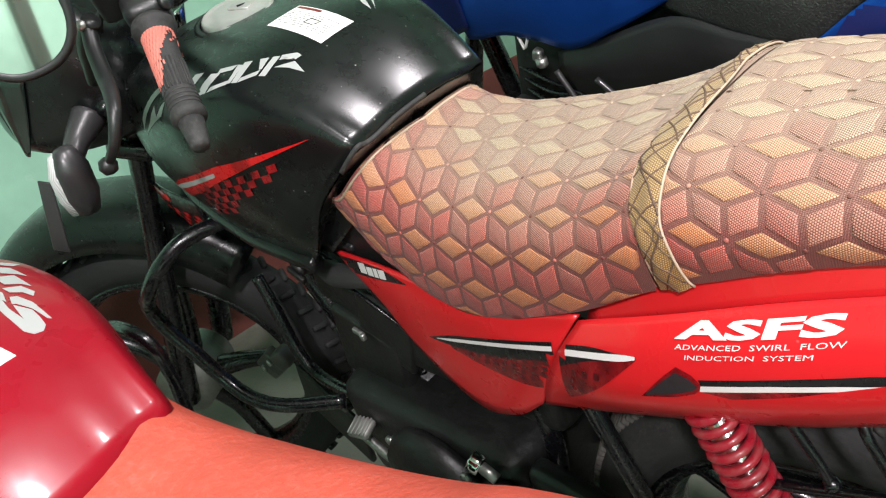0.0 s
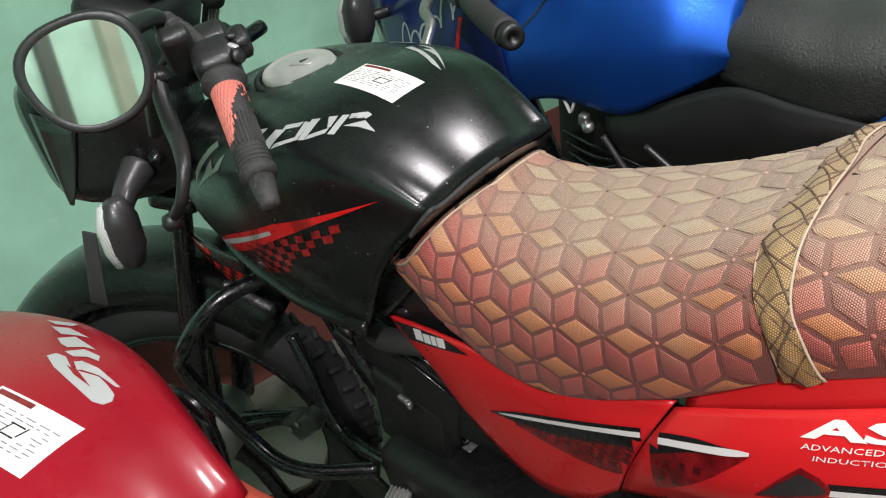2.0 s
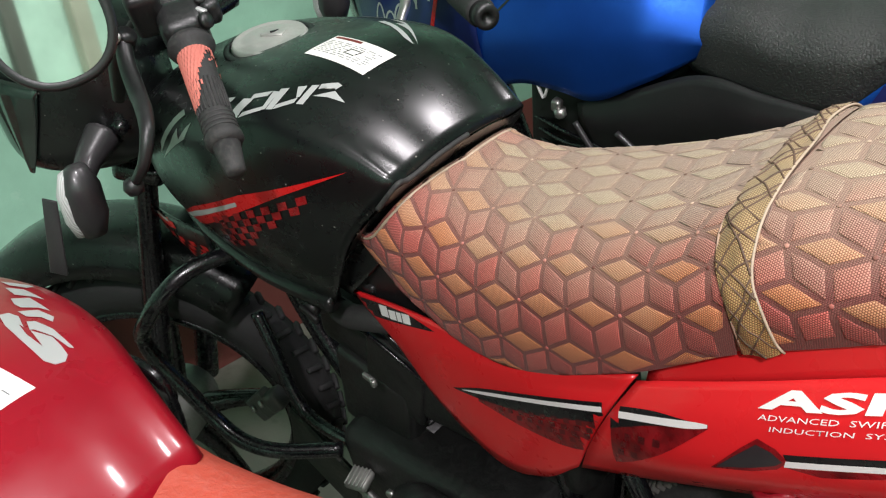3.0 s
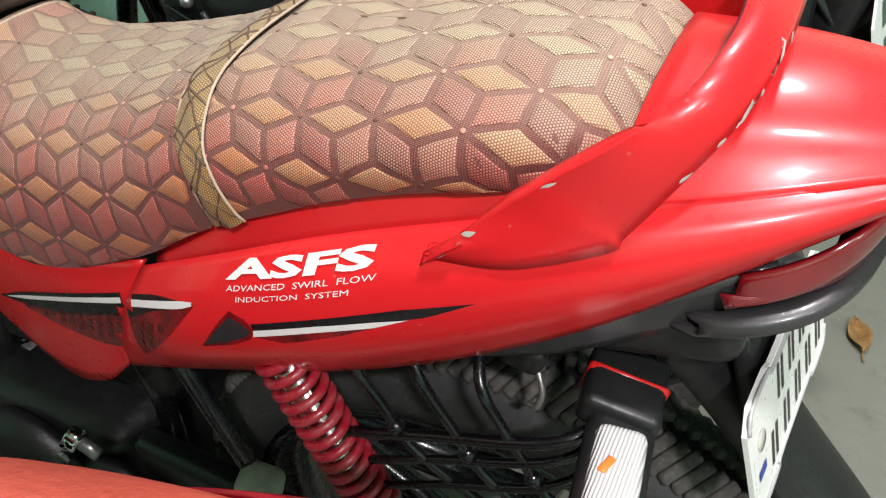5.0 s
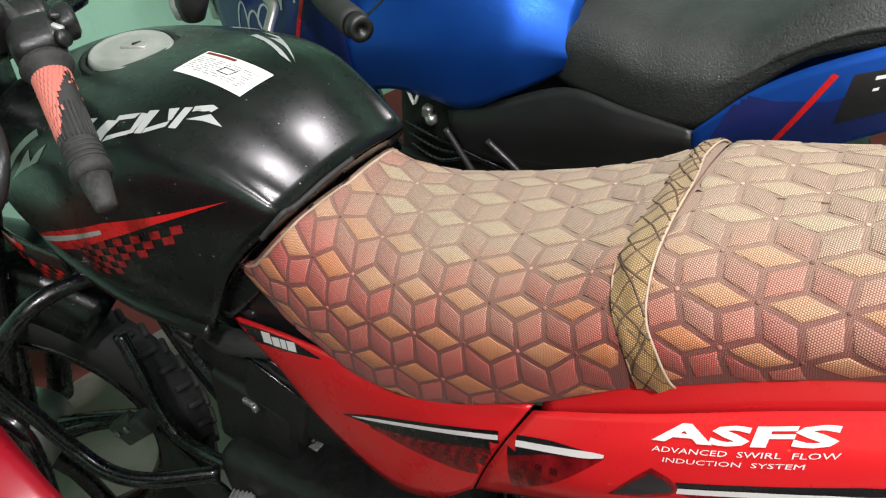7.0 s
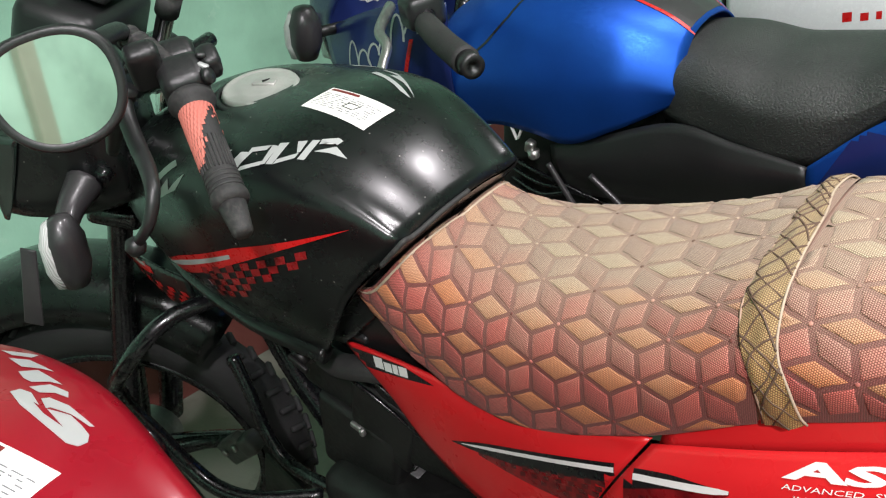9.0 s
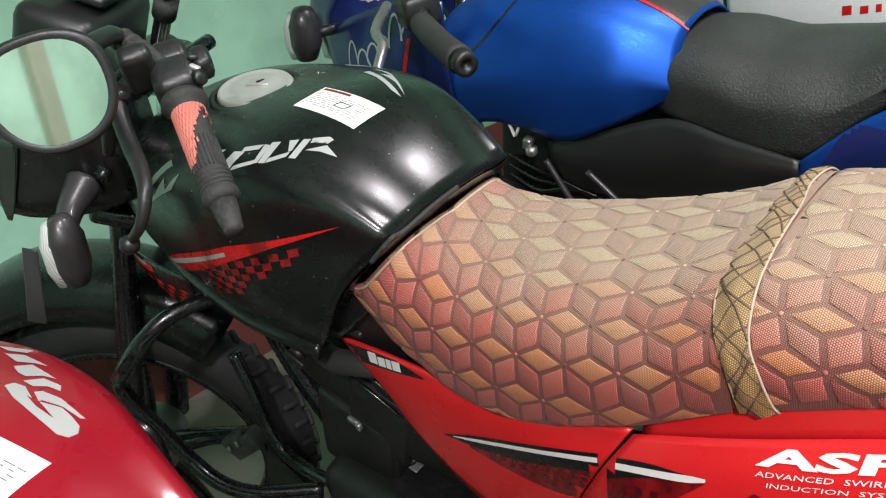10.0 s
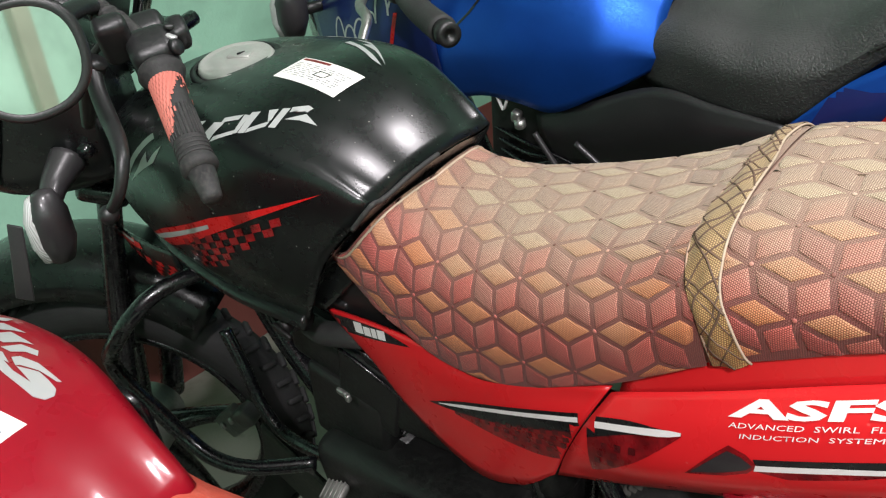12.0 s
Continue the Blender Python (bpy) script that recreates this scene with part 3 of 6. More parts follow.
SEAT_LOW = [(0.055, 0.786), (0.07, 0.770), (0.09, 0.752), (0.12, 0.733), (0.16, 0.719), (0.20, 0.707), (0.24, 0.705), (0.29, 0.715), (0.345, 0.738), (0.395, 0.763), (0.46, 0.803), (0.50, 0.822), (0.56, 0.847), (0.61, 0.860), (0.66, 0.866), (0.70, 0.868)]
SEAT_W = [(0.07, 0.098), (0.16, 0.110), (0.23, 0.116), (0.40, 0.120), (0.50, 0.119), (0.60, 0.110), (0.66, 0.094), (0.69, 0.072), (0.703, 0.050)]


def seat_point(x, s):
    """A point of the seat: x along it at the crown, s from -1 (near flank) to 1; the front edge runs aslant down the flanks."""
    a = abs(s)
    k = max(0.0, 1 - (x - 0.155) / 0.25)
    xx = x - 0.083 * k * kv(a, [(0, 0), (0.3, 0.08), (1.0, 1.0)])
    w, zt, zl = kv(xx, SEAT_W), kv(xx, SEAT_TOP), kv(xx, SEAT_LOW)
    h = zt - zl
    prof = [(0, zt), (0.40 * w, zt - 0.002), (0.72 * w, zt - 0.011), (0.93 * w, zt - min(0.034, 0.40 * h)), (1.0 * w, zt - min(0.45 * h + 0.012, 0.62 * h)), (1.0 * w, zt - 0.80 * h), (0.97 * w, zl)]
    t = a * 6
    i = min(int(t), 5)
    f = t - i
    ext = [(-prof[1][0], prof[1][1])] + prof + [(2 * prof[6][0] - prof[5][0], 2 * prof[6][1] - prof[5][1])]
    p = [np.array(q) for q in ext[i:i + 4]]
    y, z = 0.5 * (2 * p[1] + (p[2] - p[0]) * f + (2 * p[0] - 5 * p[1] + 4 * p[2] - p[3]) * f * f + (3 * p[1] - p[0] - 3 * p[2] + p[3]) * f ** 3)
    return Vector((xx, math.copysign(y, s) if s else 0.0, z))


def crown_x(x, s):
    """The crown position whose cross line passes x at s."""
    c = 0.083 * kv(abs(s), [(0, 0), (0.3, 0.08), (1.0, 1.0)])
    q = (x + c * (1 + 0.155 / 0.25)) / (1 + c / 0.25)
    return q if q < 0.405 else x


def seat_normal(x, s):
    d = 0.004
    a = seat_point(x + d, s) - seat_point(x - d, s)
    b = seat_point(x, min(1, s + 0.02)) - seat_point(x, max(-1, s - 0.02))
    n = a.cross(b).normalized()
    return n


def seat_shell(x0, x1, nx, ns, grow=0.0):
    grid = []
    for i in range(nx + 1):
        x = x0 + (x1 - x0) * i / nx
        row = []
        for j in range(ns + 1):
            s = -1 + 2 * j / ns
            row.append(tuple(seat_point(x, s) + seat_normal(x, s) * grow) if grow else tuple(seat_point(x, s)))
        grid.append(row)
    return outward(sheet(grid), (0, 0, 1))




def add_uv(bm, uv):
    layer = bm.loops.layers.uv.new("UVMap")
    for f in bm.faces:
        for l in f.loops:
            l[layer].uv = uv[l.vert]


ARC_X = np.linspace(0.055, 0.7025, 140)
ARC_S = np.linspace(0.0, 1.0, 41)


def arc_table():
    """Lengths over the cloth: along the crown for each x, and from the crown down the flank for each x."""
    along = [0.0]
    for a, b in zip(ARC_X, ARC_X[1:]):
        along.append(along[-1] + math.hypot(b - a, kv(b, SEAT_TOP) - kv(a, SEAT_TOP)))
    across = []
    for x in ARC_X:
        ps = [seat_point(crown_x(x, f), f) for f in ARC_S]
        row = [0.0]
        for a, b in zip(ps, ps[1:]):
            row.append(row[-1] + math.hypot(b.y - a.y, b.z - a.z))
        across.append(row)
    return np.array(along) + 0.055, np.array(across)


ARC_U, ARC_V = arc_table()


def on_cloth(u, v, q0=0.0, q1=1.0):
    """The seat's own coordinates of a place on the flat cloth, kept within the cover's edges."""
    x = float(np.interp(u, ARC_U, ARC_X))
    f = (x - ARC_X[0]) / (ARC_X[1] - ARC_X[0])
    i = min(max(int(f), 0), len(ARC_X) - 2)
    row = ARC_V[i] + (ARC_V[i + 1] - ARC_V[i]) * (f - i)
    s = math.copysign(min(float(np.interp(abs(v), row, ARC_S)), 0.992), v)
    return min(max(crown_x(x, s), q0), q1), s


# rows of the print's star points: start and step along the cloth, start and step across it
RIDER_ROWS = [(0.1087, 0.0514, -0.1638, -0.0037), (0.1419, 0.0495, -0.1273, -0.0031), (0.1654, 0.0483, -0.0918, -0.0039), (0.1653, 0.0543, -0.0456, -0.0087),
              (0.1748, 0.0596, -0.0014, -0.0133), (0.1963, 0.0610, 0.0316, -0.0123)]
PILLION_ROWS = [(0.5321, 0.0440, -0.1317, -0.0025), (0.5464, 0.0465, -0.1022, -0.0006), (0.5670, 0.0494, -0.0717, -0.0004), (0.5885, 0.0500, -0.0386, -0.0010), (0.6123, 0.0520, -0.0080, -0.0040)]


def star_point(rows, i, j):
    """The place on the cloth of star i in row j; the rows go on evenly beyond the last ones."""
    k = min(max(int(math.floor(j)), 0), len(rows) - 2)
    r = np.array(rows[k]) + (np.array(rows[k + 1]) - np.array(rows[k])) * (j - k)
    if not 0 <= j <= len(rows) - 1:
        edge = np.array(rows[0] if j < 0 else rows[-1])
        r[1], r[3] = edge[1], edge[3]
    return np.array((r[0] + r[1] * i, r[2] + r[3] * i))


def quilt(parent, q0, q1, rows, gap):
    """Diamonds of the tumbling-block print on the lattice of the cloth, each a little proud of the seams between them."""
    mats = (COVER_TOP, COVER_A, COVER_B)
    beads = bmesh.new()
    bead_uv = {}

    def place(p, lift):
        q, s = on_cloth(p[0], p[1], q0, q1)
        return seat_point(q, s) + seat_normal(q, s) * lift

    for i in range(-12, 14):
        for j in range(-7, 11):
            def star(di, dj):
                return star_point(rows, i + di, j + dj)
            p = star(0, 0)
            q, s = on_cloth(p[0], p[1])
            if q0 - 0.05 < q < q1 + 0.05 and abs(p[1]) < 0.26:
                if q0 + 0.003 < q < q1 - 0.003 and abs(s) < 0.93:
                    n = seat_normal(q, s)
                    one = lathe([(0.0016, 0.0), (0.0014, 0.0005), (0.0008, 0.0007), (0.0, 0.0008)], axis_pose(seat_point(q, s), n), 8)
                    at = {v: beads.verts.new(v.co) for v in one.verts}
                    bead_uv.update({v: tuple(p) for v in at.values()})
                    for f in one.faces:
                        beads.faces.new([at[v] for v in f.verts])
                    one.free()
                third = 1 / 3
                for kind, corner in enumerate((
                        (p, star(third, third), star(1, 0), star(2 * third, -third)),
                        (p, star(third, third), star(0, 1), star(-third, 2 * third)),
                        (star(1, 0), star(third, third), star(0, 1), star(2 * third, 2 * third)))):
                    mid = sum(corner) / 4
                    d1, d2 = corner[2] - corner[0], corner[3] - corner[1]
                    size = 0.5 * abs(d1[0] * d2[1] - d1[1] * d2[0])
                    edge = sum(float(np.linalg.norm(corner[k] - corner[k - 1])) for k in range(4)) / 2
                    keep = 1 - gap / (size / edge)
                    corner = [mid + (c - mid) * keep for c in corner]
                    flat = [place(c, 0.0) for c in corner]
                    if 0.5 * (flat[2] - flat[0]).cross(flat[3] - flat[1]).length < 0.22 * size:
                        continue
                    bm = bmesh.new()
                    uv = {}
                    rings = []
                    for inset, lift in ((1.0, 0.0002), (0.93, 0.0007), (0.82, 0.0010)):
                        ring = []
                        for k in range(4):
                            for f in (0.0, 0.5):
                                c = corner[k] + (corner[(k + 1) % 4] - corner[k]) * f
                                c = mid + (c - mid) * inset
                                v = bm.verts.new(place(c, lift))
                                uv[v] = tuple(c)
                                ring.append(v)
                        rings.append(ring)
                    for r0, r1 in zip(rings, rings[1:]):
                        for k in range(8):
                            bm.faces.new((r0[k], r0[(k + 1) % 8], r1[(k + 1) % 8], r1[k]))
                    top = bm.verts.new(place(mid, 0.0011))
                    uv[top] = tuple(mid)
                    for k in range(8):
                        bm.faces.new((rings[-1][k], rings[-1][(k + 1) % 8], top))
                    outward(bm, seat_normal(*on_cloth(mid[0], mid[1], q0, q1)))
                    add_uv(bm, uv)
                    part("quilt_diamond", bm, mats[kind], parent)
    add_uv(beads, bead_uv)
    tagged(part("bead_texture", beads, COVER_B, parent), kind="stuff")


def shell_with_uv(name, x0, x1, nx, ns, mat, parent, label="", grow=0.0):
    bm = bmesh.new()
    grid, uv = [], {}
    for i in range(nx + 1):
        x = x0 + (x1 - x0) * i / nx
        row = []
        for j in range(ns + 1):
            s = -1 + 2 * j / ns
            v = bm.verts.new(seat_point(x, s) + (seat_normal(x, s) * grow if grow else Vector()))
            uv[v] = (x, math.copysign(float(np.interp(abs(s), ARC_S, ARC_V[len(ARC_X) // 2])), s))
            row.append(v)
        grid.append(row)
    for a, b in zip(grid, grid[1:]):
        for j in range(ns):
            bm.faces.new((a[j], a[j + 1], b[j + 1], b[j]))
    outward(bm, (0, 0, 1))
    add_uv(bm, uv)
    return part(name, bm, mat, parent, label)


FRONT_PANEL = [
    [(0.006, -0.088, 0.694), (0.022, -0.090, 0.680), (0.040, -0.090, 0.662), (0.058, -0.088, 0.640)],
    [(0.090, -0.096, 0.705), (0.095, -0.099, 0.680), (0.100, -0.099, 0.642), (0.112, -0.096, 0.590)],
    [(0.200, -0.104, 0.712), (0.195, -0.110, 0.682), (0.190, -0.110, 0.625), (0.196, -0.104, 0.550)],
    [(0.300, -0.112, 0.728), (0.288, -0.119, 0.695), (0.275, -0.117, 0.642), (0.264, -0.111, 0.574)],
    [(0.385, -0.116, 0.754), (0.362, -0.124, 0.715), (0.337, -0.121, 0.668), (0.313, -0.114, 0.618)],
]
REAR_COWL = [
    [(0.387, -0.118, 0.752), (0.364, -0.128, 0.715), (0.339, -0.126, 0.668), (0.316, -0.114, 0.619)],
    [(0.472, -0.128, 0.796), (0.462, -0.142, 0.765), (0.440, -0.145, 0.715), (0.415, -0.114, 0.658)],
    [(0.560, -0.124, 0.834), (0.565, -0.138, 0.808), (0.565, -0.139, 0.765), (0.560, -0.112, 0.720)],
    [(0.655, -0.106, 0.860), (0.668, -0.119, 0.846), (0.675, -0.120, 0.818), (0.675, -0.104, 0.787)],
    [(0.745, -0.078, 0.876), (0.752, -0.087, 0.868), (0.757, -0.089, 0.857), (0.759, -0.079, 0.843)],
    [(0.822, -0.044, 0.886), (0.823, -0.047, 0.884), (0.8235, -0.046, 0.881), (0.823, -0.041, 0.877)],
]
LEDGE = [
    [(0.392, -0.104, 0.764), (0.389, -0.112, 0.744)],
    [(0.475, -0.106, 0.820), (0.472, -0.120, 0.786)],
    [(0.560, -0.100, 0.855), (0.560, -0.116, 0.824)],
    [(0.655, -0.084, 0.874), (0.655, -0.099, 0.850)],
    [(0.715, -0.066, 0.886), (0.715, -0.081, 0.862)],
]
TAIL_TOP = [
    [(0.690, -0.096, 0.864), (0.692, -0.062, 0.896), (0.694, 0.0, 0.908), (0.692, 0.062, 0.896), (0.690, 0.096, 0.864)],
    [(0.748, -0.079, 0.8735), (0.752, -0.050, 0.899), (0.755, 0.0, 0.909), (0.752, 0.050, 0.899), (0.748, 0.079, 0.8735)],
    [(0.800, -0.056, 0.884), (0.806, -0.036, 0.896), (0.810, 0.0, 0.902), (0.806, 0.036, 0.896), (0.800, 0.056, 0.884)],
    [(0.821, -0.043, 0.884), (0.829, -0.026, 0.889), (0.833, 0.0, 0.891), (0.829, 0.026, 0.889), (0.821, 0.043, 0.884)],
]
RAIL_IN = [(0.612, -0.1265, 0.8365), (0.630, -0.125, 0.855), (0.648, -0.123, 0.872), (0.664, -0.121, 0.886), (0.694, -0.114, 0.909), (0.713, -0.100, 0.924), (0.722, -0.080, 0.934), (0.725, -0.045, 0.939), (0.722, 0.0, 0.941)]
RAIL_OUT = [(0.6122, -0.1267, 0.8361), (0.655, -0.125, 0.842), (0.697, -0.114, 0.8565), (0.703, -0.110, 0.8635), (0.7155, -0.103, 0.881), (0.7330, -0.090, 0.906), (0.742, -0.070, 0.9185), (0.7465, -0.035, 0.9265), (0.747, 0.0, 0.928)]


def panel(name, ctrl, nu, nv, mat, parent, way, t=0.004, label=""):
    return part(name, thicken(outward(sheet(spline_grid(ctrl, nu, nv)), way), t), mat, parent, label)


def side_bodywork(bike, paint):
    """Side panels, tail cowl and grab rail, both flanks."""
    made = {}
    for side, fl in ((-1, lambda g: g), (1, flip_y)):
        made["front", side] = panel("side_panel", fl(FRONT_PANEL), 33, 15, paint, bike, (0, side, 0))
        panel("seat_ledge", fl(LEDGE), 25, 5, paint, bike, (0, side, 0), 0.003)
        made["rear", side] = panel("tail_cowl", fl(REAR_COWL), 41, 15, paint, bike, (0, side, 0))
    made["top"] = panel("tail_top", TAIL_TOP, 21, 25, paint, bike, (0, 0, 1))
    return made


def grab_rail(bike, paint):
    half_in, half_out = crv(RAIL_IN, 41), crv(RAIL_OUT, 41)
    rows = []
    for a, b in zip(half_in, half_out):
        d = b - a
        mid = (a + b) / 2 + np.array((0.002, -0.002, 0.004))
        rows.append([a, a + d * 0.12 + np.array((0, 0, 0.004)), mid, b - d * 0.12 + np.array((0.001, 0, 0.004)), b])
    mirror = [[p * np.array((1, -1, 1)) for p in r] for r in rows[-2::-1]]
    grid = np.array(rows + mirror)
    bm = thicken(outward(sheet(grid), (0, 0, 1)), 0.006)
    rail = part("grab_rail", bm, paint, bike, "glossy red grab rail with chipped paint edges")
    hull = hull_of(rail)
    rng = random.Random(3)
    chips = []
    for f in (0.05, 0.12, 0.15, 0.40, 0.55, 0.64, 0.68, 0.72, 0.76, 0.80, 0.84, 0.88):
        k = int(f * 40)
        on = half_out[k] + (half_in[k] - half_out[k]) * 0.05 if f > 0.5 else half_in[k] + (half_out[k] - half_in[k]) * 0.06
        chips.append((on, rng.uniform(0.0015, 0.0062) if f > 0.6 else rng.uniform(0.0018, 0.0032)))
    for at, size in chips:
        pts = []
        for q in range(7):
            a = 2 * math.pi * q / 7
            r = size * rng.uniform(0.35, 1.0)
            pts.append((r * math.cos(a) * 1.7, r * math.sin(a) * 0.5))
        m = plane_at(tuple(at), (0.6, 0.4, 0.6), (-0.2, -0.5, 0.8))
        lay("paint_chip", art([pts]), hull, m, CHIPPED, rail, step=0.004, lift=0.0005)
    return rail


def wheel(bike, m, radius, width, name, spokes=5, lugs=46, skin=None):
    skin = skin or TYRE_RUBBER
    w = thing(name, m, "", "")
    for k in list(w.keys()):
        del w[k]
    w.parent = bike
    r, h = radius, width / 2
    turn = pose(0, 0, 0, 90, 0, 0)
    tyre = part("tyre", lathe([(r - 0.075, -h * 0.75), (r - 0.04, -h), (r - 0.012, -h * 0.75), (r, 0), (r - 0.012, h * 0.75), (r - 0.04, h), (r - 0.075, h * 0.75)], turn, 72, closed=True), skin, w)
    blocks = bmesh.new()
    for k in range(lugs):
        for s in (-1, 1):
            a = 2 * math.pi * (k + 0.25 * s) / lugs
            b = block(radius * 5.4 / lugs if lugs > 60 else 0.010, width * 0.36, 0.010, pose(0, 0, 0, 0, math.degrees(a), 0) @ pose(0, s * h * 0.42, r - 0.003, s * -20, 0, s * 28), 0.002, 1)
            me = bpy.data.meshes.new("lug")
            b.to_mesh(me)
            b.free()
            blocks.from_mesh(me)
            bpy.data.meshes.remove(me)
    part("tread", blocks, DUSTY_TREAD if lugs > 60 else skin, w)
    part("rim", lathe([(r - 0.085, -h * 0.7), (r - 0.072, -h * 0.8), (r - 0.070, h * 0.8), (r - 0.085, h * 0.7), (r - 0.095, 0)], turn, 64, closed=True), TUBE_BLACK, w)
    part("hub", lathe([(0.0, -0.055), (0.055, -0.055), (0.06, 0.0), (0.055, 0.055), (0.0, 0.055)], turn, 32), ALLOY, w)
    for k in range(spokes):
        a = 2 * math.pi * k / spokes
        d = Vector((math.cos(a), 0, math.sin(a)))
        part("spoke", pipe([d * 0.05, d * 0.12 + Vector((0, 0.008, 0)), d * (r - 0.085)], [0.022, 0.016, 0.015], sides=8), TUBE_BLACK, w)
    return w


def chassis(bike):
    """Frame tubes, engine and exhaust under the bodywork."""
    for s in (-1, 1):
        part("frame_rail", pipe([(-0.30, s * 0.03, 0.80), (-0.10, s * 0.06, 0.70), (0.10, s * 0.060, 0.66), (0.40, s * 0.080, 0.70), (0.70, s * 0.06, 0.80)], 0.014), TUBE_BLACK, bike)
        part("down_tube", pipe([(0.20, s * 0.05, 0.66), (0.24, s * 0.055, 0.50), (0.22, s * 0.05, 0.34)], 0.012), TUBE_BLACK, bike)
    part("frame_spine", pipe([(-0.36, 0, 0.86), (-0.33, 0, 0.70), (-0.28, 0, 0.50), (-0.18, 0, 0.34)], 0.018), TUBE_BLACK, bike)
    engine = part("engine", joined(block(0.34, 0.22, 0.20, pose(0.04, 0, 0.34), 0.03, 3), block(0.14, 0.14, 0.14, pose(-0.07, 0, 0.47, 0, 14, 0), 0.01),
                                   block(0.13, 0.12, 0.07, pose(-0.09, 0, 0.57, 0, 14, 0), 0.015, 3)), ENGINE_BLACK, bike, "black single-cylinder engine block")
    for k in range(7):
        part("cooling_fin", block(0.14, 0.13, 0.004, pose(-0.050 - 0.004 * k, 0.02, 0.425 + 0.015 * k, 0, 14, 0), 0.0015, 1), ENGINE_BLACK, engine)
    part("crankcase_cover", lathe([(0.0, 0.0), (0.095, 0.0), (0.10, 0.012), (0.09, 0.03), (0.05, 0.042), (0.0, 0.044)], pose(0.08, -0.11, 0.345, 90, 0, 0), 40), ENGINE_BLACK, engine)
    part("sprocket_cover", lathe([(0.0, 0.0), (0.06, 0.0), (0.062, 0.012), (0.05, 0.025), (0.0, 0.03)], pose(0.20, -0.105, 0.36, 90, 0, 0), 32), ENGINE_BLACK, engine)
    for bx, bz in ((0.0, 0.40), (0.15, 0.42), (0.03, 0.265), (0.15, 0.27), (0.23, 0.40)):
        part("bolt", lathe([(0.0, 0.0), (0.008, 0.0), (0.008, 0.006), (0.0, 0.007)], pose(bx, -0.125, bz, 90, 0, 0), 6), STEEL, engine)
    carb = part("carburettor", joined(lathe([(0.0, 0.0), (0.03, 0.0), (0.032, 0.05), (0.022, 0.07), (0.0, 0.072)], pose(0.09, -0.03, 0.52), 24),
                                      lathe([(0.0, 0.0), (0.024, 0.0), (0.024, 0.09), (0.0, 0.09)], axis_pose((0.03, -0.03, 0.55), (1, 0, 0.1)), 20)), ALLOY, bike, "dull alloy carburettor")
    part("intake_hose", pipe([(-0.06, -0.075, 0.640), (-0.02, -0.085, 0.648), (0.03, -0.078, 0.655), (0.10, -0.05, 0.65)], 0.015), RUBBER, bike)
    for k, (dy, dz) in enumerate(((-0.075, 0.0), (-0.070, 0.02), (-0.06, -0.02))):
        part("cable", pipe([(-0.27, dy * 0.6, 0.72 + dz), (-0.12, dy, 0.66 + dz), (0.02, dy, 0.60 + dz), (0.09, dy + 0.03, 0.50)], 0.003, sides=8), TUBE_BLACK, bike)
    # Added black block that closes the view through the frame, dark behind the panel
    part("core_filler", block(0.28, 0.13, 0.20, pose(0.13, 0, 0.585), 0.02, 3), ENGINE_BLACK, bike)
    # Added black plate that darkens the gap under the tank and hides the wheel
    part("dark_filler_plate", block(0.20, 0.016, 0.045, pose(-0.170, -0.066, 0.650, 0, 8, 0), 0.006, 2), ENGINE_BLACK, bike)
    part("engine_bracket", block(0.10, 0.012, 0.11, pose(-0.005, -0.062, 0.545, 0, 20, 0), 0.008), ENGINE_BLACK, bike)
    tap = part("fuel_tap", joined(block(0.022, 0.022, 0.024, pose(-0.052, -0.098, 0.668), 0.005), lathe([(0.0, 0.0), (0.010, 0.0), (0.010, 0.012), (0.0, 0.014)], axis_pose((-0.052, -0.106, 0.668), (0, -1, 0)), 16),
                                  block(0.030, 0.006, 0.009, pose(-0.046, -0.122, 0.668, 0, 25, 0), 0.002)), ENGINE_BLACK, bike, "dark fuel tap under the tank")
    part("frame_clip", joined(block(0.020, 0.006, 0.008, pose(-0.004, -0.100, 0.572, 0, 12, 0), 0.002), block(0.007, 0.007, 0.010, pose(0.006, -0.102, 0.570), 0.002)), STEEL, bike)
    part("tap_bolt", lathe([(0.0, 0.0), (0.004, 0.0), (0.003, 0.003), (0.0, 0.003)], axis_pose((-0.052, -0.119, 0.668), (0, -1, 0)), 10), STEEL, tap)
    part("exhaust_pipe", pipe([(-0.15, 0.05, 0.52), (-0.25, 0.07, 0.44), (-0.24, 0.09, 0.30), (-0.10, 0.12, 0.24), (0.2, 0.15, 0.25)], 0.018), ALLOY, bike)
    part("muffler", pipe([(0.2, 0.15, 0.25), (0.35, 0.17, 0.27), (0.75, 0.19, 0.36)], [0.02, 0.045, 0.048, 0.04], sides=20), TUBE_BLACK, bike)
    part("swing_arm", joined(pipe([(0.26, -0.07, 0.36), (0.60, -0.09, 0.32)], 0.020), pipe([(0.26, 0.07, 0.36), (0.60, 0.09, 0.32)], 0.020)), TUBE_BLACK, bike)
    part("chain_cover", joined(block(0.44, 0.030, 0.05, pose(0.45, -0.088, 0.42, 0, 4, 0), 0.01), block(0.46, 0.03, 0.045, pose(0.45, -0.088, 0.28, 0, 2, 0), 0.01)), BLACK_PLASTIC, bike)
    peg = part("foot_peg", pipe([(0.05, -0.10, 0.33), (0.06, -0.16, 0.335), (0.07, -0.25, 0.345)], [0.010, 0.014, 0.016]), RUBBER, bike)
    shift = part("gear_lever", pipe([(-0.085, -0.125, 0.368), (-0.03, -0.125, 0.345), (0.03, -0.12, 0.335), (0.085, -0.112, 0.37), (0.115, -0.105, 0.398)], 0.007), STEEL, bike, "steel heel and toe gear lever")
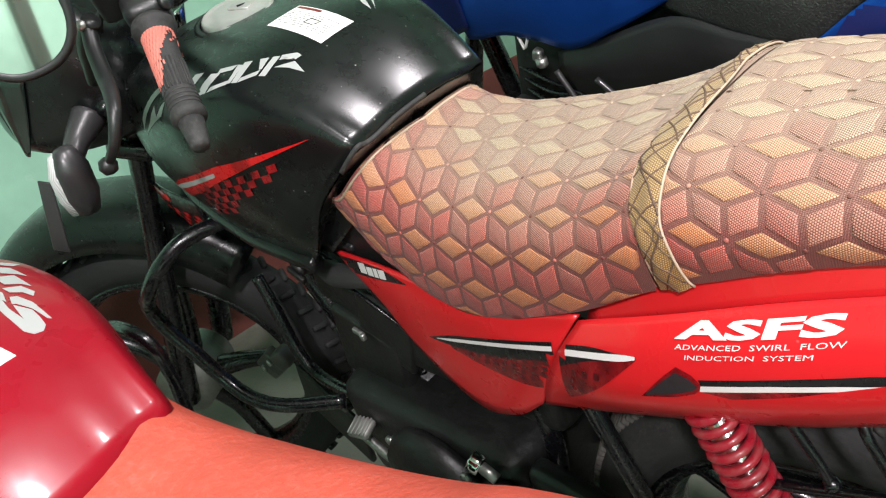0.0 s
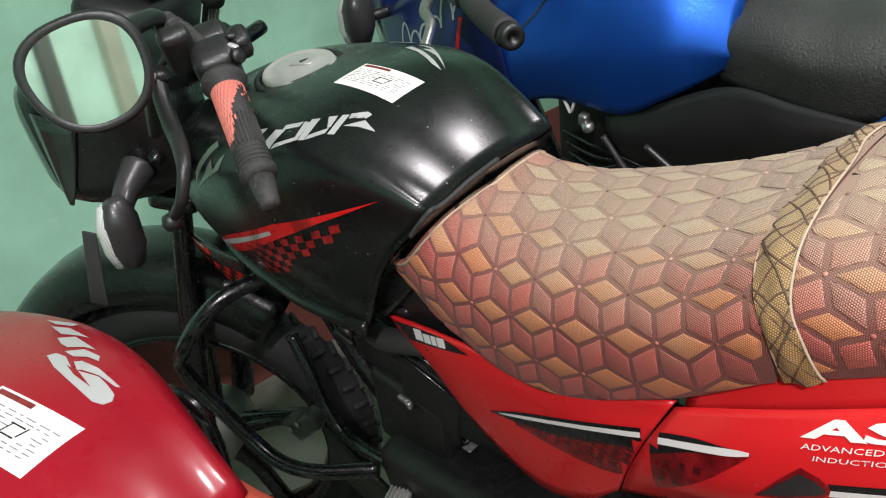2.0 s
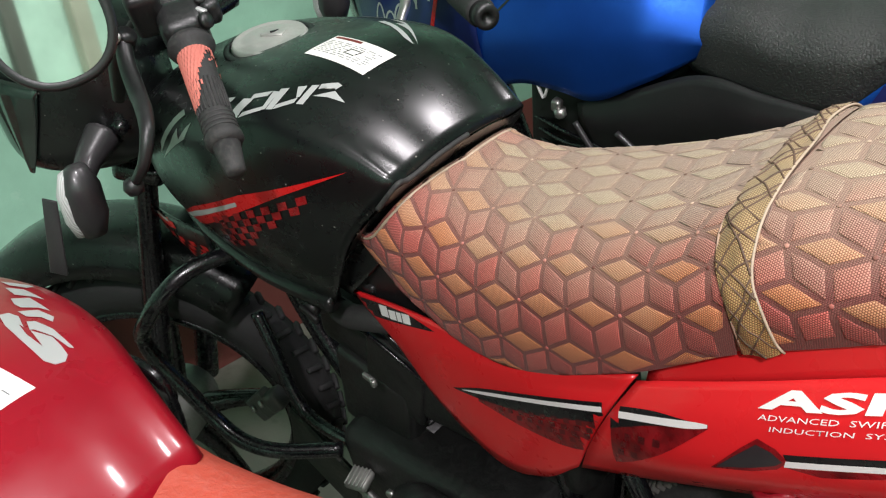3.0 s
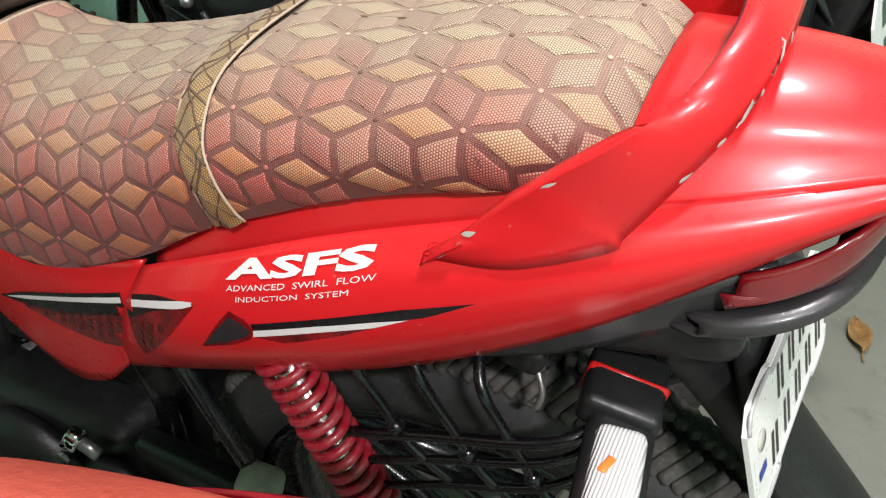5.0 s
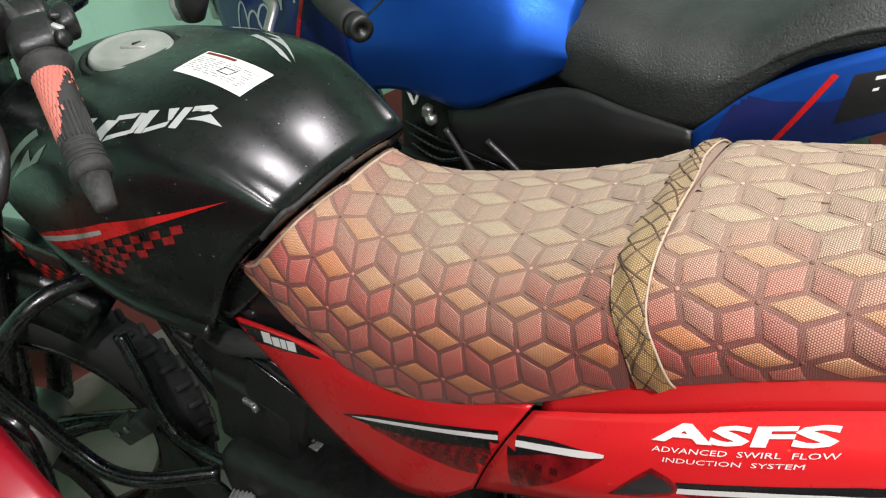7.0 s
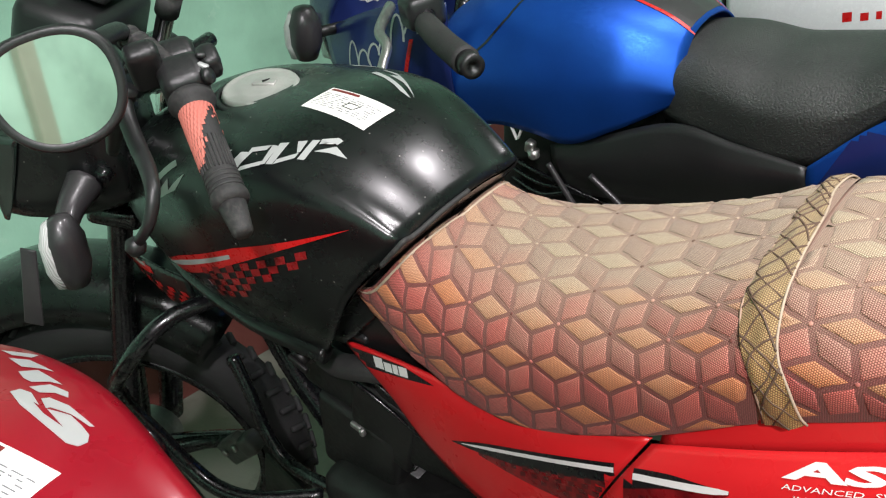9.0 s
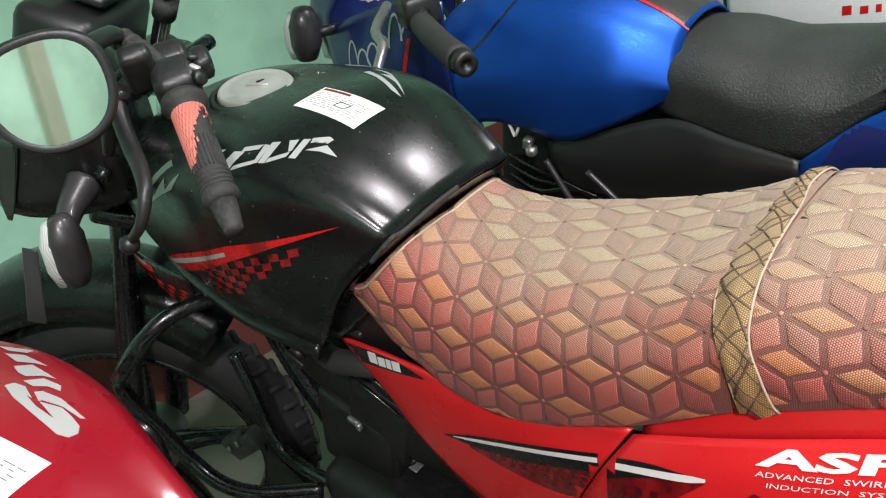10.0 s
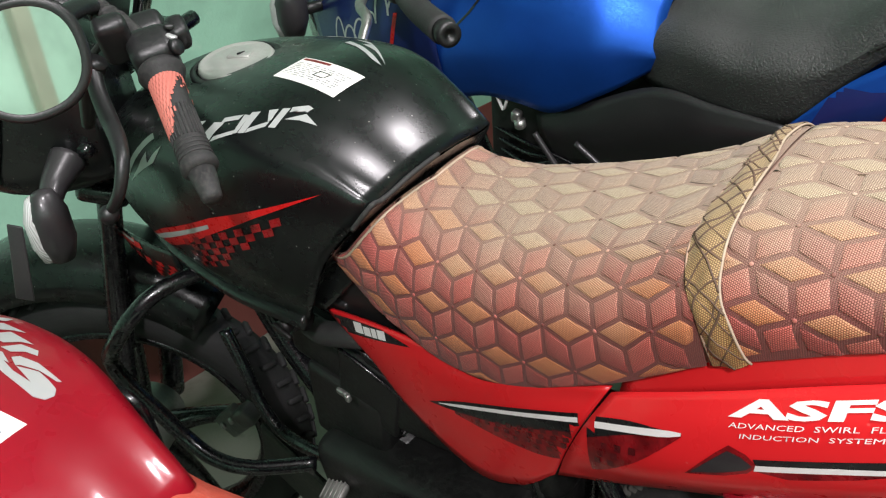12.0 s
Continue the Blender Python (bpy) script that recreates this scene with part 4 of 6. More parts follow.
    for px, py, pz, tone in ((-0.068, -0.128, 0.388, ALLOY), (0.115, -0.105, 0.405, RUBBER)):
        pad = part("pedal_pad", block(0.036, 0.032, 0.014, pose(px, py, pz, 10, 0, 15), 0.006), tone, shift)
        for k in range(5):
            part("pad_rib", block(0.003, 0.030, 0.003, pose(px, py, pz, 10, 0, 15) @ pose(-0.013 + 0.0065 * k, 0, 0.0075), 0.001, 1), tone, pad)
    for s in (-1, 1):
        shock = part("shock_absorber", pipe([(0.478, s * 0.115, 0.73), (0.634, s * 0.115, 0.33)], [0.012, 0.012], sides=12), CHROME, bike, "rear shock absorber with red coil spring")
        d = Vector((0.150, 0, -0.385)).normalized()
        base = Vector((0.480, s * 0.115, 0.725))
        q = d.orthogonal().normalized()
        r = d.cross(q)
        coil = [base + d * (0.172 * k / 180) + (q * math.cos(2 * math.pi * k / 12) + r * math.sin(2 * math.pi * k / 12)) * 0.0165 for k in range(181)]
        part("spring", pipe(coil, 0.0036, n=361, sides=8), RED_SPRING, shock)
        part("sleeve", pipe([base + d * 0.01, base + d * 0.175], 0.0115, sides=16), BLACK_PLASTIC, shock)
        part("damper", pipe([base + d * 0.172, base + d * 0.182, base + d * 0.38], [0.021, 0.018, 0.017], sides=16), STEEL, shock)
    peg_arm = part("pillion_peg", pipe([(0.335, -0.088, 0.65), (0.356, -0.094, 0.605), (0.396, -0.098, 0.505)], 0.009), TUBE_BLACK, bike, "folded pillion foot peg with worn grey pad")
    part("pad", block(0.040, 0.034, 0.046, pose(0.405, -0.104, 0.490, 12, 20, 15), 0.009, 3), CHIPPED, peg_arm)
    bolt = part("adjuster_bolt", lathe([(0.0, 0.0), (0.013, 0.0), (0.014, 0.003), (0.014, 0.014), (0.012, 0.016), (0.0, 0.016)], axis_pose((0.176, -0.118, 0.446), (-0.85, -0.1, 0.45)), 6), CHROME, bike, "bright hexagonal adjuster bolt")
    part("thread", pipe([(0.176, -0.118, 0.446), (0.196, -0.117, 0.435)], 0.007, sides=12), STEEL, bolt)
    part("main_stand", pipe([(0.22, -0.10, 0.33), (0.24, -0.16, 0.18), (0.25, -0.215, 0.028)], 0.013), TUBE_BLACK, bike)


OUTER_GUARD = [(-0.20, -0.08, 0.700), (-0.220, -0.160, 0.706), (-0.238, -0.205, 0.686), (-0.272, -0.2255, 0.650), (-0.316, -0.2280, 0.610), (-0.314, -0.2255, 0.571),
               (-0.288, -0.215, 0.518), (-0.263, -0.205, 0.468), (-0.225, -0.195, 0.436), (-0.180, -0.170, 0.418), (-0.12, -0.11, 0.40)]


def leg_guard(bike):
    g = part("leg_guard", joined(
        pipe(OUTER_GUARD, 0.0110),
        pipe([(-0.2976, -0.074, 0.553), (-0.277, -0.080, 0.498), (-0.256, -0.088, 0.432), (-0.221, -0.090, 0.392), (-0.143, -0.088, 0.386), (-0.047, -0.088, 0.410), (0.02, -0.09, 0.42)], 0.0098)), TUBE_BLACK, bike, "glossy black tubular leg guard")
    clamp = part("guard_clamp", joined(block(0.085, 0.020, 0.045, pose(-0.335, -0.105, 0.380, 10, -38, 0), 0.004), block(0.030, 0.030, 0.034, pose(-0.295, -0.10, 0.405, 0, -30, 20), 0.006)), ALLOY_DARK, g, "dull grey clamp plate with two bolts")
    for k in range(2):
        part("bolt", lathe([(0.0, 0.0), (0.006, 0.0), (0.006, 0.004), (0.0, 0.005)], axis_pose((-0.352 + 0.038 * k, -0.117, 0.372 + 0.028 * k), (0, -1, 0.1)), 6), STEEL, clamp)
    part("splash_plate", block(0.170, 0.012, 0.190, pose(-0.245, -0.085, 0.285, 8, 30, 0), 0.010, 3, 0.85), ENGINE_DUSTY, bike, "dusty black plate below the engine")
    return g


def pillion_guard(bike):
    """Bars and foot loop beside the rear wheel."""
    y = -0.110
    g = part("pillion_guard", pipe([(0.480, -0.085, 0.628), (0.506, y, 0.634), (0.597, y, 0.671), (0.672, y, 0.705), (0.70, -0.09, 0.716)], 0.0042), TUBE_BLACK, bike, "black tubular guard bars beside the rear wheel")
    part("bar", pipe([(0.486, -0.085, 0.592), (0.508, y, 0.600), (0.599, y, 0.648), (0.672, y, 0.687), (0.70, -0.09, 0.700)], 0.0032), TUBE_BLACK, g)
    part("bar", pipe([(0.492, -0.085, 0.562), (0.514, y, 0.573), (0.606, y, 0.624), (0.672, y, 0.662), (0.70, -0.09, 0.676)], 0.0032), TUBE_BLACK, g)
    part("bar", pipe([(0.498, -0.085, 0.528), (0.520, y, 0.540), (0.612, y, 0.594), (0.676, y, 0.632), (0.70, -0.09, 0.644)], 0.0032), TUBE_BLACK, g)
    for dx in (0.0, -0.052, 0.044):
        rod = part("loop", pipe([(0.575 + dx, -0.085, 0.745), (0.585 + dx, -0.106, 0.730), (0.5976 + dx, y, 0.708), (0.611 + dx, y, 0.684), (0.622 + dx, y, 0.662), (0.642 + dx, y, 0.640), (0.69 + dx, -0.10, 0.590)], 0.0036), TUBE_BLACK, g)
        part("weld", lathe([(0.0, -0.0065), (0.0050, -0.004), (0.0062, 0.0), (0.0050, 0.004), (0.0, 0.0065)], pose(0.6195 + dx, y, 0.6665), 12), TUBE_BLACK, rod)
    part("lock_block", block(0.030, 0.022, 0.022, pose(0.638, -0.062, 0.722, 0, 20, 10), 0.006), ENGINE_BLACK, g)
    part("hook", pipe([(0.646, -0.064, 0.716), (0.654, -0.072, 0.702), (0.652, -0.076, 0.690), (0.646, -0.074, 0.688)], 0.0022, sides=8), STEEL, g)
    return g


def rear_end(bike, paint):
    hugger = [
        [(0.690, -0.070, 0.775), (0.695, -0.040, 0.800), (0.697, 0.0, 0.805), (0.695, 0.040, 0.800), (0.690, 0.070, 0.775)],
        [(0.728, -0.042, 0.716), (0.746, -0.030, 0.730), (0.752, 0.0, 0.732), (0.745, 0.040, 0.728), (0.720, 0.068, 0.705)],
        [(0.783, -0.033, 0.641), (0.802, -0.022, 0.647), (0.808, 0.0, 0.650), (0.800, 0.040, 0.645), (0.770, 0.072, 0.625)],
        [(0.858, -0.035, 0.545), (0.877, -0.022, 0.553), (0.884, 0.0, 0.556), (0.875, 0.040, 0.552), (0.845, 0.075, 0.535)],
        [(0.909, -0.046, 0.442), (0.935, -0.026, 0.452), (0.944, 0.0, 0.455), (0.935, 0.040, 0.452), (0.905, 0.072, 0.440)],
    ]
    panel("rear_mudguard", hugger, 25, 17, BLACK_PLASTIC, bike, (1, 0, 1), 0.004, "matt black plastic rear mudguard")
    part("under_tail", block(0.20, 0.13, 0.05, pose(0.66, 0, 0.755, 0, -14, 0), 0.015, 3), BLACK_PLASTIC, bike)
    lens = []
    for f in np.linspace(-1, 1, 25):
        a = f * 1.45
        x, y = 0.728 + 0.082 * math.cos(a) ** 0.7, 0.078 * math.sin(a)
        top = 0.872 - 0.040 * abs(f) ** 1.5
        lens.append([(x + 0.004, y, top), (x + 0.002, y * 1.02, top - 0.02), (x - 0.004, y * 1.0, 0.820)])
    part("tail_lamp", thicken(outward(sheet(spline_grid(lens, 49, 9)), (1, 0, 0)), 0.003), LAMP_RED, bike, "dark red wrap-around tail lamp")
    trim = []
    for f in np.linspace(-1, 1, 25):
        a = f * 1.5
        x, y = 0.722 + 0.088 * math.cos(a) ** 0.7, 0.084 * math.sin(a)
        z = 0.826 - 0.026 * abs(f) ** 1.3
        trim.append([(x - 0.010, y * 0.93, z + 0.003), (x + 0.001, y, z + 0.002), (x + 0.002, y * 1.01, z - 0.003), (x - 0.001, y, z - 0.008), (x - 0.02, y * 0.92, z - 0.010)])
    part("lamp_trim", thicken(outward(sheet(spline_grid(trim, 49, 9)), (1, 0, 0)), 0.004), GREY_PLASTIC, bike, "grey plastic trim under the tail lamp")
    for s in (-1, 1):
        strip = [[(0.60, s * 0.108, 0.748), (0.602, s * 0.100, 0.738)], [(0.66, s * 0.102, 0.778), (0.665, s * 0.094, 0.760)], [(0.715, s * 0.088, 0.812), (0.72, s * 0.080, 0.785)], [(0.765, s * 0.068, 0.836), (0.768, s * 0.064, 0.812)]]
        panel("tail_under_trim", strip, 17, 5, GREY_PLASTIC, bike, (0, s, 0), 0.003)
    # number plate, its writing as plain bars
    pm = plane_at((0.785, 0.002, 0.702), (0.10, 1.0, 0.0), (-0.28, 0.0, 1.0)) @ Matrix.Diagonal((0.85, 0.80, 1, 1))
    out = [(-0.10, -0.034), (-0.088, -0.05), (-0.05, -0.05), (-0.04, -0.044), (0.04, -0.044), (0.05, -0.05), (0.088, -0.05), (0.10, -0.034), (0.10, 0.034), (0.088, 0.05), (0.05, 0.05), (0.04, 0.046), (-0.04, 0.046), (-0.05, 0.05), (-0.088, 0.05), (-0.10, 0.034)]
    np_ = part("number_plate", plate(out, 0.003, pm), PLATE_WHITE, bike, "white number plate with worn edge", smooth=False)
    rows = []
    for x, y in [(-0.035 + 0.030 * k, 0.006) for k in range(3)] + [(-0.060 + 0.032 * k, -0.036) for k in range(5)]:
        rows += [(x, y, 0.005, 0.029, 0.15), (x + 0.010, y, 0.005, 0.029, 0.15)]
    for row in rows:
        b = bars([row])
        b.transform(pm @ pose(0, 0, 0.0036))
        part("plate_bar", b, BLACK_INK, np_, smooth=False)
    b = bars([(-0.088, -0.022, 0.016, 0.008, 0.0)])
    b.transform(pm @ pose(0, 0, 0.0036))
    part("plate_mark", b, BLUE_INK, np_, smooth=False)
    part("plate_seal", lathe([(0.0, 0.0), (0.008, 0.0), (0.008, 0.001), (0.0, 0.001)], pm @ pose(-0.076, 0.008, 0.003), 20), CHIPPED, np_)
    for s in (-1, 1):
        rim = [(-0.098, -0.034), (-0.087, -0.048), (-0.05, -0.048), (-0.04, -0.0425), (0.04, -0.0425), (0.05, -0.048), (0.087, -0.048), (0.098, -0.034)]
        part("plate_rim", pipe([pm @ Vector((x, y * -s, 0.0035)) for x, y in rim], 0.0014, n=40, sides=6), SILVER_INK, np_)
    part("plate_bracket", block(0.012, 0.12, 0.09, pm @ pose(0, 0.01, -0.012, 0, 90, 0), 0.004), BLACK_PLASTIC, bike)
    for s in (-1, 1):
        tilt = pose(0.703, s * 0.072, 0.724, 0, 15, s * -8)
        ind = part("turn_signal", block(0.046, 0.050, 0.024, tilt, 0.006, 3), BLACK_PLASTIC, bike, "black rear turn signal with clear lens")
        part("stalk", block(0.030, 0.050, 0.018, tilt @ pose(0, s * -0.045, 0.002), 0.007, 3), BLACK_PLASTIC, ind)
        part("housing", block(0.038, 0.090, 0.018, tilt @ pose(0.004, s * 0.058, -0.005), 0.007, 3), BLACK_PLASTIC, ind)
        flat = pose(0.703, s * 0.072, 0.724, 0, 4, s * -8)
        lens = part("lens", block(0.029, 0.086, 0.020, flat @ pose(0.004, s * 0.072, 0.001), 0.006, 3, 0.94), LENS_CLEAR, ind)
        part("bulb", block(0.005, 0.012, 0.003, flat @ pose(-0.001, s * 0.060, 0.0104, 0, 0, s * 25), 0.0015), AMBER, lens)
        part("red_band", block(0.0475, 0.005, 0.0255, tilt @ pose(0, s * -0.002, 0), 0.002, 1), RED_INK, ind)


STEER = 36.0
PIVOT = Vector((-0.36, 0.0, 0.0))


def steered(m=None):
    return Matrix.Translation(PIVOT) @ pose(0, 0, 0, 0, 0, STEER) @ Matrix.Translation(-PIVOT)


def front_end(bike, paint):
    """Fork, front wheel, mudguard and headlamp cowl, turned with the bars."""
    st = steered()

    # the headlamp and its signals, carried forward of the bars on short stays
    lamp_m = Matrix.Translation((0.096, -0.069, 0.172)) @ Matrix.Scale(0.85, 4) @ st

    def on(bm):
        bm.transform(st)
        return bm

    def head(bm):
        bm.transform(lamp_m)
        return bm
    part("headlamp_stay", pipe([(-0.39, -0.06, 0.86), (-0.30, -0.12, 0.885), (-0.22, -0.17, 0.90)], 0.009), TUBE_BLACK, bike)
    for s in (-1, 1):
        fork = part("fork_leg", on(pipe([(-0.385, s * 0.085, 0.92), (-0.50, s * 0.085, 0.62), (-0.61, s * 0.085, 0.31)], [0.016, 0.016, 0.019, 0.021], sides=16)), TUBE_BLACK, bike)
        part("stanchion", on(pipe([(-0.372, s * 0.085, 0.953), (-0.41, s * 0.085, 0.855)], 0.0165, sides=16)), CHROME, fork)
        part("fork_cap", on(lathe([(0.0, 0.0), (0.018, 0.0), (0.018, 0.014), (0.010, 0.02), (0.0, 0.02)], axis_pose((-0.371, s * 0.085, 0.956), (0.36, 0, 0.93)), 20)), BLACK_PLASTIC, fork)
    part("fork_yoke", on(joined(block(0.07, 0.23, 0.03, pose(-0.375, 0, 0.955, 0, 21, 0), 0.01), block(0.07, 0.23, 0.03, pose(-0.43, 0, 0.80, 0, 21, 0), 0.01))), TUBE_BLACK, bike)
    w = wheel(bike, st @ pose(-0.635, 0, 0.305), 0.305, 0.085, "front_wheel", skin=SHADED_RUBBER)
    guard = []
    for a in np.linspace(math.radians(42), math.radians(168), 11):
        d = Vector((math.cos(a), 0, math.sin(a)))
        c = Vector((-0.635 + 0.365 * d.x, 0, 0.305 + 0.405 * d.z))
        guard.append([tuple(c - d * 0.075 + Vector((0, -0.078, 0))), tuple(c - d * 0.012 + Vector((0, -0.060, 0))), tuple(c), tuple(c - d * 0.012 + Vector((0, 0.060, 0))), tuple(c - d * 0.075 + Vector((0, 0.078, 0)))])
    g = thicken(outward(sheet(spline_grid(guard, 41, 13)), (0, 0, 1)), 0.004)
    part("front_mudguard", on(g), BLACK_PAINT, bike, "glossy black front mudguard")
    # headlamp shell: rings of (way forward, half width, lower edge, upper edge), from its back to the rim of the glass
    shell = [(0.055, 0.062, 0.800, 0.955), (0.090, 0.084, 0.792, 1.000), (0.150, 0.094, 0.790, 1.020), (0.200, 0.095, 0.796, 1.015), (0.232, 0.090, 0.806, 0.998)]

    def ring(fore, half, low, high, n=28, square=4.6):
        out = []
        for k in range(n):
            a = 2 * math.pi * k / n
            ca, sa = math.cos(a), math.sin(a)
            y = half * math.copysign(abs(ca) ** (2 / square), ca)
            f = (math.copysign(abs(sa) ** (2 / square), sa) + 1) / 2
            out.append((-0.36 - fore - 0.012 * (1 - f), y * (1 - 0.06 * (1 - f)), low + (high - low) * f))
        return out
    grid = np.array([ring(*r) for r in shell])
    smooth_rows = np.stack([crv(grid[:, k], 17) for k in range(grid.shape[1])], axis=1)
    bm = sheet(smooth_rows, closed=True)
    bm.verts.ensure_lookup_table()
    bm.faces.new([bm.verts[k] for k in range(28)])
    bmesh.ops.recalc_face_normals(bm, faces=bm.faces[:])
    cw = part("headlamp_cowl", head(bm), BLACK_PAINT, bike, "glossy black headlamp shell with a clear front glass")
    glass = [ring(0.228, 0.089, 0.811, 0.999), ring(0.242, 0.086, 0.816, 0.994), ring(0.258, 0.072, 0.832, 0.978), ring(0.266, 0.040, 0.868, 0.940), ring(0.268, 0.004, 0.900, 0.908)]
    part("headlamp_glass", head(outward(sheet(glass, closed=True), (-1, 0, 0))), LENS_GREEN, cw, "dusty clear headlamp glass")
    for s in (-1, 1):
        side = [[(-0.520, s * 0.0975, 0.930), (-0.545, s * 0.0965, 0.885), (-0.574, s * 0.0930, 0.840), (-0.592, s * 0.0905, 0.815)], [(-0.550, s * 0.0985, 0.942), (-0.568, s * 0.0970, 0.890), (-0.584, s * 0.0935, 0.842), (-0.595, s * 0.0910, 0.816)],
                [(-0.580, s * 0.0950, 0.955), (-0.588, s * 0.0940, 0.895), (-0.594, s * 0.0925, 0.845), (-0.598, s * 0.0905, 0.818)]]
        part("side_glass", head(thicken(outward(sheet(spline_grid(side, 9, 9)), (0, s, 0)), 0.003)), LENS_GREEN, cw, "clear side part of the headlamp glass")
    dash = part("instrument_panel", on(joined(block(0.10, 0.19, 0.09, pose(-0.425, 0, 1.02, 0, 30, 0), 0.02, 3), block(0.06, 0.11, 0.012, pose(-0.385, 0.0, 1.065, 0, 30, 0), 0.004))), BLACK_PLASTIC, bike, "black plastic instrument housing")
    for s in (-1, 1):
        sig = part("turn_signal", head(joined(pipe([(-0.470, s * 0.085, 0.850), (-0.478, s * 0.125, 0.832), (-0.474, s * 0.155, 0.818)], [0.024, 0.017, 0.013], sides=14),
                                            lathe([(0.0, -0.045), (0.018, -0.04), (0.028, -0.015), (0.028, 0.02), (0.016, 0.045), (0.0, 0.05)], pose(-0.472, s * 0.172, 0.795, 0, 10, 0) @ Matrix.Diagonal((0.80, 0.9, 1.10, 1)), 24))), GREY_PLASTIC, bike, "dark grey turn signal with clear lens")
        part("lens", head(lathe([(0.0, -0.040), (0.018, -0.036), (0.027, -0.014), (0.027, 0.018), (0.015, 0.040), (0.0, 0.045)], pose(-0.485, s * 0.173, 0.795, 0, 10, 0) @ Matrix.Diagonal((0.62, 0.92, 1.12, 1)), 24)), LENS_CLEAR, sig)
    tab = part("mudguard_stay", head(block(0.026, 0.004, 0.120, pose(-0.562, -0.150, 0.742, 0, 22, 0), 0.002, 2, 0.80)), GREY_PLASTIC, bike)


def handlebar(bike):
    root, end = Vector((-0.024, -0.148, 0.990)), Vector((0.077, -0.200, 0.906))
    d = (end - root).normalized()
    bar = part("handlebar", pipe([(-0.40, 0.12, 0.95), (-0.36, 0.02, 0.945), (-0.27, -0.05, 0.955), (-0.17, -0.09, 0.985), (-0.09, -0.122, 0.998), tuple(root)], 0.011), TUBE_BLACK, bike, "black handlebar turned to full lock")
    length = (end - root).length

    def along(f):
        return root + d * (f * length)
    grip = part("hand_grip", lathe([(0.0, -0.006), (0.0205, -0.006), (0.0215, -0.001), (0.0190, 0.004), (0.0150, 0.009), (0.0145, 0.03), (0.0140, 0.078), (0.0150, 0.082), (0.0148, 0.098), (0.0162, 0.101), (0.0166, 0.106), (0.0135, 0.111), (0.0, 0.111)],
                                   axis_pose(along(0), d), 32), RUBBER, bike, "worn rubber hand grip, black under faded red")
    q = d.orthogonal().normalized()
    turn = axis_pose(along(0), d)
    sleeve = bmesh.new()
    cols = 56
    up = Vector((0.25, -0.35, 0.9))
    rows = 24
    vs = {}
    for i in range(rows + 1):
        z = 0.009 + 0.062 * i / rows
        for k in range(cols):
            a = 2 * math.pi * k / cols
            rr = 0.0152 + (0.0006 if (k + i // 2) % 2 else 0.0) - 0.0004 * i / rows
            vs[i, k] = sleeve.verts.new(turn @ Vector((rr * math.cos(a), rr * math.sin(a), z)))
    for i in range(rows):
        for k in range(cols):
            n = (vs[i, k].co + vs[i, (k + 1) % cols].co) / 2 - (along(0) + d * (0.009 + 0.062 * i / rows))
            n.normalize()
            low = i / rows
            torn = 1.10 - 1.0 * low + 0.16 * math.sin(1.9 * k) * math.sin(0.8 * k + i)
            if n.dot(up.normalized()) < -0.3 or n.dot(Vector((0.80, 0.45, 0.35)).normalized()) > torn:
                continue
            sleeve.faces.new((vs[i, k], vs[i, (k + 1) % cols], vs[i + 1, (k + 1) % cols], vs[i + 1, k]))
    loose = [v for v in sleeve.verts if not v.link_faces]
    bmesh.ops.delete(sleeve, geom=loose, context="VERTS")
    bmesh.ops.recalc_face_normals(sleeve, faces=sleeve.faces[:])
    part("red_sleeve", sleeve, GRIP_RED, grip, "faded torn red rubber sleeve", smooth=False)
    for k in range(4):
        part("grip_ring", lathe([(0.0146, 0.0), (0.0155, 0.0008), (0.0155, 0.0026), (0.0146, 0.0034)], turn @ pose(0, 0, 0.081 + 0.0045 * k), 28, closed=True), RUBBER, grip)
    for k in range(26):
        a = 2 * math.pi * k / 26
        part("grip_rib", block(0.0016, 0.0012, 0.034, turn @ pose(0.0144 * math.cos(a), 0.0144 * math.sin(a), 0.061, 0, 0, math.degrees(a)), 0.0005, 1), RUBBER, grip)
    part("bar_end", lathe([(0.0, 0.0), (0.0122, 0.0), (0.0092, 0.024), (0.0088, 0.029), (0.0070, 0.0315), (0.0, 0.032)], axis_pose(along(0) + d * 0.109, d), 24), RUBBER, bike, "black rubber bar end")
    sw = part("switch_block", joined(block(0.042, 0.044, 0.040, axis_pose(along(0) - d * 0.026, d), 0.011, 3), block(0.018, 0.026, 0.026, axis_pose(along(0) - d * 0.028 + Vector((0.010, 0.026, 0.010)), d), 0.006)), BLACK_PLASTIC, bike, "black switch block on the handlebar")
    part("dimmer_switch", block(0.006, 0.010, 0.004, axis_pose(along(0) - d * 0.014 + Vector((0.012, 0.016, 0.020)), (0.5, 0.3, 1)), 0.0015), SILVER_INK, sw)
    part("switch_lever", block(0.026, 0.010, 0.006, axis_pose(along(0) - d * 0.026 + Vector((0.006, 0.022, 0.020)), (0.2, 0.3, 1)), 0.0025), BLACK_PLASTIC, sw)
    part("horn_button", lathe([(0.0, 0.0), (0.008, 0.0), (0.007, 0.005), (0.0, 0.006)], axis_pose(along(0) - d * 0.020 + Vector((0.022, 0.010, 0.008)), (0.8, 0.4, 0.2)), 18), BLACK_PLASTIC, sw)
    perch = along(0) - d * 0.070
    blade = [(-0.050, -0.193, 1.016), (-0.036, -0.204, 0.997), (-0.0126, -0.215, 0.978), (0.0104, -0.225, 0.9664), (0.030, -0.238, 0.954), (0.0291, -0.250, 0.9338), (0.014, -0.257, 0.918)]
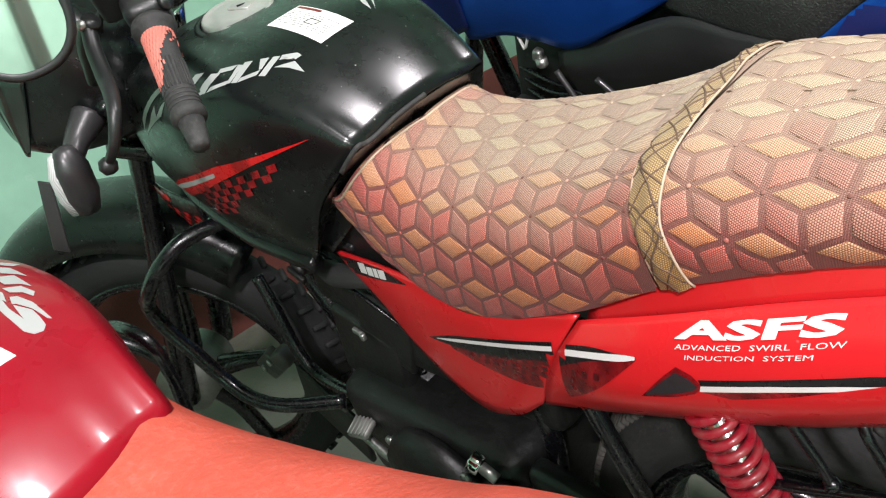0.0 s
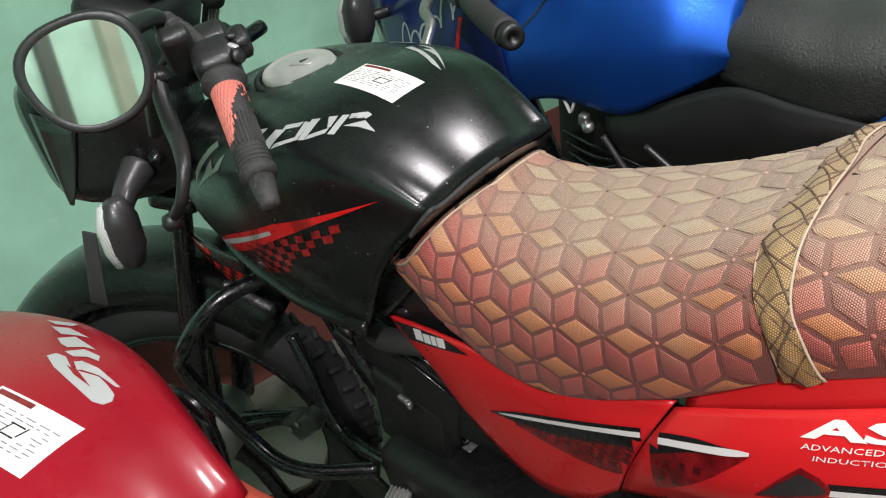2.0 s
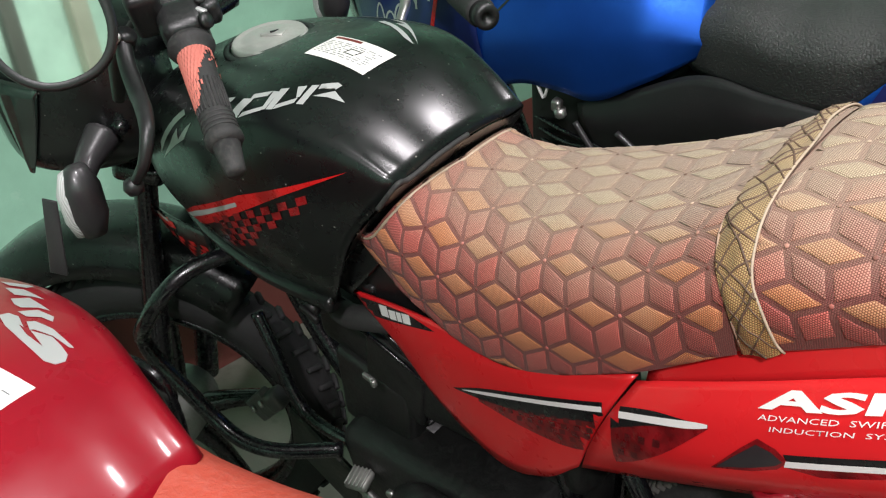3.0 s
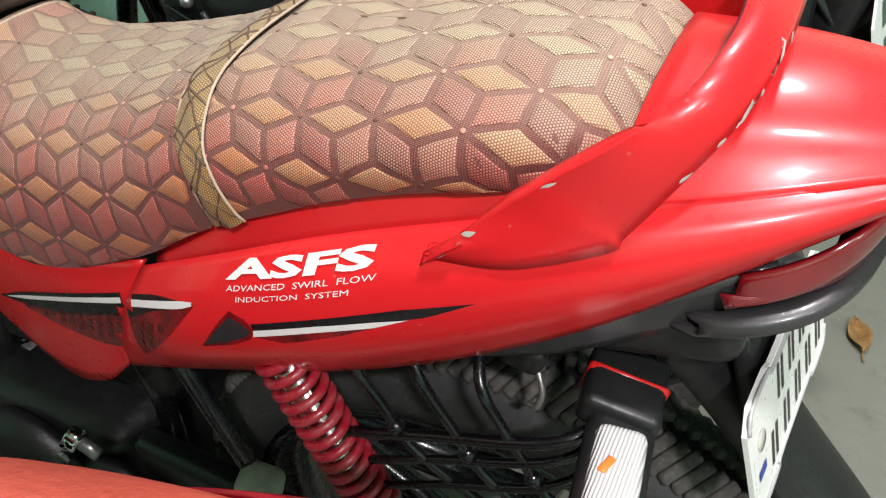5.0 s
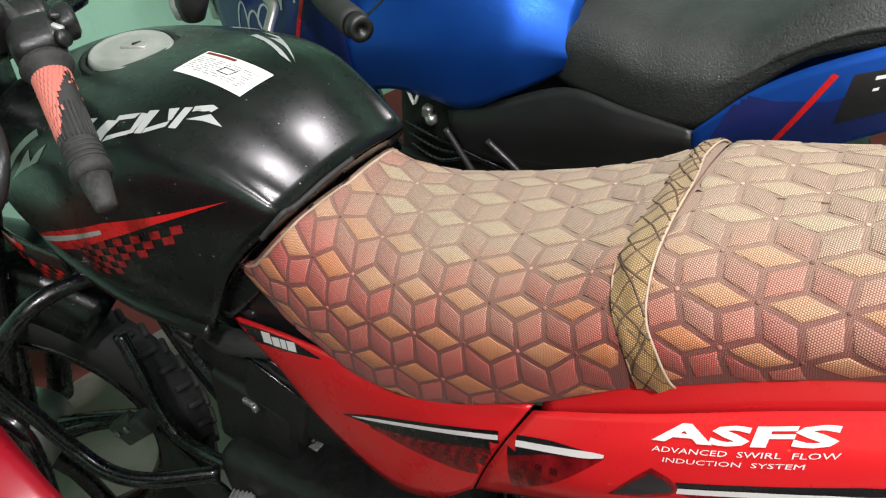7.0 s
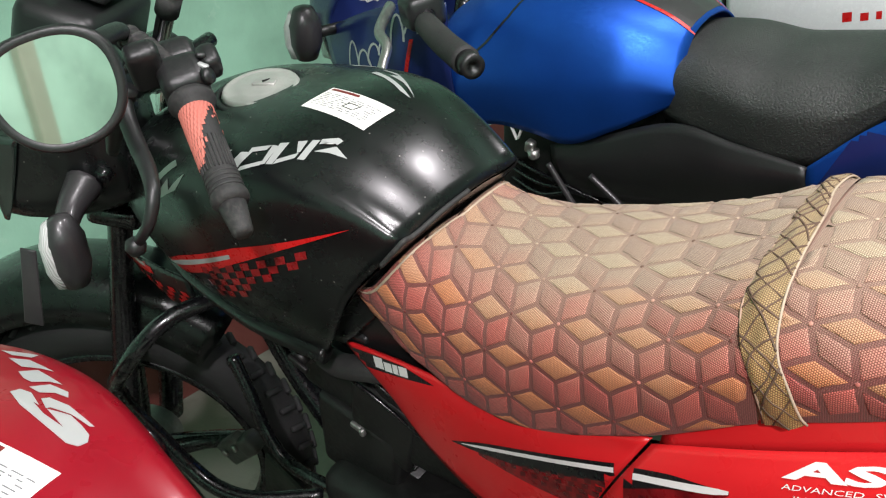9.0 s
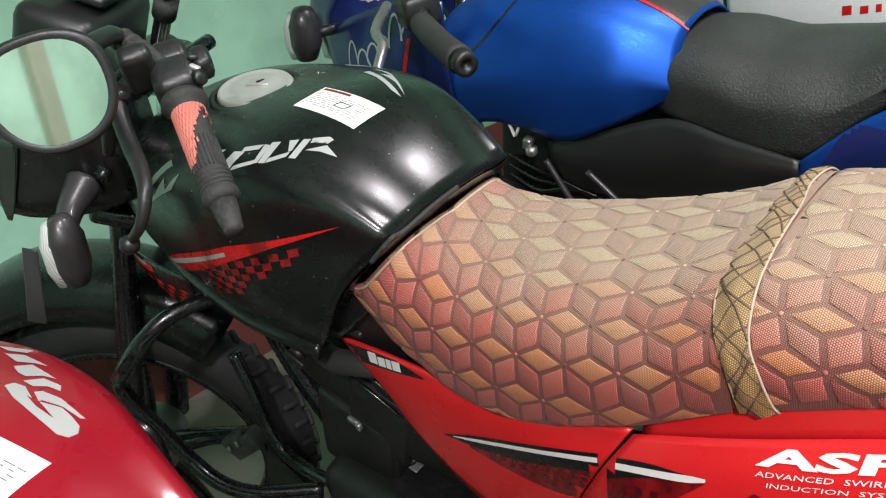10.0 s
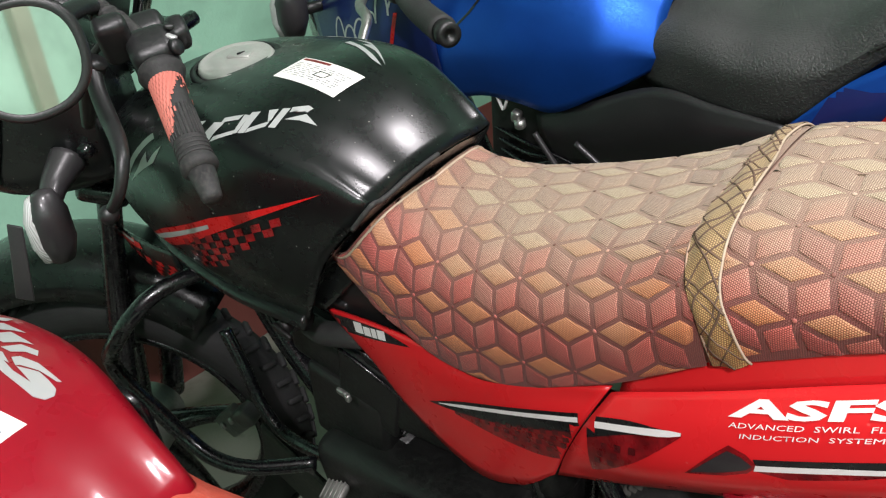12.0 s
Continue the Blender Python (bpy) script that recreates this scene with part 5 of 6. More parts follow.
    lever = part("clutch_lever", pipe(blade, [0.0070, 0.0076, 0.0078, 0.0072, 0.0058, 0.0050, 0.0044]), BLACK_PLASTIC, bike, "black clutch lever with ball end")
    part("ball", lathe([(0.0, -0.009), (0.0064, -0.0064), (0.009, 0.0), (0.0064, 0.0064), (0.0, 0.009)], pose(0.0095, -0.259, 0.9135), 18), BLACK_PLASTIC, lever)
    part("pivot_plate", pipe([(-0.044, -0.190, 1.019), (-0.058, -0.195, 1.005), (-0.068, -0.199, 0.992), (-0.100, -0.200, 0.958)], [0.009, 0.0105, 0.010, 0.006], sides=10), BLACK_PLASTIC, lever)
    part("pivot_bolt", lathe([(0.0, 0.0), (0.005, 0.0), (0.005, 0.003), (0.0, 0.004)], axis_pose((-0.045, -0.200, 1.018), (0.6, -0.6, 0.4)), 10), STEEL, lever)
    part("lever_bracket", joined(block(0.034, 0.032, 0.030, axis_pose(perch + Vector((0.006, 0.0, -0.010)), d), 0.009, 3), block(0.030, 0.050, 0.022, axis_pose(perch + Vector((0.016, -0.038, -0.004)), d), 0.008, 3)), BLACK_PLASTIC, bike)
    part("lever_cable", pipe([tuple(perch + Vector((-0.02, -0.01, 0))), (-0.20, -0.13, 0.99), (-0.30, -0.10, 0.93), (-0.33, -0.05, 0.80)], 0.004, sides=8), RUBBER, bike)
    # mirror
    c = Vector((0.008, -0.265, 1.0495))
    n = Vector((0.84, -0.50, 0.14))
    n.normalize()
    mm = axis_pose(c, n)
    roll = mm.to_3x3().inverted() @ Vector((0.25, -0.25, 1))
    mm = mm @ pose(0, 0, 0, 0, 0, math.degrees(math.atan2(roll.y, roll.x)) - 90)

    def face(k, depth):
        pts = []
        for i in range(48):
            a = 2 * math.pi * i / 48
            ca, sa = math.cos(a), math.sin(a)
            e = 2 / 2.35
            x = 0.0455 * math.copysign(abs(ca) ** e, ca) * k
            y = 0.0408 * math.copysign(abs(sa) ** e, sa) * k
            x *= 1 - 0.14 * (-y / 0.0408) * 0.8
            pts.append(mm @ Vector((x, y, depth)))
        return pts
    rings = [face(0.35, -0.036), face(0.82, -0.028), face(1.03, -0.010), face(1.09, 0.002), face(1.02, 0.007), face(0.88, 0.002)]
    bm = bmesh.new()
    rv = [[bm.verts.new(p) for p in r] for r in rings]
    for a, b in zip(rv, rv[1:]):
        for k in range(48):
            bm.faces.new((a[k], a[(k + 1) % 48], b[(k + 1) % 48], b[k]))
    bm.faces.new(rv[0][::-1])
    bmesh.ops.recalc_face_normals(bm, faces=bm.faces[:])
    mir = part("rear_view_mirror", bm, BLACK_PLASTIC, bike, "round-cornered black rear view mirror, dusty")
    bm = bmesh.new()
    bm.faces.new([bm.verts.new(p) for p in face(0.915, 0.0036)])
    part("mirror_face", bm, MIRROR, mir, smooth=False)
    part("mirror_stem", pipe([tuple(c - n * 0.024), (-0.035, -0.215, 1.060), (-0.075, -0.168, 1.060), (-0.112, -0.142, 1.050)], [0.009, 0.009, 0.008, 0.008]), BLACK_PLASTIC, bike)
    boot = part("boot", pipe([(-0.122, -0.140, 1.050), (-0.100, -0.140, 1.041), (-0.075, -0.140, 1.030), (-0.048, -0.140, 1.015)], [0.0085, 0.0110, 0.0115, 0.0105], sides=14), RUBBER, bike)
    for k in range(3):
        part("boot_ring", pipe([(-0.110 + 0.012 * k, -0.140, 1.0455 - 0.005 * k), (-0.106 + 0.012 * k, -0.140, 1.0438 - 0.005 * k)], 0.0122, sides=14), RUBBER, boot)
    stem = part("mirror_rod", pipe([(-0.357, 0.0, 0.945), (-0.345, 0.0, 0.959), (-0.30, 0.0, 1.004), (-0.266, 0.0, 1.036), (-0.22, 0.0, 1.080)], 0.0105), CHROME, bike, "chromed mirror rod with black collar")
    part("collar", pipe([(-0.276, 0.0, 1.026), (-0.256, 0.0, 1.045)], 0.0145, sides=16), RUBBER, stem)
    part("rod_nut", lathe([(0.0, 0.0), (0.017, 0.0), (0.017, 0.012), (0.0, 0.012)], axis_pose((-0.357, 0.0, 0.946), (0.58, 0, 0.81)), 6), CHROME, stem)
    return bar


# ---------------------------------------------------------------- the black and red motorcycle
main = thing("motorcycle", spot(0, 0), "black and red commuter motorcycle with patterned seat cover on its stand", "motorcycle")
tank, edge = fuel_tank(main, BLACK_PAINT, TANK_TOP, TANK_REAR)
tank_hull = hull_of(tank)
cap_of(tank)
tank_label(tank, tank_hull, main)
tank_emblem(tank, tank_hull, -1, "silver slanted maker's emblem stroke")
tank_emblem(tank, tank_hull, 1, "silver slanted maker's emblem stroke")
part("tank_edge", pipe([tuple(p) for p in edge[::4, -1]], 0.011), BLACK_PAINT, tank)
part("tank_rear_seal", pipe([tuple(p) for p in edge[-1, 0:22:3]], 0.0026), RUBBER, tank)
nose_cover = [[(-0.040, -0.098, 0.780), (-0.040, -0.100, 0.740), (-0.040, -0.092, 0.703)], [(0.010, -0.097, 0.790), (0.008, -0.098, 0.742), (0.006, -0.095, 0.698)],
              [(0.056, -0.093, 0.800), (0.044, -0.094, 0.755), (0.030, -0.095, 0.712)], [(0.120, -0.084, 0.810), (0.104, -0.084, 0.785), (0.086, -0.084, 0.760)]]
for side, fl in ((-1, lambda g: g), (1, flip_y)):
    panel("nose_cover", fl(nose_cover), 17, 9, BLACK_PAINT, main, (0, side, 0), 0.003, "glossy black cover under the seat nose")


def side_art(name, polys, mat, hull, parent, lift=0.0006, step=0.010, y=-0.13):
    """Artwork given in (x, z) of the near flank."""
    m = plane_at((0, y, 0), (1, 0, 0), (0, 0, 1))
    return lay(name, art(polys), hull, m, mat, parent, step=step, lift=lift)


side_art("red_flash", [[(-0.235, 0.772), (-0.157, 0.804), (-0.041, 0.839), (0.03, 0.853), (0.096, 0.866), (0.02, 0.843), (-0.05, 0.818), (-0.10, 0.798), (-0.15, 0.780), (-0.20, 0.765)]], RED_INK, tank_hull, tank)
side_art("silver_line", [[(-0.230, 0.772), (-0.157, 0.798), (-0.05, 0.830), (-0.05, 0.825), (-0.10, 0.809), (-0.20, 0.776)]], SILVER_INK, tank_hull, tank, 0.0010)
checks = []
for i in range(13):
    for j in range(5):
        if (i + j) % 2 or random.random() < 0.10:
            continue
        x = -0.115 + 0.0125 * i
        z = 0.800 - 0.0085 * j + 0.0034 * i
        if j > 1 + (12 - i) * 0.25 and i > 5:
            continue
        checks.append([(x, z), (x + 0.0125, z + 0.003), (x + 0.0115, z - 0.0060), (x - 0.001, z - 0.0090)])
side_art("checker_print", checks, CHECK_RED, tank_hull, tank, 0.0008, 0.05)

scoop = panel("tank_scoop", [[(-0.385, -0.115, 0.735), (-0.37, -0.118, 0.712), (-0.345, -0.112, 0.690)], [(-0.31, -0.128, 0.742), (-0.305, -0.130, 0.715), (-0.290, -0.122, 0.680)],
                             [(-0.225, -0.126, 0.735), (-0.225, -0.126, 0.712), (-0.222, -0.118, 0.690)]], 17, 9, BLACK_PAINT, main, (0, -1, 0), 0.004)
sh = hull_of(scoop)
side_art("red_flash", [[(-0.385, 0.737), (-0.31, 0.744), (-0.30, 0.728), (-0.375, 0.722)]], RED_INK, sh, scoop)
side_art("silver_line", [[(-0.375, 0.7345), (-0.32, 0.738), (-0.32, 0.733), (-0.372, 0.730)]], SILVER_INK, sh, scoop, 0.001)
checks = []
for i in range(9):
    for j in range(4):
        if (i + j) % 2:
            continue
        x, z = -0.355 + 0.013 * i + 0.004 * j, 0.722 - 0.0095 * j - 0.001 * i
        checks.append([(x, z), (x + 0.013, z), (x + 0.014, z - 0.008), (x + 0.001, z - 0.008)])
side_art("checker_print", checks, RED_INK, sh, scoop, 0.0008, 0.05)

for s_, fl in ((-1, lambda g: g), (1, flip_y)):
    panel("inner_cover", fl([[(-0.10, -0.074, 0.735), (-0.10, -0.076, 0.715), (-0.09, -0.074, 0.695)], [(0.0, -0.080, 0.790), (0.0, -0.082, 0.740), (0.01, -0.078, 0.680)],
                             [(0.08, -0.082, 0.815), (0.08, -0.084, 0.750), (0.08, -0.080, 0.680)], [(0.20, -0.086, 0.780), (0.20, -0.088, 0.740), (0.20, -0.086, 0.690)]]), 21, 9, BLACK_PLASTIC, main, (0, s_, 0), 0.003)
body = side_bodywork(main, RED_PAINT)
fp, rc = hull_of(body["front", -1]), hull_of(body["rear", -1])
both = hull_of(body["front", -1], body["rear", -1])
side_art("emblem_ground", [[(0.010, 0.690), (0.030, 0.672), (0.075, 0.682), (0.150, 0.699), (0.105, 0.7035), (0.06, 0.6985)]], BLACK_INK, fp, body["front", -1])
m = plane_at((0.058, -0.10, 0.683), (1, 0, 0.19), (0, 0, 1))
hb = [(0.0, 0.0, 0.0185, 0.0165, 0.1), (0.0205, -0.001, 0.0155, 0.0135, 0.1), (0.0380, -0.001, 0.0105, 0.0135, 0.1), (0.0505, -0.001, 0.0165, 0.0135, 0.1)]
lay("emblem", bars([(x * 0.82, y * 0.82, w * 0.82, h * 0.82, s) for x, y, w, h, s in hb]), fp, m, WHITE_INK, body["front", -1], lift=0.0011, step=0.03)
LINE = [(0.160, 0.6365), (0.180, 0.6445), (0.290, 0.688), (0.362, 0.7165), (0.3785, 0.7245), (0.4526, 0.7605), (0.47, 0.769)]


def flash_line(x):
    return float(np.interp(x, [q[0] for q in LINE], [q[1] for q in LINE]))


def strip_art(name, hull, host, x0, x1, over, under, mat, lift):
    """A band along the flank's line, from its upper to its lower offset."""
    xs = [x0 + (x1 - x0) * k / 10 for k in range(11)]
    side_art(name, [[(x, flash_line(x) + kv(x, over)) for x in xs] + [(x, flash_line(x) + kv(x, under)) for x in reversed(xs)]], mat, hull, host, lift)


for hull, host, x0, x1 in ((fp, body["front", -1], 0.162, 0.3665), (rc, body["rear", -1], 0.3680, 0.4540)):
    strip_art("black_flash", hull, host, x0, x1, [(0.162, 0.0004), (0.22, 0.006), (0.36, 0.0062), (0.40, 0.0062), (0.454, 0.0008)],
              [(0.162, -0.0004), (0.20, -0.008), (0.28, -0.017), (0.36, -0.013), (0.41, -0.0042), (0.454, -0.001)], BLACK_INK, 0.0007)
    strip_art("white_line", hull, host, max(x0, 0.178), x1, [(0.178, 0.0004), (0.21, 0.0020), (0.44, 0.0026), (0.454, 0.0012)],
              [(0.178, -0.0004), (0.21, -0.0020), (0.44, -0.0026), (0.454, -0.0012)], WHITE_INK, 0.0012)
    # the dark red field below it, made of rows of small slanted squares
    strip_art("dark_flash", hull, host, max(x0, 0.20), x1, [(0.20, -0.0045), (0.28, -0.015), (0.36, -0.012), (0.41, -0.003), (0.454, -0.001)],
              [(0.20, -0.012), (0.27, -0.040), (0.32, -0.052), (0.36, -0.050), (0.41, -0.030), (0.454, -0.002)], DARK_RED_INK, 0.0005)
    squares = []
    for i in range(40):
        for j in range(5):
            x = 0.215 + 0.0070 * i + 0.003 * j
            z = flash_line(x) - 0.014 - 0.0075 * j
            low = kv(x, [(0.20, -0.010), (0.27, -0.036), (0.32, -0.048), (0.36, -0.046), (0.41, -0.026), (0.454, -0.002)])
            if (i + j) % 2 or not x0 + 0.004 < x < x1 - 0.010 or z - 0.006 < flash_line(x) + low:
                continue
            squares.append([(x, z), (x + 0.0065, z + 0.0026), (x + 0.0062, z - 0.0036), (x - 0.0003, z - 0.0062)])
    side_art("checker_print", squares, CHECK_DARK, hull, host, 0.0009, 0.05)
side_art("vent_rim", [[(0.4575, 0.7325), (0.470, 0.7495), (0.4785, 0.7605), (0.4872, 0.7705), (0.4985, 0.7690), (0.5062, 0.7630), (0.5000, 0.7545), (0.4850, 0.7450)]], DARK_RED_INK, rc, body["rear", -1], 0.0008)
side_art("vent_mesh", [[(0.4612, 0.7360), (0.470, 0.7470), (0.4787, 0.7572), (0.4869, 0.7665), (0.4960, 0.7658), (0.5030, 0.7620), (0.4990, 0.7571), (0.4852, 0.7482)]], GREY_PLASTIC, rc, body["rear", -1], 0.0013)
side_art("black_line", [[(0.5030, 0.7672), (0.535, 0.7800), (0.600, 0.8060), (0.640, 0.8190), (0.615, 0.8050), (0.5977, 0.7980), (0.5051, 0.7625)]], BLACK_INK, rc, body["rear", -1])
side_art("white_line", [[(0.5050, 0.7636), (0.550, 0.7815), (0.585, 0.7945), (0.605, 0.8010), (0.585, 0.7905), (0.550, 0.7770), (0.5040, 0.7585)]], WHITE_INK, rc, body["rear", -1], 0.0011)
side_art("dark_flash", [[(0.5040, 0.7580), (0.550, 0.7765), (0.585, 0.7900), (0.560, 0.7760), (0.525, 0.7600)]], DARK_RED_INK, rc, body["rear", -1], 0.0005)
m = plane_at((0.4875, -0.14, 0.7895), (1, 0, 0.375), (0, 0, 1))
lay("lettering", lettering("ASFS", 0.0090, 3.86, 0.6, 0.0005), rc, m, WHITE_INK, body["rear", -1], lift=0.0010, step=0.02, label="white slanted lettering on the tail cowl")
m = plane_at((0.4860, -0.14, 0.7822), (1, 0, 0.375), (0, 0, 1))
lay("lettering", lettering("ADVANCED  SWIRL  FLOW", 0.0030, 2.04, 0.5, 0.0), rc, m, WHITE_INK, body["rear", -1], lift=0.0010, step=0.03)
m = plane_at((0.4930, -0.14, 0.7782), (1, 0, 0.375), (0, 0, 1))
lay("lettering", lettering("INDUCTION  SYSTEM", 0.0030, 2.02, 0.5, 0.0), rc, m, WHITE_INK, body["rear", -1], lift=0.0010, step=0.03)
th = hull_of(body["top"])
m = plane_at((0.815, -0.034, 0.92), (-0.15, 1, 0), (-1, 0, 0))
lay("emblem", bars([(x * 0.62, y * 0.52, w * 0.50, h * 0.52, s) for x, y, w, h, s in hb]), th, m, WHITE_INK, body["top"], lift=0.0008, step=0.03)
grab_rail(main, RED_PAINT)

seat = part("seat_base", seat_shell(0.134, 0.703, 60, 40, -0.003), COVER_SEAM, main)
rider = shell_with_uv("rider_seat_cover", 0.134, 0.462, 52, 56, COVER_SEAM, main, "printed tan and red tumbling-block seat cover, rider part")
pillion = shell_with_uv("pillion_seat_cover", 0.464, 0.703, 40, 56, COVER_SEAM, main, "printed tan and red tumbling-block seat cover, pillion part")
hem = [tuple(seat_point(0.138, -0.99 + 1.98 * k / 40)) for k in range(41)]
part("seat_hem", pipe(hem, 0.0016, n=81, sides=8), PIPING, rider)
part("seat_front_filler", outward(sheet([[(p[0] + dx, p[1] * ky, p[2] + dz) for p in hem] for dx, ky, dz in ((0.002, 0.99, -0.004), (-0.02, 0.97, -0.012), (-0.05, 0.92, -0.03), (-0.06, 0.85, -0.07))]), (0, 0, 1)), BLACK_PLASTIC, main)
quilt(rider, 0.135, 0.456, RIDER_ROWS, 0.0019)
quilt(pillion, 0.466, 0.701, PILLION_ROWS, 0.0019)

BAND_REAR = [(-0.19, 0.511), (-0.168, 0.505), (-0.14, 0.496), (-0.12, 0.486), (-0.09, 0.482), (-0.06, 0.480), (0.0, 0.477), (0.05, 0.470), (0.10, 0.472), (0.18, 0.490)]
BAND_FRONT = [(-0.19, 0.484), (-0.168, 0.481), (-0.14, 0.474), (-0.12, 0.464), (-0.086, 0.455), (-0.034, 0.455), (0.0, 0.455), (0.05, 0.454), (0.10, 0.456), (0.18, 0.470)]


def band_point(v, f, lift):
    u = kv(v, BAND_FRONT) + (kv(v, BAND_REAR) - kv(v, BAND_FRONT)) * f
    q, s = on_cloth(u, v)
    return seat_point(q, s) + seat_normal(q, s) * lift, (u, v)


def band_lift(v, f):
    return 0.0016 + 0.0030 * math.sin(math.pi * min(1.0, f * 0.8 + 0.05)) + 0.0007 * math.sin(90 * v + 7 * f) + 0.0006 * math.sin(210 * v - 9 * f)


def cover_band():
    """The folded, sewn band between the two parts of the cover, with piping on its rear edge."""
    bm = bmesh.new()
    uv = {}
    grid = []
    vs = [-0.176 + 0.336 * j / 84 for j in range(85)]
    for v in vs:
        row = []
        for k in range(9):
            at, flat = band_point(v, k / 8, band_lift(v, k / 8))
            x = bm.verts.new(at)
            uv[x] = flat
            row.append(x)
        grid.append(row)
    for a, b in zip(grid, grid[1:]):
        for k in range(8):
            bm.faces.new((a[k], a[k + 1], b[k + 1], b[k]))
    outward(bm, (0, 0, 1))
    add_uv(bm, uv)
    band = part("cover_band", bm, COVER_BAND, main, "yellowish folded band across the seat cover")
    part("piping", pipe([tuple(band_point(v, 1.0, 0.0026)[0]) for v in vs[::3]], 0.0009, n=85, sides=8), PIPING, band)
    part("band_hem", pipe([tuple(band_point(v, 0.0, 0.0012)[0]) for v in vs[::3]], 0.0008, n=85, sides=6), COVER_SEAM, band)
    # the dark printed net over it
    rng = random.Random(11)
    for way in (0, 1):
        v = -0.185
        while v < 0.15:
            run = rng.uniform(0.020, 0.040)
            ends = [(v, 0.0 if way else 1.0), (v + run * 0.5, 0.5 + rng.uniform(-0.15, 0.15)), (v + run, 1.0 if way else 0.0)]
            ln = [(a, b) for a, b in crv(ends, 9) if -0.176 < a < 0.158]
            if len(ln) > 3:
                part("band_line", pipe([tuple(band_point(a, b, band_lift(a, b) - 0.0001)[0]) for a, b in ln], rng.uniform(0.0005, 0.0009), n=17, sides=6), BAND_LINE, band)
            v += rng.uniform(0.012, 0.024)


cover_band()
chassis(main)
leg_guard(main)
pillion_guard(main)
rear_end(main, RED_PAINT)
front_end(main, BLACK_PAINT)
handlebar(main)
wheel(main, pose(0.58, 0, 0.325), 0.325, 0.10, "rear_wheel", lugs=180, skin=RUBBER)

# ---------------------------------------------------------------- the red motorcycle beside the camera
near = thing("motorcycle", pose(0.127, -0.477, 0, LEAN_DEG, -1.7, 12) @ Matrix.Diagonal((0.907, 0.907, 0.907, 1)), "deep red motorcycle with a plain red rexine seat, parked close by", "motorcycle")
tank2, edge2 = fuel_tank(near, RED_DEEP, NEAR_TOP, NEAR_REAR)
h2 = hull_of(tank2)
cap_of(tank2)
tank_label(tank2, h2, near, 0.0197, 0.0344)
m = plane_at((0, 0, 1.0), (1, 0, 0), (0, 1, 0))
for p in ([(-0.0145, 0.0837), (-0.0129, 0.0897), (-0.0026, 0.0907), (0.0149, 0.0836), (0.0089, 0.0838), (0.0249, 0.0791), (0.0446, 0.0772), (0.0219, 0.0838), (0.0370, 0.0887), (0.0486, 0.0863),
           (0.0593, 0.0829), (0.0645, 0.0773), (0.0644, 0.0707), (0.0579, 0.0679), (0.0324, 0.0719), (0.0057, 0.0768)],
          [(0.0086, 0.0895), (0.0112, 0.0937), (0.0274, 0.0953), (0.0551, 0.0907), (0.0529, 0.0887), (0.0360, 0.0895), (0.0220, 0.0862), (0.0209, 0.0839)],
          [(-0.0112, 0.0949), (-0.0042, 0.1054), (0.0130, 0.1061), (0.0193, 0.1011), (0.0082, 0.0998), (0.0009, 0.0939)],
          [(-0.0395, 0.1057), (-0.0312, 0.1148), (0.0023, 0.1101), (-0.0078, 0.1076), (-0.0165, 0.1001), (-0.0261, 0.1009)],
          [(-0.0707, 0.1175), (-0.0544, 0.1231), (-0.0201, 0.1195), (-0.0320, 0.1174), (-0.0458, 0.1120)],
          [(-0.0932, 0.1250), (-0.0615, 0.1341), (-0.0578, 0.1270), (-0.0746, 0.1225)]):
    lay("emblem_stroke", art([p]), h2, m, SILVER_INK, tank2, step=0.012, label="silver slanted maker's emblem stroke")
part("tank_edge", pipe([tuple(p) for p in edge2[::4, -1]], 0.0075), RED_DEEP, tank2)
seat2 = seat_shell(0.115, 0.703, 60, 40)
for v in seat2.verts:
    v.co.z += 0.030 - 0.14 * (v.co.x - 0.15)
part("seat", seat2, RED_REXINE, near, "orange red textured rexine seat cover")
side_bodywork(near, RED_DEEP)
part("leg_guard", pipe([(-0.25, 0.08, 0.70), (-0.215, 0.17, 0.742), (-0.175, 0.205, 0.757), (-0.118, 0.205, 0.762), (-0.094, 0.205, 0.745), (-0.095, 0.205, 0.713), (-0.105, 0.205, 0.672), (-0.115, 0.19, 0.60), (-0.12, 0.12, 0.50), (-0.10, 0.05, 0.42)], 0.0075), TUBE_BLACK, near, "black tubular leg guard")
part("engine", joined(block(0.34, 0.22, 0.20, pose(0.04, 0, 0.34), 0.03, 3), block(0.14, 0.14, 0.16, pose(-0.07, 0, 0.48, 0, 14, 0), 0.01)), ENGINE_BLACK, near)
part("frame_spine", pipe([(-0.36, 0, 0.86), (-0.33, 0, 0.70), (-0.28, 0, 0.50), (-0.18, 0, 0.34)], 0.018), TUBE_BLACK, near)
part("swing_arm", joined(pipe([(0.20, -0.07, 0.36), (0.66, -0.09, 0.31)], 0.020), pipe([(0.20, 0.07, 0.36), (0.66, 0.09, 0.31)], 0.020)), TUBE_BLACK, near)
part("main_stand", pipe([(0.22, -0.10, 0.33), (0.24, -0.16, 0.18), (0.25, -0.215, 0.028)], 0.013), TUBE_BLACK, near)
wheel(near, pose(0.65, 0, 0.31), 0.31, 0.10, "rear_wheel")
wheel(near, pose(-0.62, 0, 0.305), 0.305, 0.085, "front_wheel")

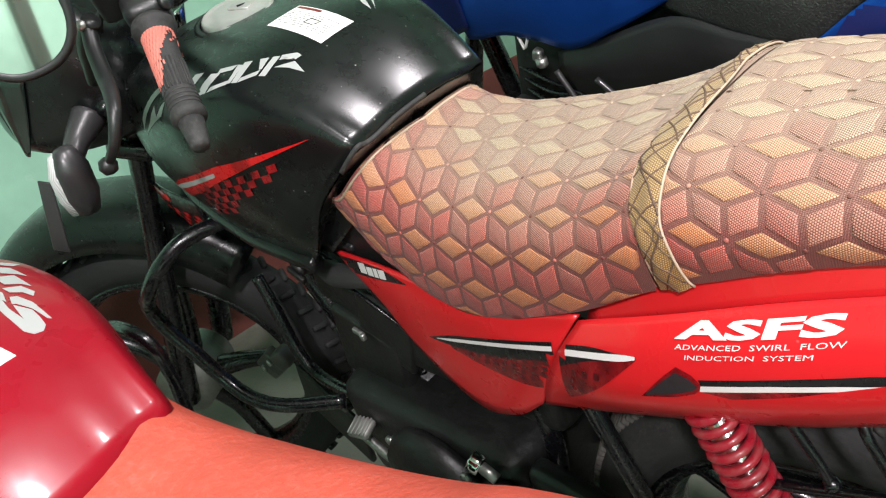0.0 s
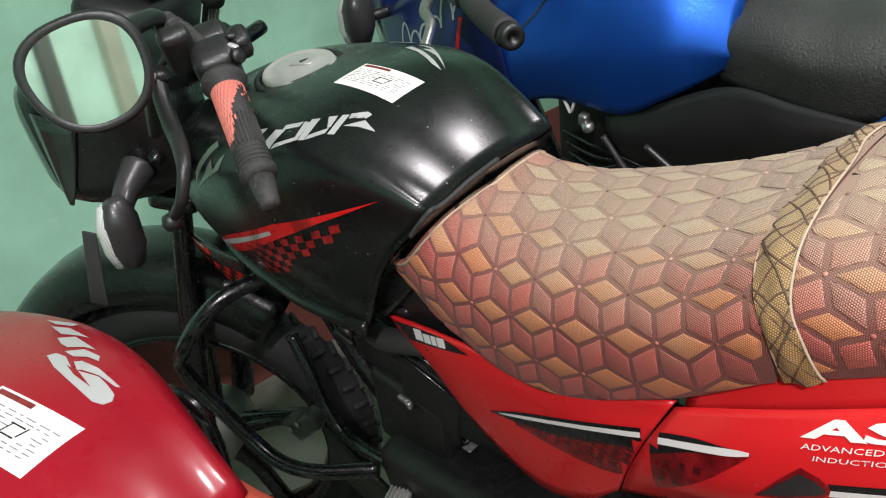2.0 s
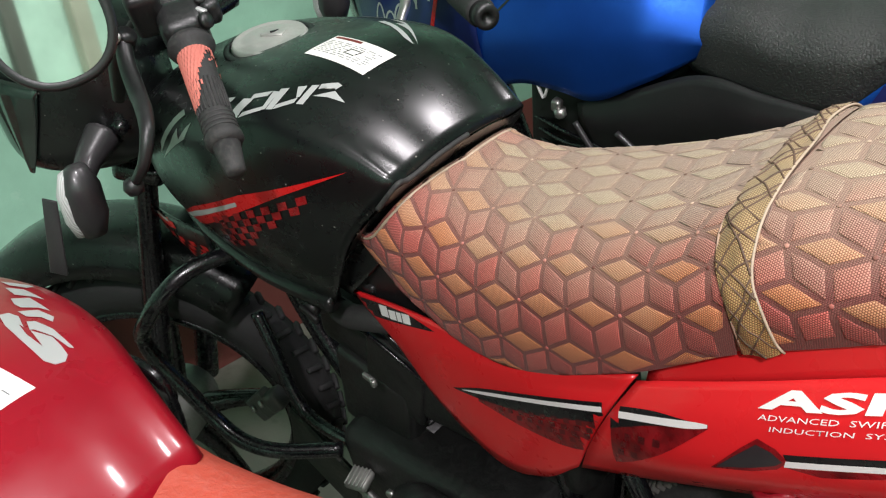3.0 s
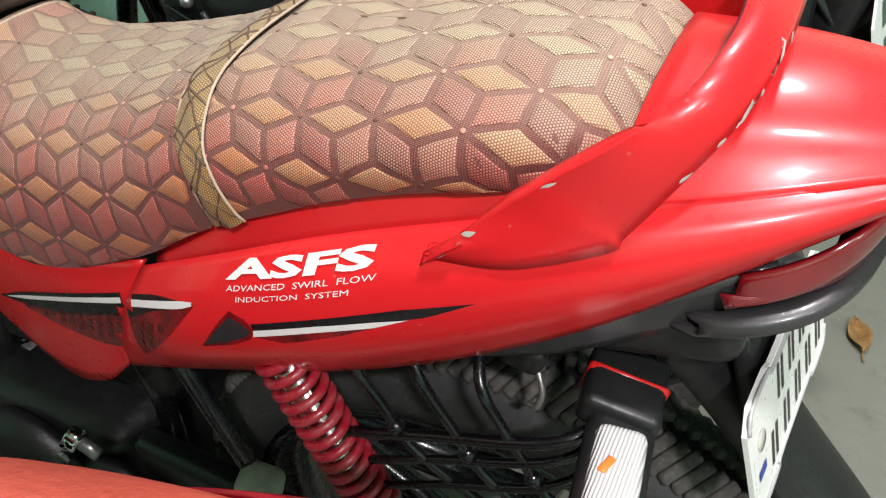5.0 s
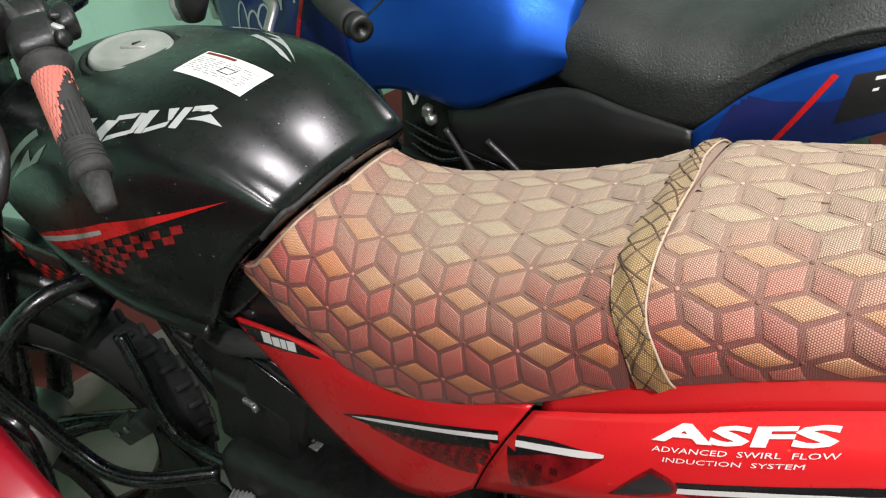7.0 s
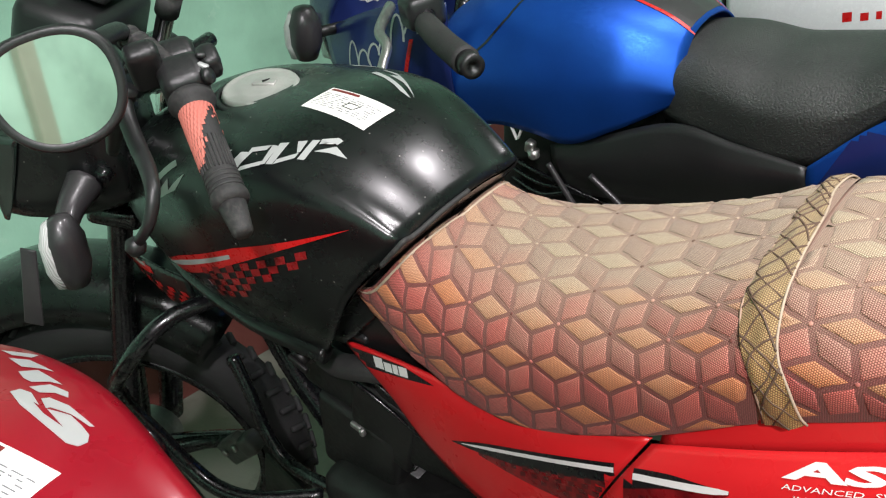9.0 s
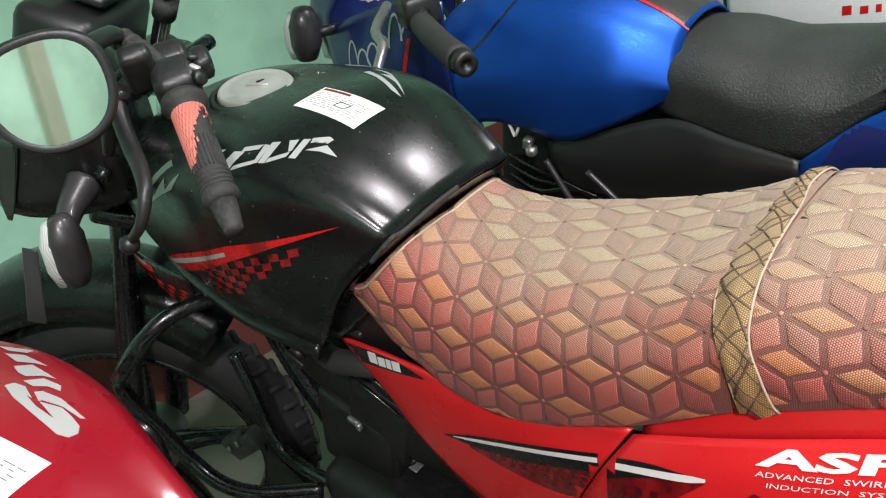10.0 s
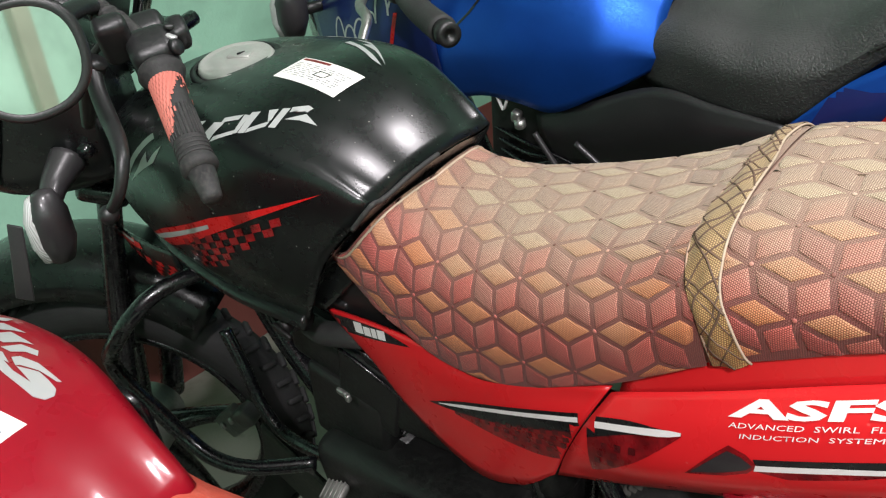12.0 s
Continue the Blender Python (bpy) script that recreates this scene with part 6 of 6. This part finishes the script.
# ---------------------------------------------------------------- the blue motorcycle
blue = thing("motorcycle", spot(0, 0.60), "matte blue sport motorcycle with black seat, parked beyond", "motorcycle")
BT_TOP = [(-0.36, 0.90), (-0.28, 0.955), (-0.15, 0.99), (-0.02, 0.985), (0.08, 0.95), (0.15, 0.905)]
BT_W = [(-0.36, 0.13), (-0.25, 0.155), (-0.10, 0.165), (0.04, 0.15), (0.10, 0.125), (0.15, 0.095)]
BT_MID = [(-0.36, 0.86), (-0.1, 0.88), (0.05, 0.875), (0.15, 0.84)]
BT_LOW = [(-0.36, 0.790), (-0.271, 0.766), (-0.165, 0.780), (-0.10, 0.772), (-0.049, 0.760), (0.042, 0.790), (0.115, 0.822), (0.15, 0.84)]


def blue_tank():
    rows = []
    for i in range(37):
        u = i / 36
        line = []
        for j in range(41):
            v = (j - 20) / 20
            a = abs(v)
            x = -0.29 + 0.02 * a + (0.128 - 0.016 * a + 0.29) * u
            w, zt, zm, zl = kv(x, BT_W), kv(x, BT_TOP), kv(x, BT_MID), kv(x, BT_LOW)
            y, z = crv([(0, zt), (0.45 * w, zt - 0.006), (0.8 * w, zt - 0.03), (w, zm), (0.99 * w, (zm + zl) / 2), (0.90 * w, zl)], 21)[abs(j - 20)]
            line.append((x, math.copysign(y, v), z))
        rows.append(line)
    return part("fuel_tank", thicken(outward(sheet(rows), (0, 0, 1)), 0.004), BLUE_PAINT, blue, "matte metallic blue fuel tank")


bt = blue_tank()
bth = hull_of(bt)
m = plane_at((0.05, 0, 1.0), (1, 0, 0), (0, 1, 0))
side_m = plane_at((0, -0.2, 0), (1, 0, 0), (0, 0, 1))
lay("panel_gap", art([[(-0.230, 0.880), (-0.222, 0.880), (-0.165, 0.920), (-0.128, 0.955), (-0.105, 0.985), (-0.109, 0.985), (-0.133, 0.955), (-0.171, 0.920)]]), bth, side_m, BLACK_INK, bt, lift=0.0008)
lay("carbon_strip", art([[(-0.02, -0.062), (0.11, -0.050), (0.11, 0.050), (-0.02, 0.062)]]), bth, m, GREY_PLASTIC, bt)
for sy in (-1, 1):
    lay("red_line", art([[(-0.03, sy * 0.068), (0.11, sy * 0.056), (0.11, sy * 0.050), (-0.03, sy * 0.062)]]), bth, m, RED_INK, bt, lift=0.001)
m = plane_at((0, -0.16, 0), (1, 0, 0), (0, 0, 1))
BS_TOP = [(0.10, 0.905), (0.17, 0.900), (0.25, 0.882), (0.34, 0.884), (0.42, 0.922), (0.50, 0.952), (0.66, 0.96), (0.70, 0.94)]
BS_LOW = [(0.085, 0.808), (0.10, 0.802), (0.17, 0.785), (0.27, 0.768), (0.31, 0.768), (0.37, 0.82), (0.45, 0.875), (0.60, 0.90), (0.70, 0.915)]
BS_W = [(0.085, 0.092), (0.10, 0.105), (0.18, 0.125), (0.30, 0.140), (0.45, 0.125), (0.60, 0.10), (0.70, 0.06)]
rows = []
for i in range(41):
    x = 0.088 + 0.612 * i / 40
    w, zt, zl = kv(x, BS_W), kv(x, BS_TOP), kv(x, BS_LOW)
    half = crv([(0, zt), (0.45 * w, zt - 0.003), (0.8 * w, zt - 0.016), (0.98 * w, zt - 0.04), (w, (zt + zl) / 2 - 0.01), (0.97 * w, zl)], 17)
    rows.append([(x, -y, z) for y, z in half[::-1]] + [(x, y, z) for y, z in half[1:]])
bseat = part("seat", thicken(outward(sheet(rows), (0, 0, 1)), 0.004), BLACK_REXINE, blue, "black dimpled vinyl seat")
bsh = hull_of(bseat)
st_rows = []
for k in range(34):
    x = 0.275 + 0.007 * k
    z = 0.776 + 0.70 * (x - 0.275) + 1.5 * (x - 0.275) ** 2
    st_rows.append((x, z, 0.0042, 0.0012, 0.0))
    st_rows.append((x + 0.004, z - 0.012, 0.0042, 0.0012, 0.0))
part_m = plane_at((0, -0.2, 0), (1, 0, 0), (0, 0, 1))
lay("stitching", bars([(x, z, 0.0052, 0.0009, r) for x, z, w, h, r in st_rows]), bsh, part_m, GREY_PLASTIC, bseat, step=0.05, lift=0.0008)
BSIDE = [
    [(-0.090, -0.124, 0.744), (-0.085, -0.130, 0.715), (-0.075, -0.118, 0.66)],
    [(0.00, -0.130, 0.770), (0.00, -0.140, 0.72), (0.0, -0.12, 0.66)],
    [(0.125, -0.133, 0.808), (0.125, -0.146, 0.745), (0.12, -0.12, 0.66)],
    [(0.22, -0.138, 0.790), (0.22, -0.150, 0.745), (0.20, -0.12, 0.665)],
    [(0.318, -0.142, 0.770), (0.318, -0.148, 0.750), (0.315, -0.12, 0.69)],
]
for s, fl in ((-1, lambda g: g), (1, flip_y)):
    panel("frame_cover", fl(BSIDE), 25, 9, BLACK_PLASTIC, blue, (0, s, 0), 0.004, "dark grey plastic side cover")
    panel("tail_panel", fl([[(0.315, -0.150, 0.775), (0.315, -0.148, 0.745), (0.33, -0.13, 0.70)], [(0.40, -0.142, 0.845), (0.41, -0.148, 0.80), (0.42, -0.13, 0.74)],
                            [(0.52, -0.125, 0.895), (0.54, -0.132, 0.85), (0.55, -0.12, 0.80)], [(0.72, -0.085, 0.945), (0.73, -0.090, 0.91), (0.73, -0.08, 0.87)]]), 25, 9, BLUE_PAINT, blue, (0, s, 0), 0.004)
    panel("tank_shroud", fl([[(-0.54, -0.155, 0.93), (-0.52, -0.165, 0.85), (-0.47, -0.15, 0.77)], [(-0.43, -0.178, 0.965), (-0.42, -0.184, 0.87), (-0.39, -0.165, 0.755)],
                             [(-0.33, -0.180, 0.985), (-0.32, -0.182, 0.87), (-0.30, -0.16, 0.775)], [(-0.225, -0.165, 0.985), (-0.24, -0.165, 0.87), (-0.25, -0.15, 0.79)]]), 21, 13, NAVY_PAINT, blue, (0, s, 0), 0.004)
tp = [o for o in blue.children if o.name.startswith("tail_panel")][0]
tsh = [o for o in blue.children if o.name.startswith("tank_shroud")][0]
tph, tsp = hull_of(tp), hull_of(tsh)
# Navy laid over the blue panel paints in the shade on its lower front
lay("shadow_flash", art([[(0.30, 0.70), (0.37, 0.83), (0.41, 0.825), (0.47, 0.83), (0.56, 0.87), (0.56, 0.80), (0.42, 0.70)]]), tph, plane_at((0, -0.2, 0), (1, 0, 0), (0, 0, 1)), NAVY_PAINT, tp, lift=0.0005)
lay("red_line", art([[(0.405, 0.765), (0.412, 0.765), (0.475, 0.86), (0.468, 0.862)]]), tph, plane_at((0, -0.2, 0), (1, 0, 0), (0, 0, 1)), RED_INK, tp, lift=0.001)
lay("dark_flash", art([[(0.475, 0.80), (0.70, 0.888), (0.70, 0.915), (0.49, 0.862)]]), tph, plane_at((0, -0.2, 0), (1, 0, 0), (0, 0, 1)), BLACK_PLASTIC, tp, lift=0.0008)
lay("emblem", bars([(0.0, 0.0, 0.006, 0.016, 0.5), (0.004, 0.012, 0.022, 0.004, 0.5), (0.02, 0.0, 0.006, 0.014, 0.5), (0.040, 0.0, 0.006, 0.016, 0.5), (0.032, 0.013, 0.024, 0.004, 0.5), (0.062, 0.0, 0.006, 0.016, 0.5), (0.066, 0.012, 0.020, 0.004, 0.5), (0.08, 0.0, 0.006, 0.012, 0.5)]),
    tph, plane_at((0.51, -0.2, 0.845), (1, 0, 0.24), (0, 0, 1)), WHITE_INK, tp, lift=0.001, step=0.04)
lay("emblem", bars([(0.10, 0.0, 0.05, 0.016, 0.5)]), tph, plane_at((0.51, -0.2, 0.845), (1, 0, 0.24), (0, 0, 1)), RED_INK, tp, lift=0.001, step=0.04)
def ribbon(ps, w):
    """A thin band along a line of (x, y), as quads."""
    out = []
    for (x0, y0), (x1, y1) in zip(ps, ps[1:]):
        ln = math.hypot(x1 - x0, y1 - y0) or 1
        nx, ny = -(y1 - y0) / ln * w / 2, (x1 - x0) / ln * w / 2
        out.append([(x0 - nx, y0 - ny), (x1 - nx, y1 - ny), (x1 + nx, y1 + ny), (x0 + nx, y0 + ny)])
    return out


loops = []
for k in range(92):
    a = 2 * math.pi * k / 12
    high = 0.022 if k < 14 or 50 < k < 63 else 0.011
    y = high * (1 - math.cos(a))
    loops.append((0.0027 * k - 0.006 * math.sin(a) + 0.6 * y, y - (0.012 if 24 < k < 34 and y < 0.004 else 0.0)))
lay("emblem", art(ribbon(loops, 0.0040)), tsp, plane_at((-0.465, -0.2, 0.866), (1, 0, 0.40), (0, 0, 1)), SILVER_INK, tsh, lift=0.001, step=0.04, label="thin silver scrolled emblem")
lay("red_line", art([[(-0.345, 0.80), (-0.338, 0.80), (-0.325, 0.86), (-0.295, 0.93), (-0.303, 0.93), (-0.333, 0.86)]]), tsp, plane_at((0, -0.2, 0), (1, 0, 0), (0, 0, 1)), RED_INK, tsh, lift=0.001)
# its engine, cables, bars and front
part("engine", joined(block(0.34, 0.24, 0.24, pose(0.02, 0, 0.36), 0.03, 3), block(0.16, 0.16, 0.20, pose(-0.10, -0.02, 0.55, 0, 14, 0), 0.01)), ENGINE_BLACK, blue)
for k in range(8):
    part("cooling_fin", block(0.19, 0.20, 0.004, pose(-0.09 - 0.004 * k, -0.02, 0.50 + 0.018 * k, 0, 14, 0), 0.0015, 1), ENGINE_BLACK, blue)
part("cylinder_head", block(0.22, 0.20, 0.22, pose(-0.11, -0.005, 0.66, 0, 10, 0), 0.02, 3), ENGINE_BLACK, blue)
joint = part("cable_joint", joined(block(0.016, 0.016, 0.022, pose(-0.118, -0.140, 0.745, 10, 20, 0), 0.004), lathe([(0.0, 0.0), (0.010, 0.0), (0.010, 0.012), (0.006, 0.016), (0.0, 0.016)], pose(-0.112, -0.142, 0.740, 180, 0, 0), 14)), STEEL, blue, "bright metal cable joint under the tank")
part("clip", joined(block(0.004, 0.006, 0.026, pose(-0.146, -0.142, 0.767, 0, -18, 0), 0.0012, 1), block(0.004, 0.006, 0.024, pose(-0.134, -0.142, 0.767, 0, 28, 0), 0.0012, 1)), WHITE_INK, joint)
for k in range(3):
    part("cable", pipe([(-0.20, -0.10, 0.70 - 0.02 * k), (-0.12, -0.125, 0.69 - 0.02 * k), (-0.04, -0.12, 0.66), (0.06, -0.09, 0.60)], 0.004, sides=8), TUBE_BLACK, blue)
part("cylinder_strut", pipe([(-0.085, -0.143, 0.720), (-0.055, -0.145, 0.672), (-0.03, -0.145, 0.63)], 0.005, sides=8), GREY_PLASTIC, blue)
part("cylinder_strut", pipe([(-0.004, -0.150, 0.714), (0.044, -0.150, 0.672), (0.07, -0.15, 0.64)], 0.005, sides=8), GREY_PLASTIC, blue)
part("frame_spine", pipe([(-0.40, 0, 0.88), (-0.36, 0, 0.70), (-0.30, 0, 0.50), (-0.18, 0, 0.34)], 0.02), TUBE_BLACK, blue)
part("handlebar", pipe([(-0.34, 0.05, 1.02), (-0.30, -0.06, 1.02), (-0.24, -0.18, 1.005), (-0.16, -0.28, 0.985)], 0.011), TUBE_BLACK, blue)
part("hand_grip", pipe([(-0.17, -0.275, 0.987), (-0.10, -0.322, 0.978), (-0.035, -0.358, 0.968)], [0.017, 0.018, 0.018, 0.019], sides=18), RUBBER, blue, "black rubber hand grip")
part("bar_end", lathe([(0.0, 0.0), (0.016, 0.0), (0.016, 0.022), (0.007, 0.022), (0.006, 0.014), (0.0, 0.014)], axis_pose((-0.035, -0.358, 0.968), (0.8, -0.45, -0.12)), 20), BLACK_PLASTIC, blue)
lev = part("brake_lever", pipe([(-0.29, -0.22, 0.995), (-0.235, -0.305, 0.985), (-0.19, -0.34, 0.975), (-0.165, -0.385, 0.95), (-0.125, -0.405, 0.925)], [0.009, 0.008, 0.0075, 0.0065, 0.006]), STEEL, blue, "bare alloy clutch lever with ball end")
part("ball", lathe([(0.0, -0.009), (0.0065, -0.0065), (0.009, 0.0), (0.0065, 0.0065), (0.0, 0.009)], pose(-0.122, -0.406, 0.923), 16), STEEL, lev)
part("switch_block", block(0.06, 0.06, 0.05, pose(-0.21, -0.235, 0.995, 0, 0, -30), 0.012, 3), BLACK_PLASTIC, blue)
mir2 = part("rear_view_mirror", lathe([(0.0, -0.03), (0.04, -0.026), (0.062, -0.008), (0.065, 0.004), (0.06, 0.006), (0.058, 0.0)], axis_pose((-0.42, -0.27, 1.095), (0.9, -0.35, 0.2)) @ Matrix.Diagonal((1.1, 0.8, 1, 1)), 36), BLACK_PLASTIC, blue)
part("mirror_face", lathe([(0.0, 0.0), (0.059, 0.0), (0.059, 0.001), (0.0, 0.001)], axis_pose((-0.42, -0.27, 1.095), (0.9, -0.35, 0.2)) @ Matrix.Diagonal((1.1, 0.8, 1, 1)), 36), MIRROR, mir2)
part("mirror_stem", pipe([(-0.44, -0.26, 1.09), (-0.36, -0.22, 1.08), (-0.26, -0.2, 1.01)], 0.007), BLACK_PLASTIC, blue)
sig = part("turn_signal", lathe([(0.0, -0.05), (0.02, -0.044), (0.03, -0.015), (0.03, 0.02), (0.018, 0.046), (0.0, 0.052)], pose(-0.50, -0.23, 0.950, 0, 15, 0) @ Matrix.Diagonal((0.9, 1.0, 1.0, 1)), 24), GREY_PLASTIC, blue, "grey turn signal with clear lens")
part("lens", lathe([(0.0, -0.045), (0.02, -0.04), (0.029, -0.014), (0.029, 0.018), (0.017, 0.042), (0.0, 0.047)], pose(-0.515, -0.234, 0.950, 0, 15, 0) @ Matrix.Diagonal((0.6, 0.97, 1.0, 1)), 24), LENS_CLEAR, sig)
part("signal_stem", pipe([(-0.50, -0.21, 0.945), (-0.50, -0.10, 0.93)], 0.010), BLACK_PLASTIC, blue)
panel("headlamp_cowl", [[(-0.46, -0.14, 1.02), (-0.55, -0.09, 1.06), (-0.58, 0.0, 1.08), (-0.55, 0.09, 1.06), (-0.46, 0.14, 1.02)],
                        [(-0.50, -0.17, 0.95), (-0.62, -0.11, 0.96), (-0.66, 0, 0.965), (-0.62, 0.11, 0.96), (-0.50, 0.17, 0.95)],
                        [(-0.52, -0.13, 0.86), (-0.62, -0.09, 0.84), (-0.65, 0, 0.835), (-0.62, 0.09, 0.84), (-0.52, 0.13, 0.86)]], 21, 21, NAVY_PAINT, blue, (-1, 0, 0), 0.004)
panel("headlamp_glass", [[(-0.56, -0.155, 0.96), (-0.63, -0.10, 0.955), (-0.665, 0, 0.955), (-0.63, 0.10, 0.955), (-0.56, 0.155, 0.96)],
                         [(-0.56, -0.14, 0.87), (-0.635, -0.095, 0.86), (-0.67, 0, 0.855), (-0.635, 0.095, 0.86), (-0.56, 0.14, 0.87)]], 9, 21, LENS_CLEAR, blue, (-1, 0, 0), 0.004)
for s in (-1, 1):
    part("fork_leg", pipe([(-0.40, s * 0.09, 0.92), (-0.63, s * 0.09, 0.31)], [0.018, 0.022], sides=14), TUBE_BLACK, blue)
    part("swing_arm", pipe([(0.22, s * 0.08, 0.38), (0.52, s * 0.09, 0.31)], 0.02), TUBE_BLACK, blue)
part("main_stand", pipe([(0.20, -0.10, 0.33), (0.22, -0.16, 0.18), (0.23, -0.215, 0.028)], 0.013), TUBE_BLACK, blue)
wheel(blue, pose(-0.64, 0, 0.305), 0.305, 0.09, "front_wheel")
wheel(blue, pose(0.50, 0, 0.31), 0.31, 0.12, "rear_wheel")
tb = part("tail_block", block(0.20, 0.17, 0.09, pose(0.67, -0.02, 0.875, 0, -10, 0), 0.02, 3), BLACK_PLASTIC, blue, "faceted black plastic tail underside")
part("facet", block(0.11, 0.10, 0.10, pose(0.685, -0.07, 0.800, 0, 20, 30), 0.010, 2, 0.6), BLACK_PLASTIC, tb)
part("facet", block(0.10, 0.08, 0.14, pose(0.745, -0.02, 0.775, 0, 25, -20), 0.012, 2, 0.7), BLACK_PLASTIC, tb)
part("lip", block(0.16, 0.16, 0.03, pose(0.76, 0, 0.885, 0, -5, 0), 0.01), BLACK_PLASTIC, tb)
part("exhaust_tip", lathe([(0.0, 0.0), (0.035, 0.0), (0.035, 0.02), (0.0, 0.02)], axis_pose((0.66, -0.14, 0.80), (0.6, -0.7, 0.4)), 28), ALLOY, blue)
panel("rear_mudguard", [[(0.70, -0.06, 0.85), (0.72, 0, 0.865), (0.70, 0.06, 0.85)], [(0.79, -0.06, 0.74), (0.81, 0, 0.75), (0.79, 0.06, 0.74)], [(0.86, -0.055, 0.64), (0.885, 0, 0.65), (0.86, 0.055, 0.64)],
                        [(0.94, -0.045, 0.57), (0.96, 0, 0.575), (0.94, 0.045, 0.57)]], 25, 9, BLACK_PLASTIC, blue, (1, 0, 1), 0.006, "black plastic plate hanger")
pm = plane_at((0.812, 0.0, 0.775), (0.12, 1.0, 0.0), (-0.30, 0.0, 1.0))
p2 = part("number_plate", plate([(-0.10, -0.02), (-0.07, -0.05), (0.07, -0.05), (0.10, -0.02), (0.10, 0.02), (0.07, 0.05), (-0.07, 0.05), (-0.10, 0.02)], 0.003, pm), PLATE_WHITE, blue, "white number plate", smooth=False)
for k in range(8):
    b = bars([(-0.06 + 0.03 * (k % 4), 0.006 if k < 4 else -0.036, 0.018, 0.028, 0.15)])
    b.transform(pm @ pose(0, 0, 0.0036))
    part("plate_bar", b, BLACK_INK, p2, smooth=False)

# ---------------------------------------------------------------- the white motorcycle by the wall
white = thing("motorcycle", spot(0.22, 1.30), "white motorcycle with red lettering, mostly hidden behind the blue one", "motorcycle")
tank4, edge4 = fuel_tank(white, WHITE_PAINT, NEAR_TOP, NEAR_REAR)
h4 = hull_of(tank4)
lay("emblem", bars([(x * 1.5, y * 1.1, w * 0.9, h * 1.1, s) for x, y, w, h, s in hb]), h4, plane_at((-0.062, -0.16, 0.830), (1, 0, 0.12), (0, 0.2, 1)), RED_INK, tank4, step=0.03)
part("hand_grip", pipe([(-0.42, -0.16, 1.0), (-0.33, -0.24, 0.985), (-0.25, -0.29, 0.97)], [0.02, 0.022, 0.022], sides=16), RUBBER, white)
part("handlebar", pipe([(-0.36, 0.0, 0.96), (-0.40, -0.12, 1.0), (-0.42, -0.16, 1.0)], 0.011), TUBE_BLACK, white)
part("frame_spine", pipe([(-0.36, 0, 0.96), (-0.33, 0, 0.70), (-0.28, 0, 0.50), (-0.18, 0, 0.34)], 0.018), TUBE_BLACK, white)
part("engine", joined(block(0.34, 0.22, 0.20, pose(0.04, 0, 0.34), 0.03, 3), block(0.14, 0.14, 0.30, pose(-0.07, 0, 0.55, 0, 14, 0), 0.01)), ENGINE_BLACK, white)
part("swing_arm", joined(pipe([(0.15, -0.07, 0.36), (0.28, -0.09, 0.31)], 0.020), pipe([(0.15, 0.07, 0.36), (0.28, 0.09, 0.31)], 0.020)), TUBE_BLACK, white)
part("seat", seat_shell(0.155, 0.55, 40, 30), BLACK_REXINE, white)
part("main_stand", pipe([(0.15, -0.10, 0.33), (0.17, -0.16, 0.18), (0.18, -0.215, 0.028)], 0.013), TUBE_BLACK, white)
wheel(white, pose(0.28, 0, 0.31), 0.31, 0.10, "rear_wheel")
wheel(white, pose(-0.62, 0, 0.305), 0.305, 0.085, "front_wheel")

# ---------------------------------------------------------------- small things
lf = thing("dry_leaf", pose(0.955, 0.99, 0.004, 0, 0, 100), "curled dry brown leaf on the cement floor", "leaf")
rows = []
for i in range(9):
    f = i / 8
    w = 0.022 * math.sin(math.pi * min(1, f * 0.95 + 0.03)) ** 0.8
    rows.append([(-0.055 + 0.11 * f, k * w, 0.010 * abs(k) ** 2 + 0.004 * math.sin(7 * f + 2 * k) + 0.004) for k in (-1, -0.5, 0, 0.5, 1)])
part("blade", thicken(outward(sheet(spline_grid(rows, 17, 9)), (0, 0, 1)), 0.0008), LEAF_BROWN, lf)
part("stalk", pipe([(-0.055, 0, 0.006), (-0.072, 0.003, 0.004), (-0.085, 0.001, 0.003)], 0.0014, sides=6), LEAF_BROWN, lf)
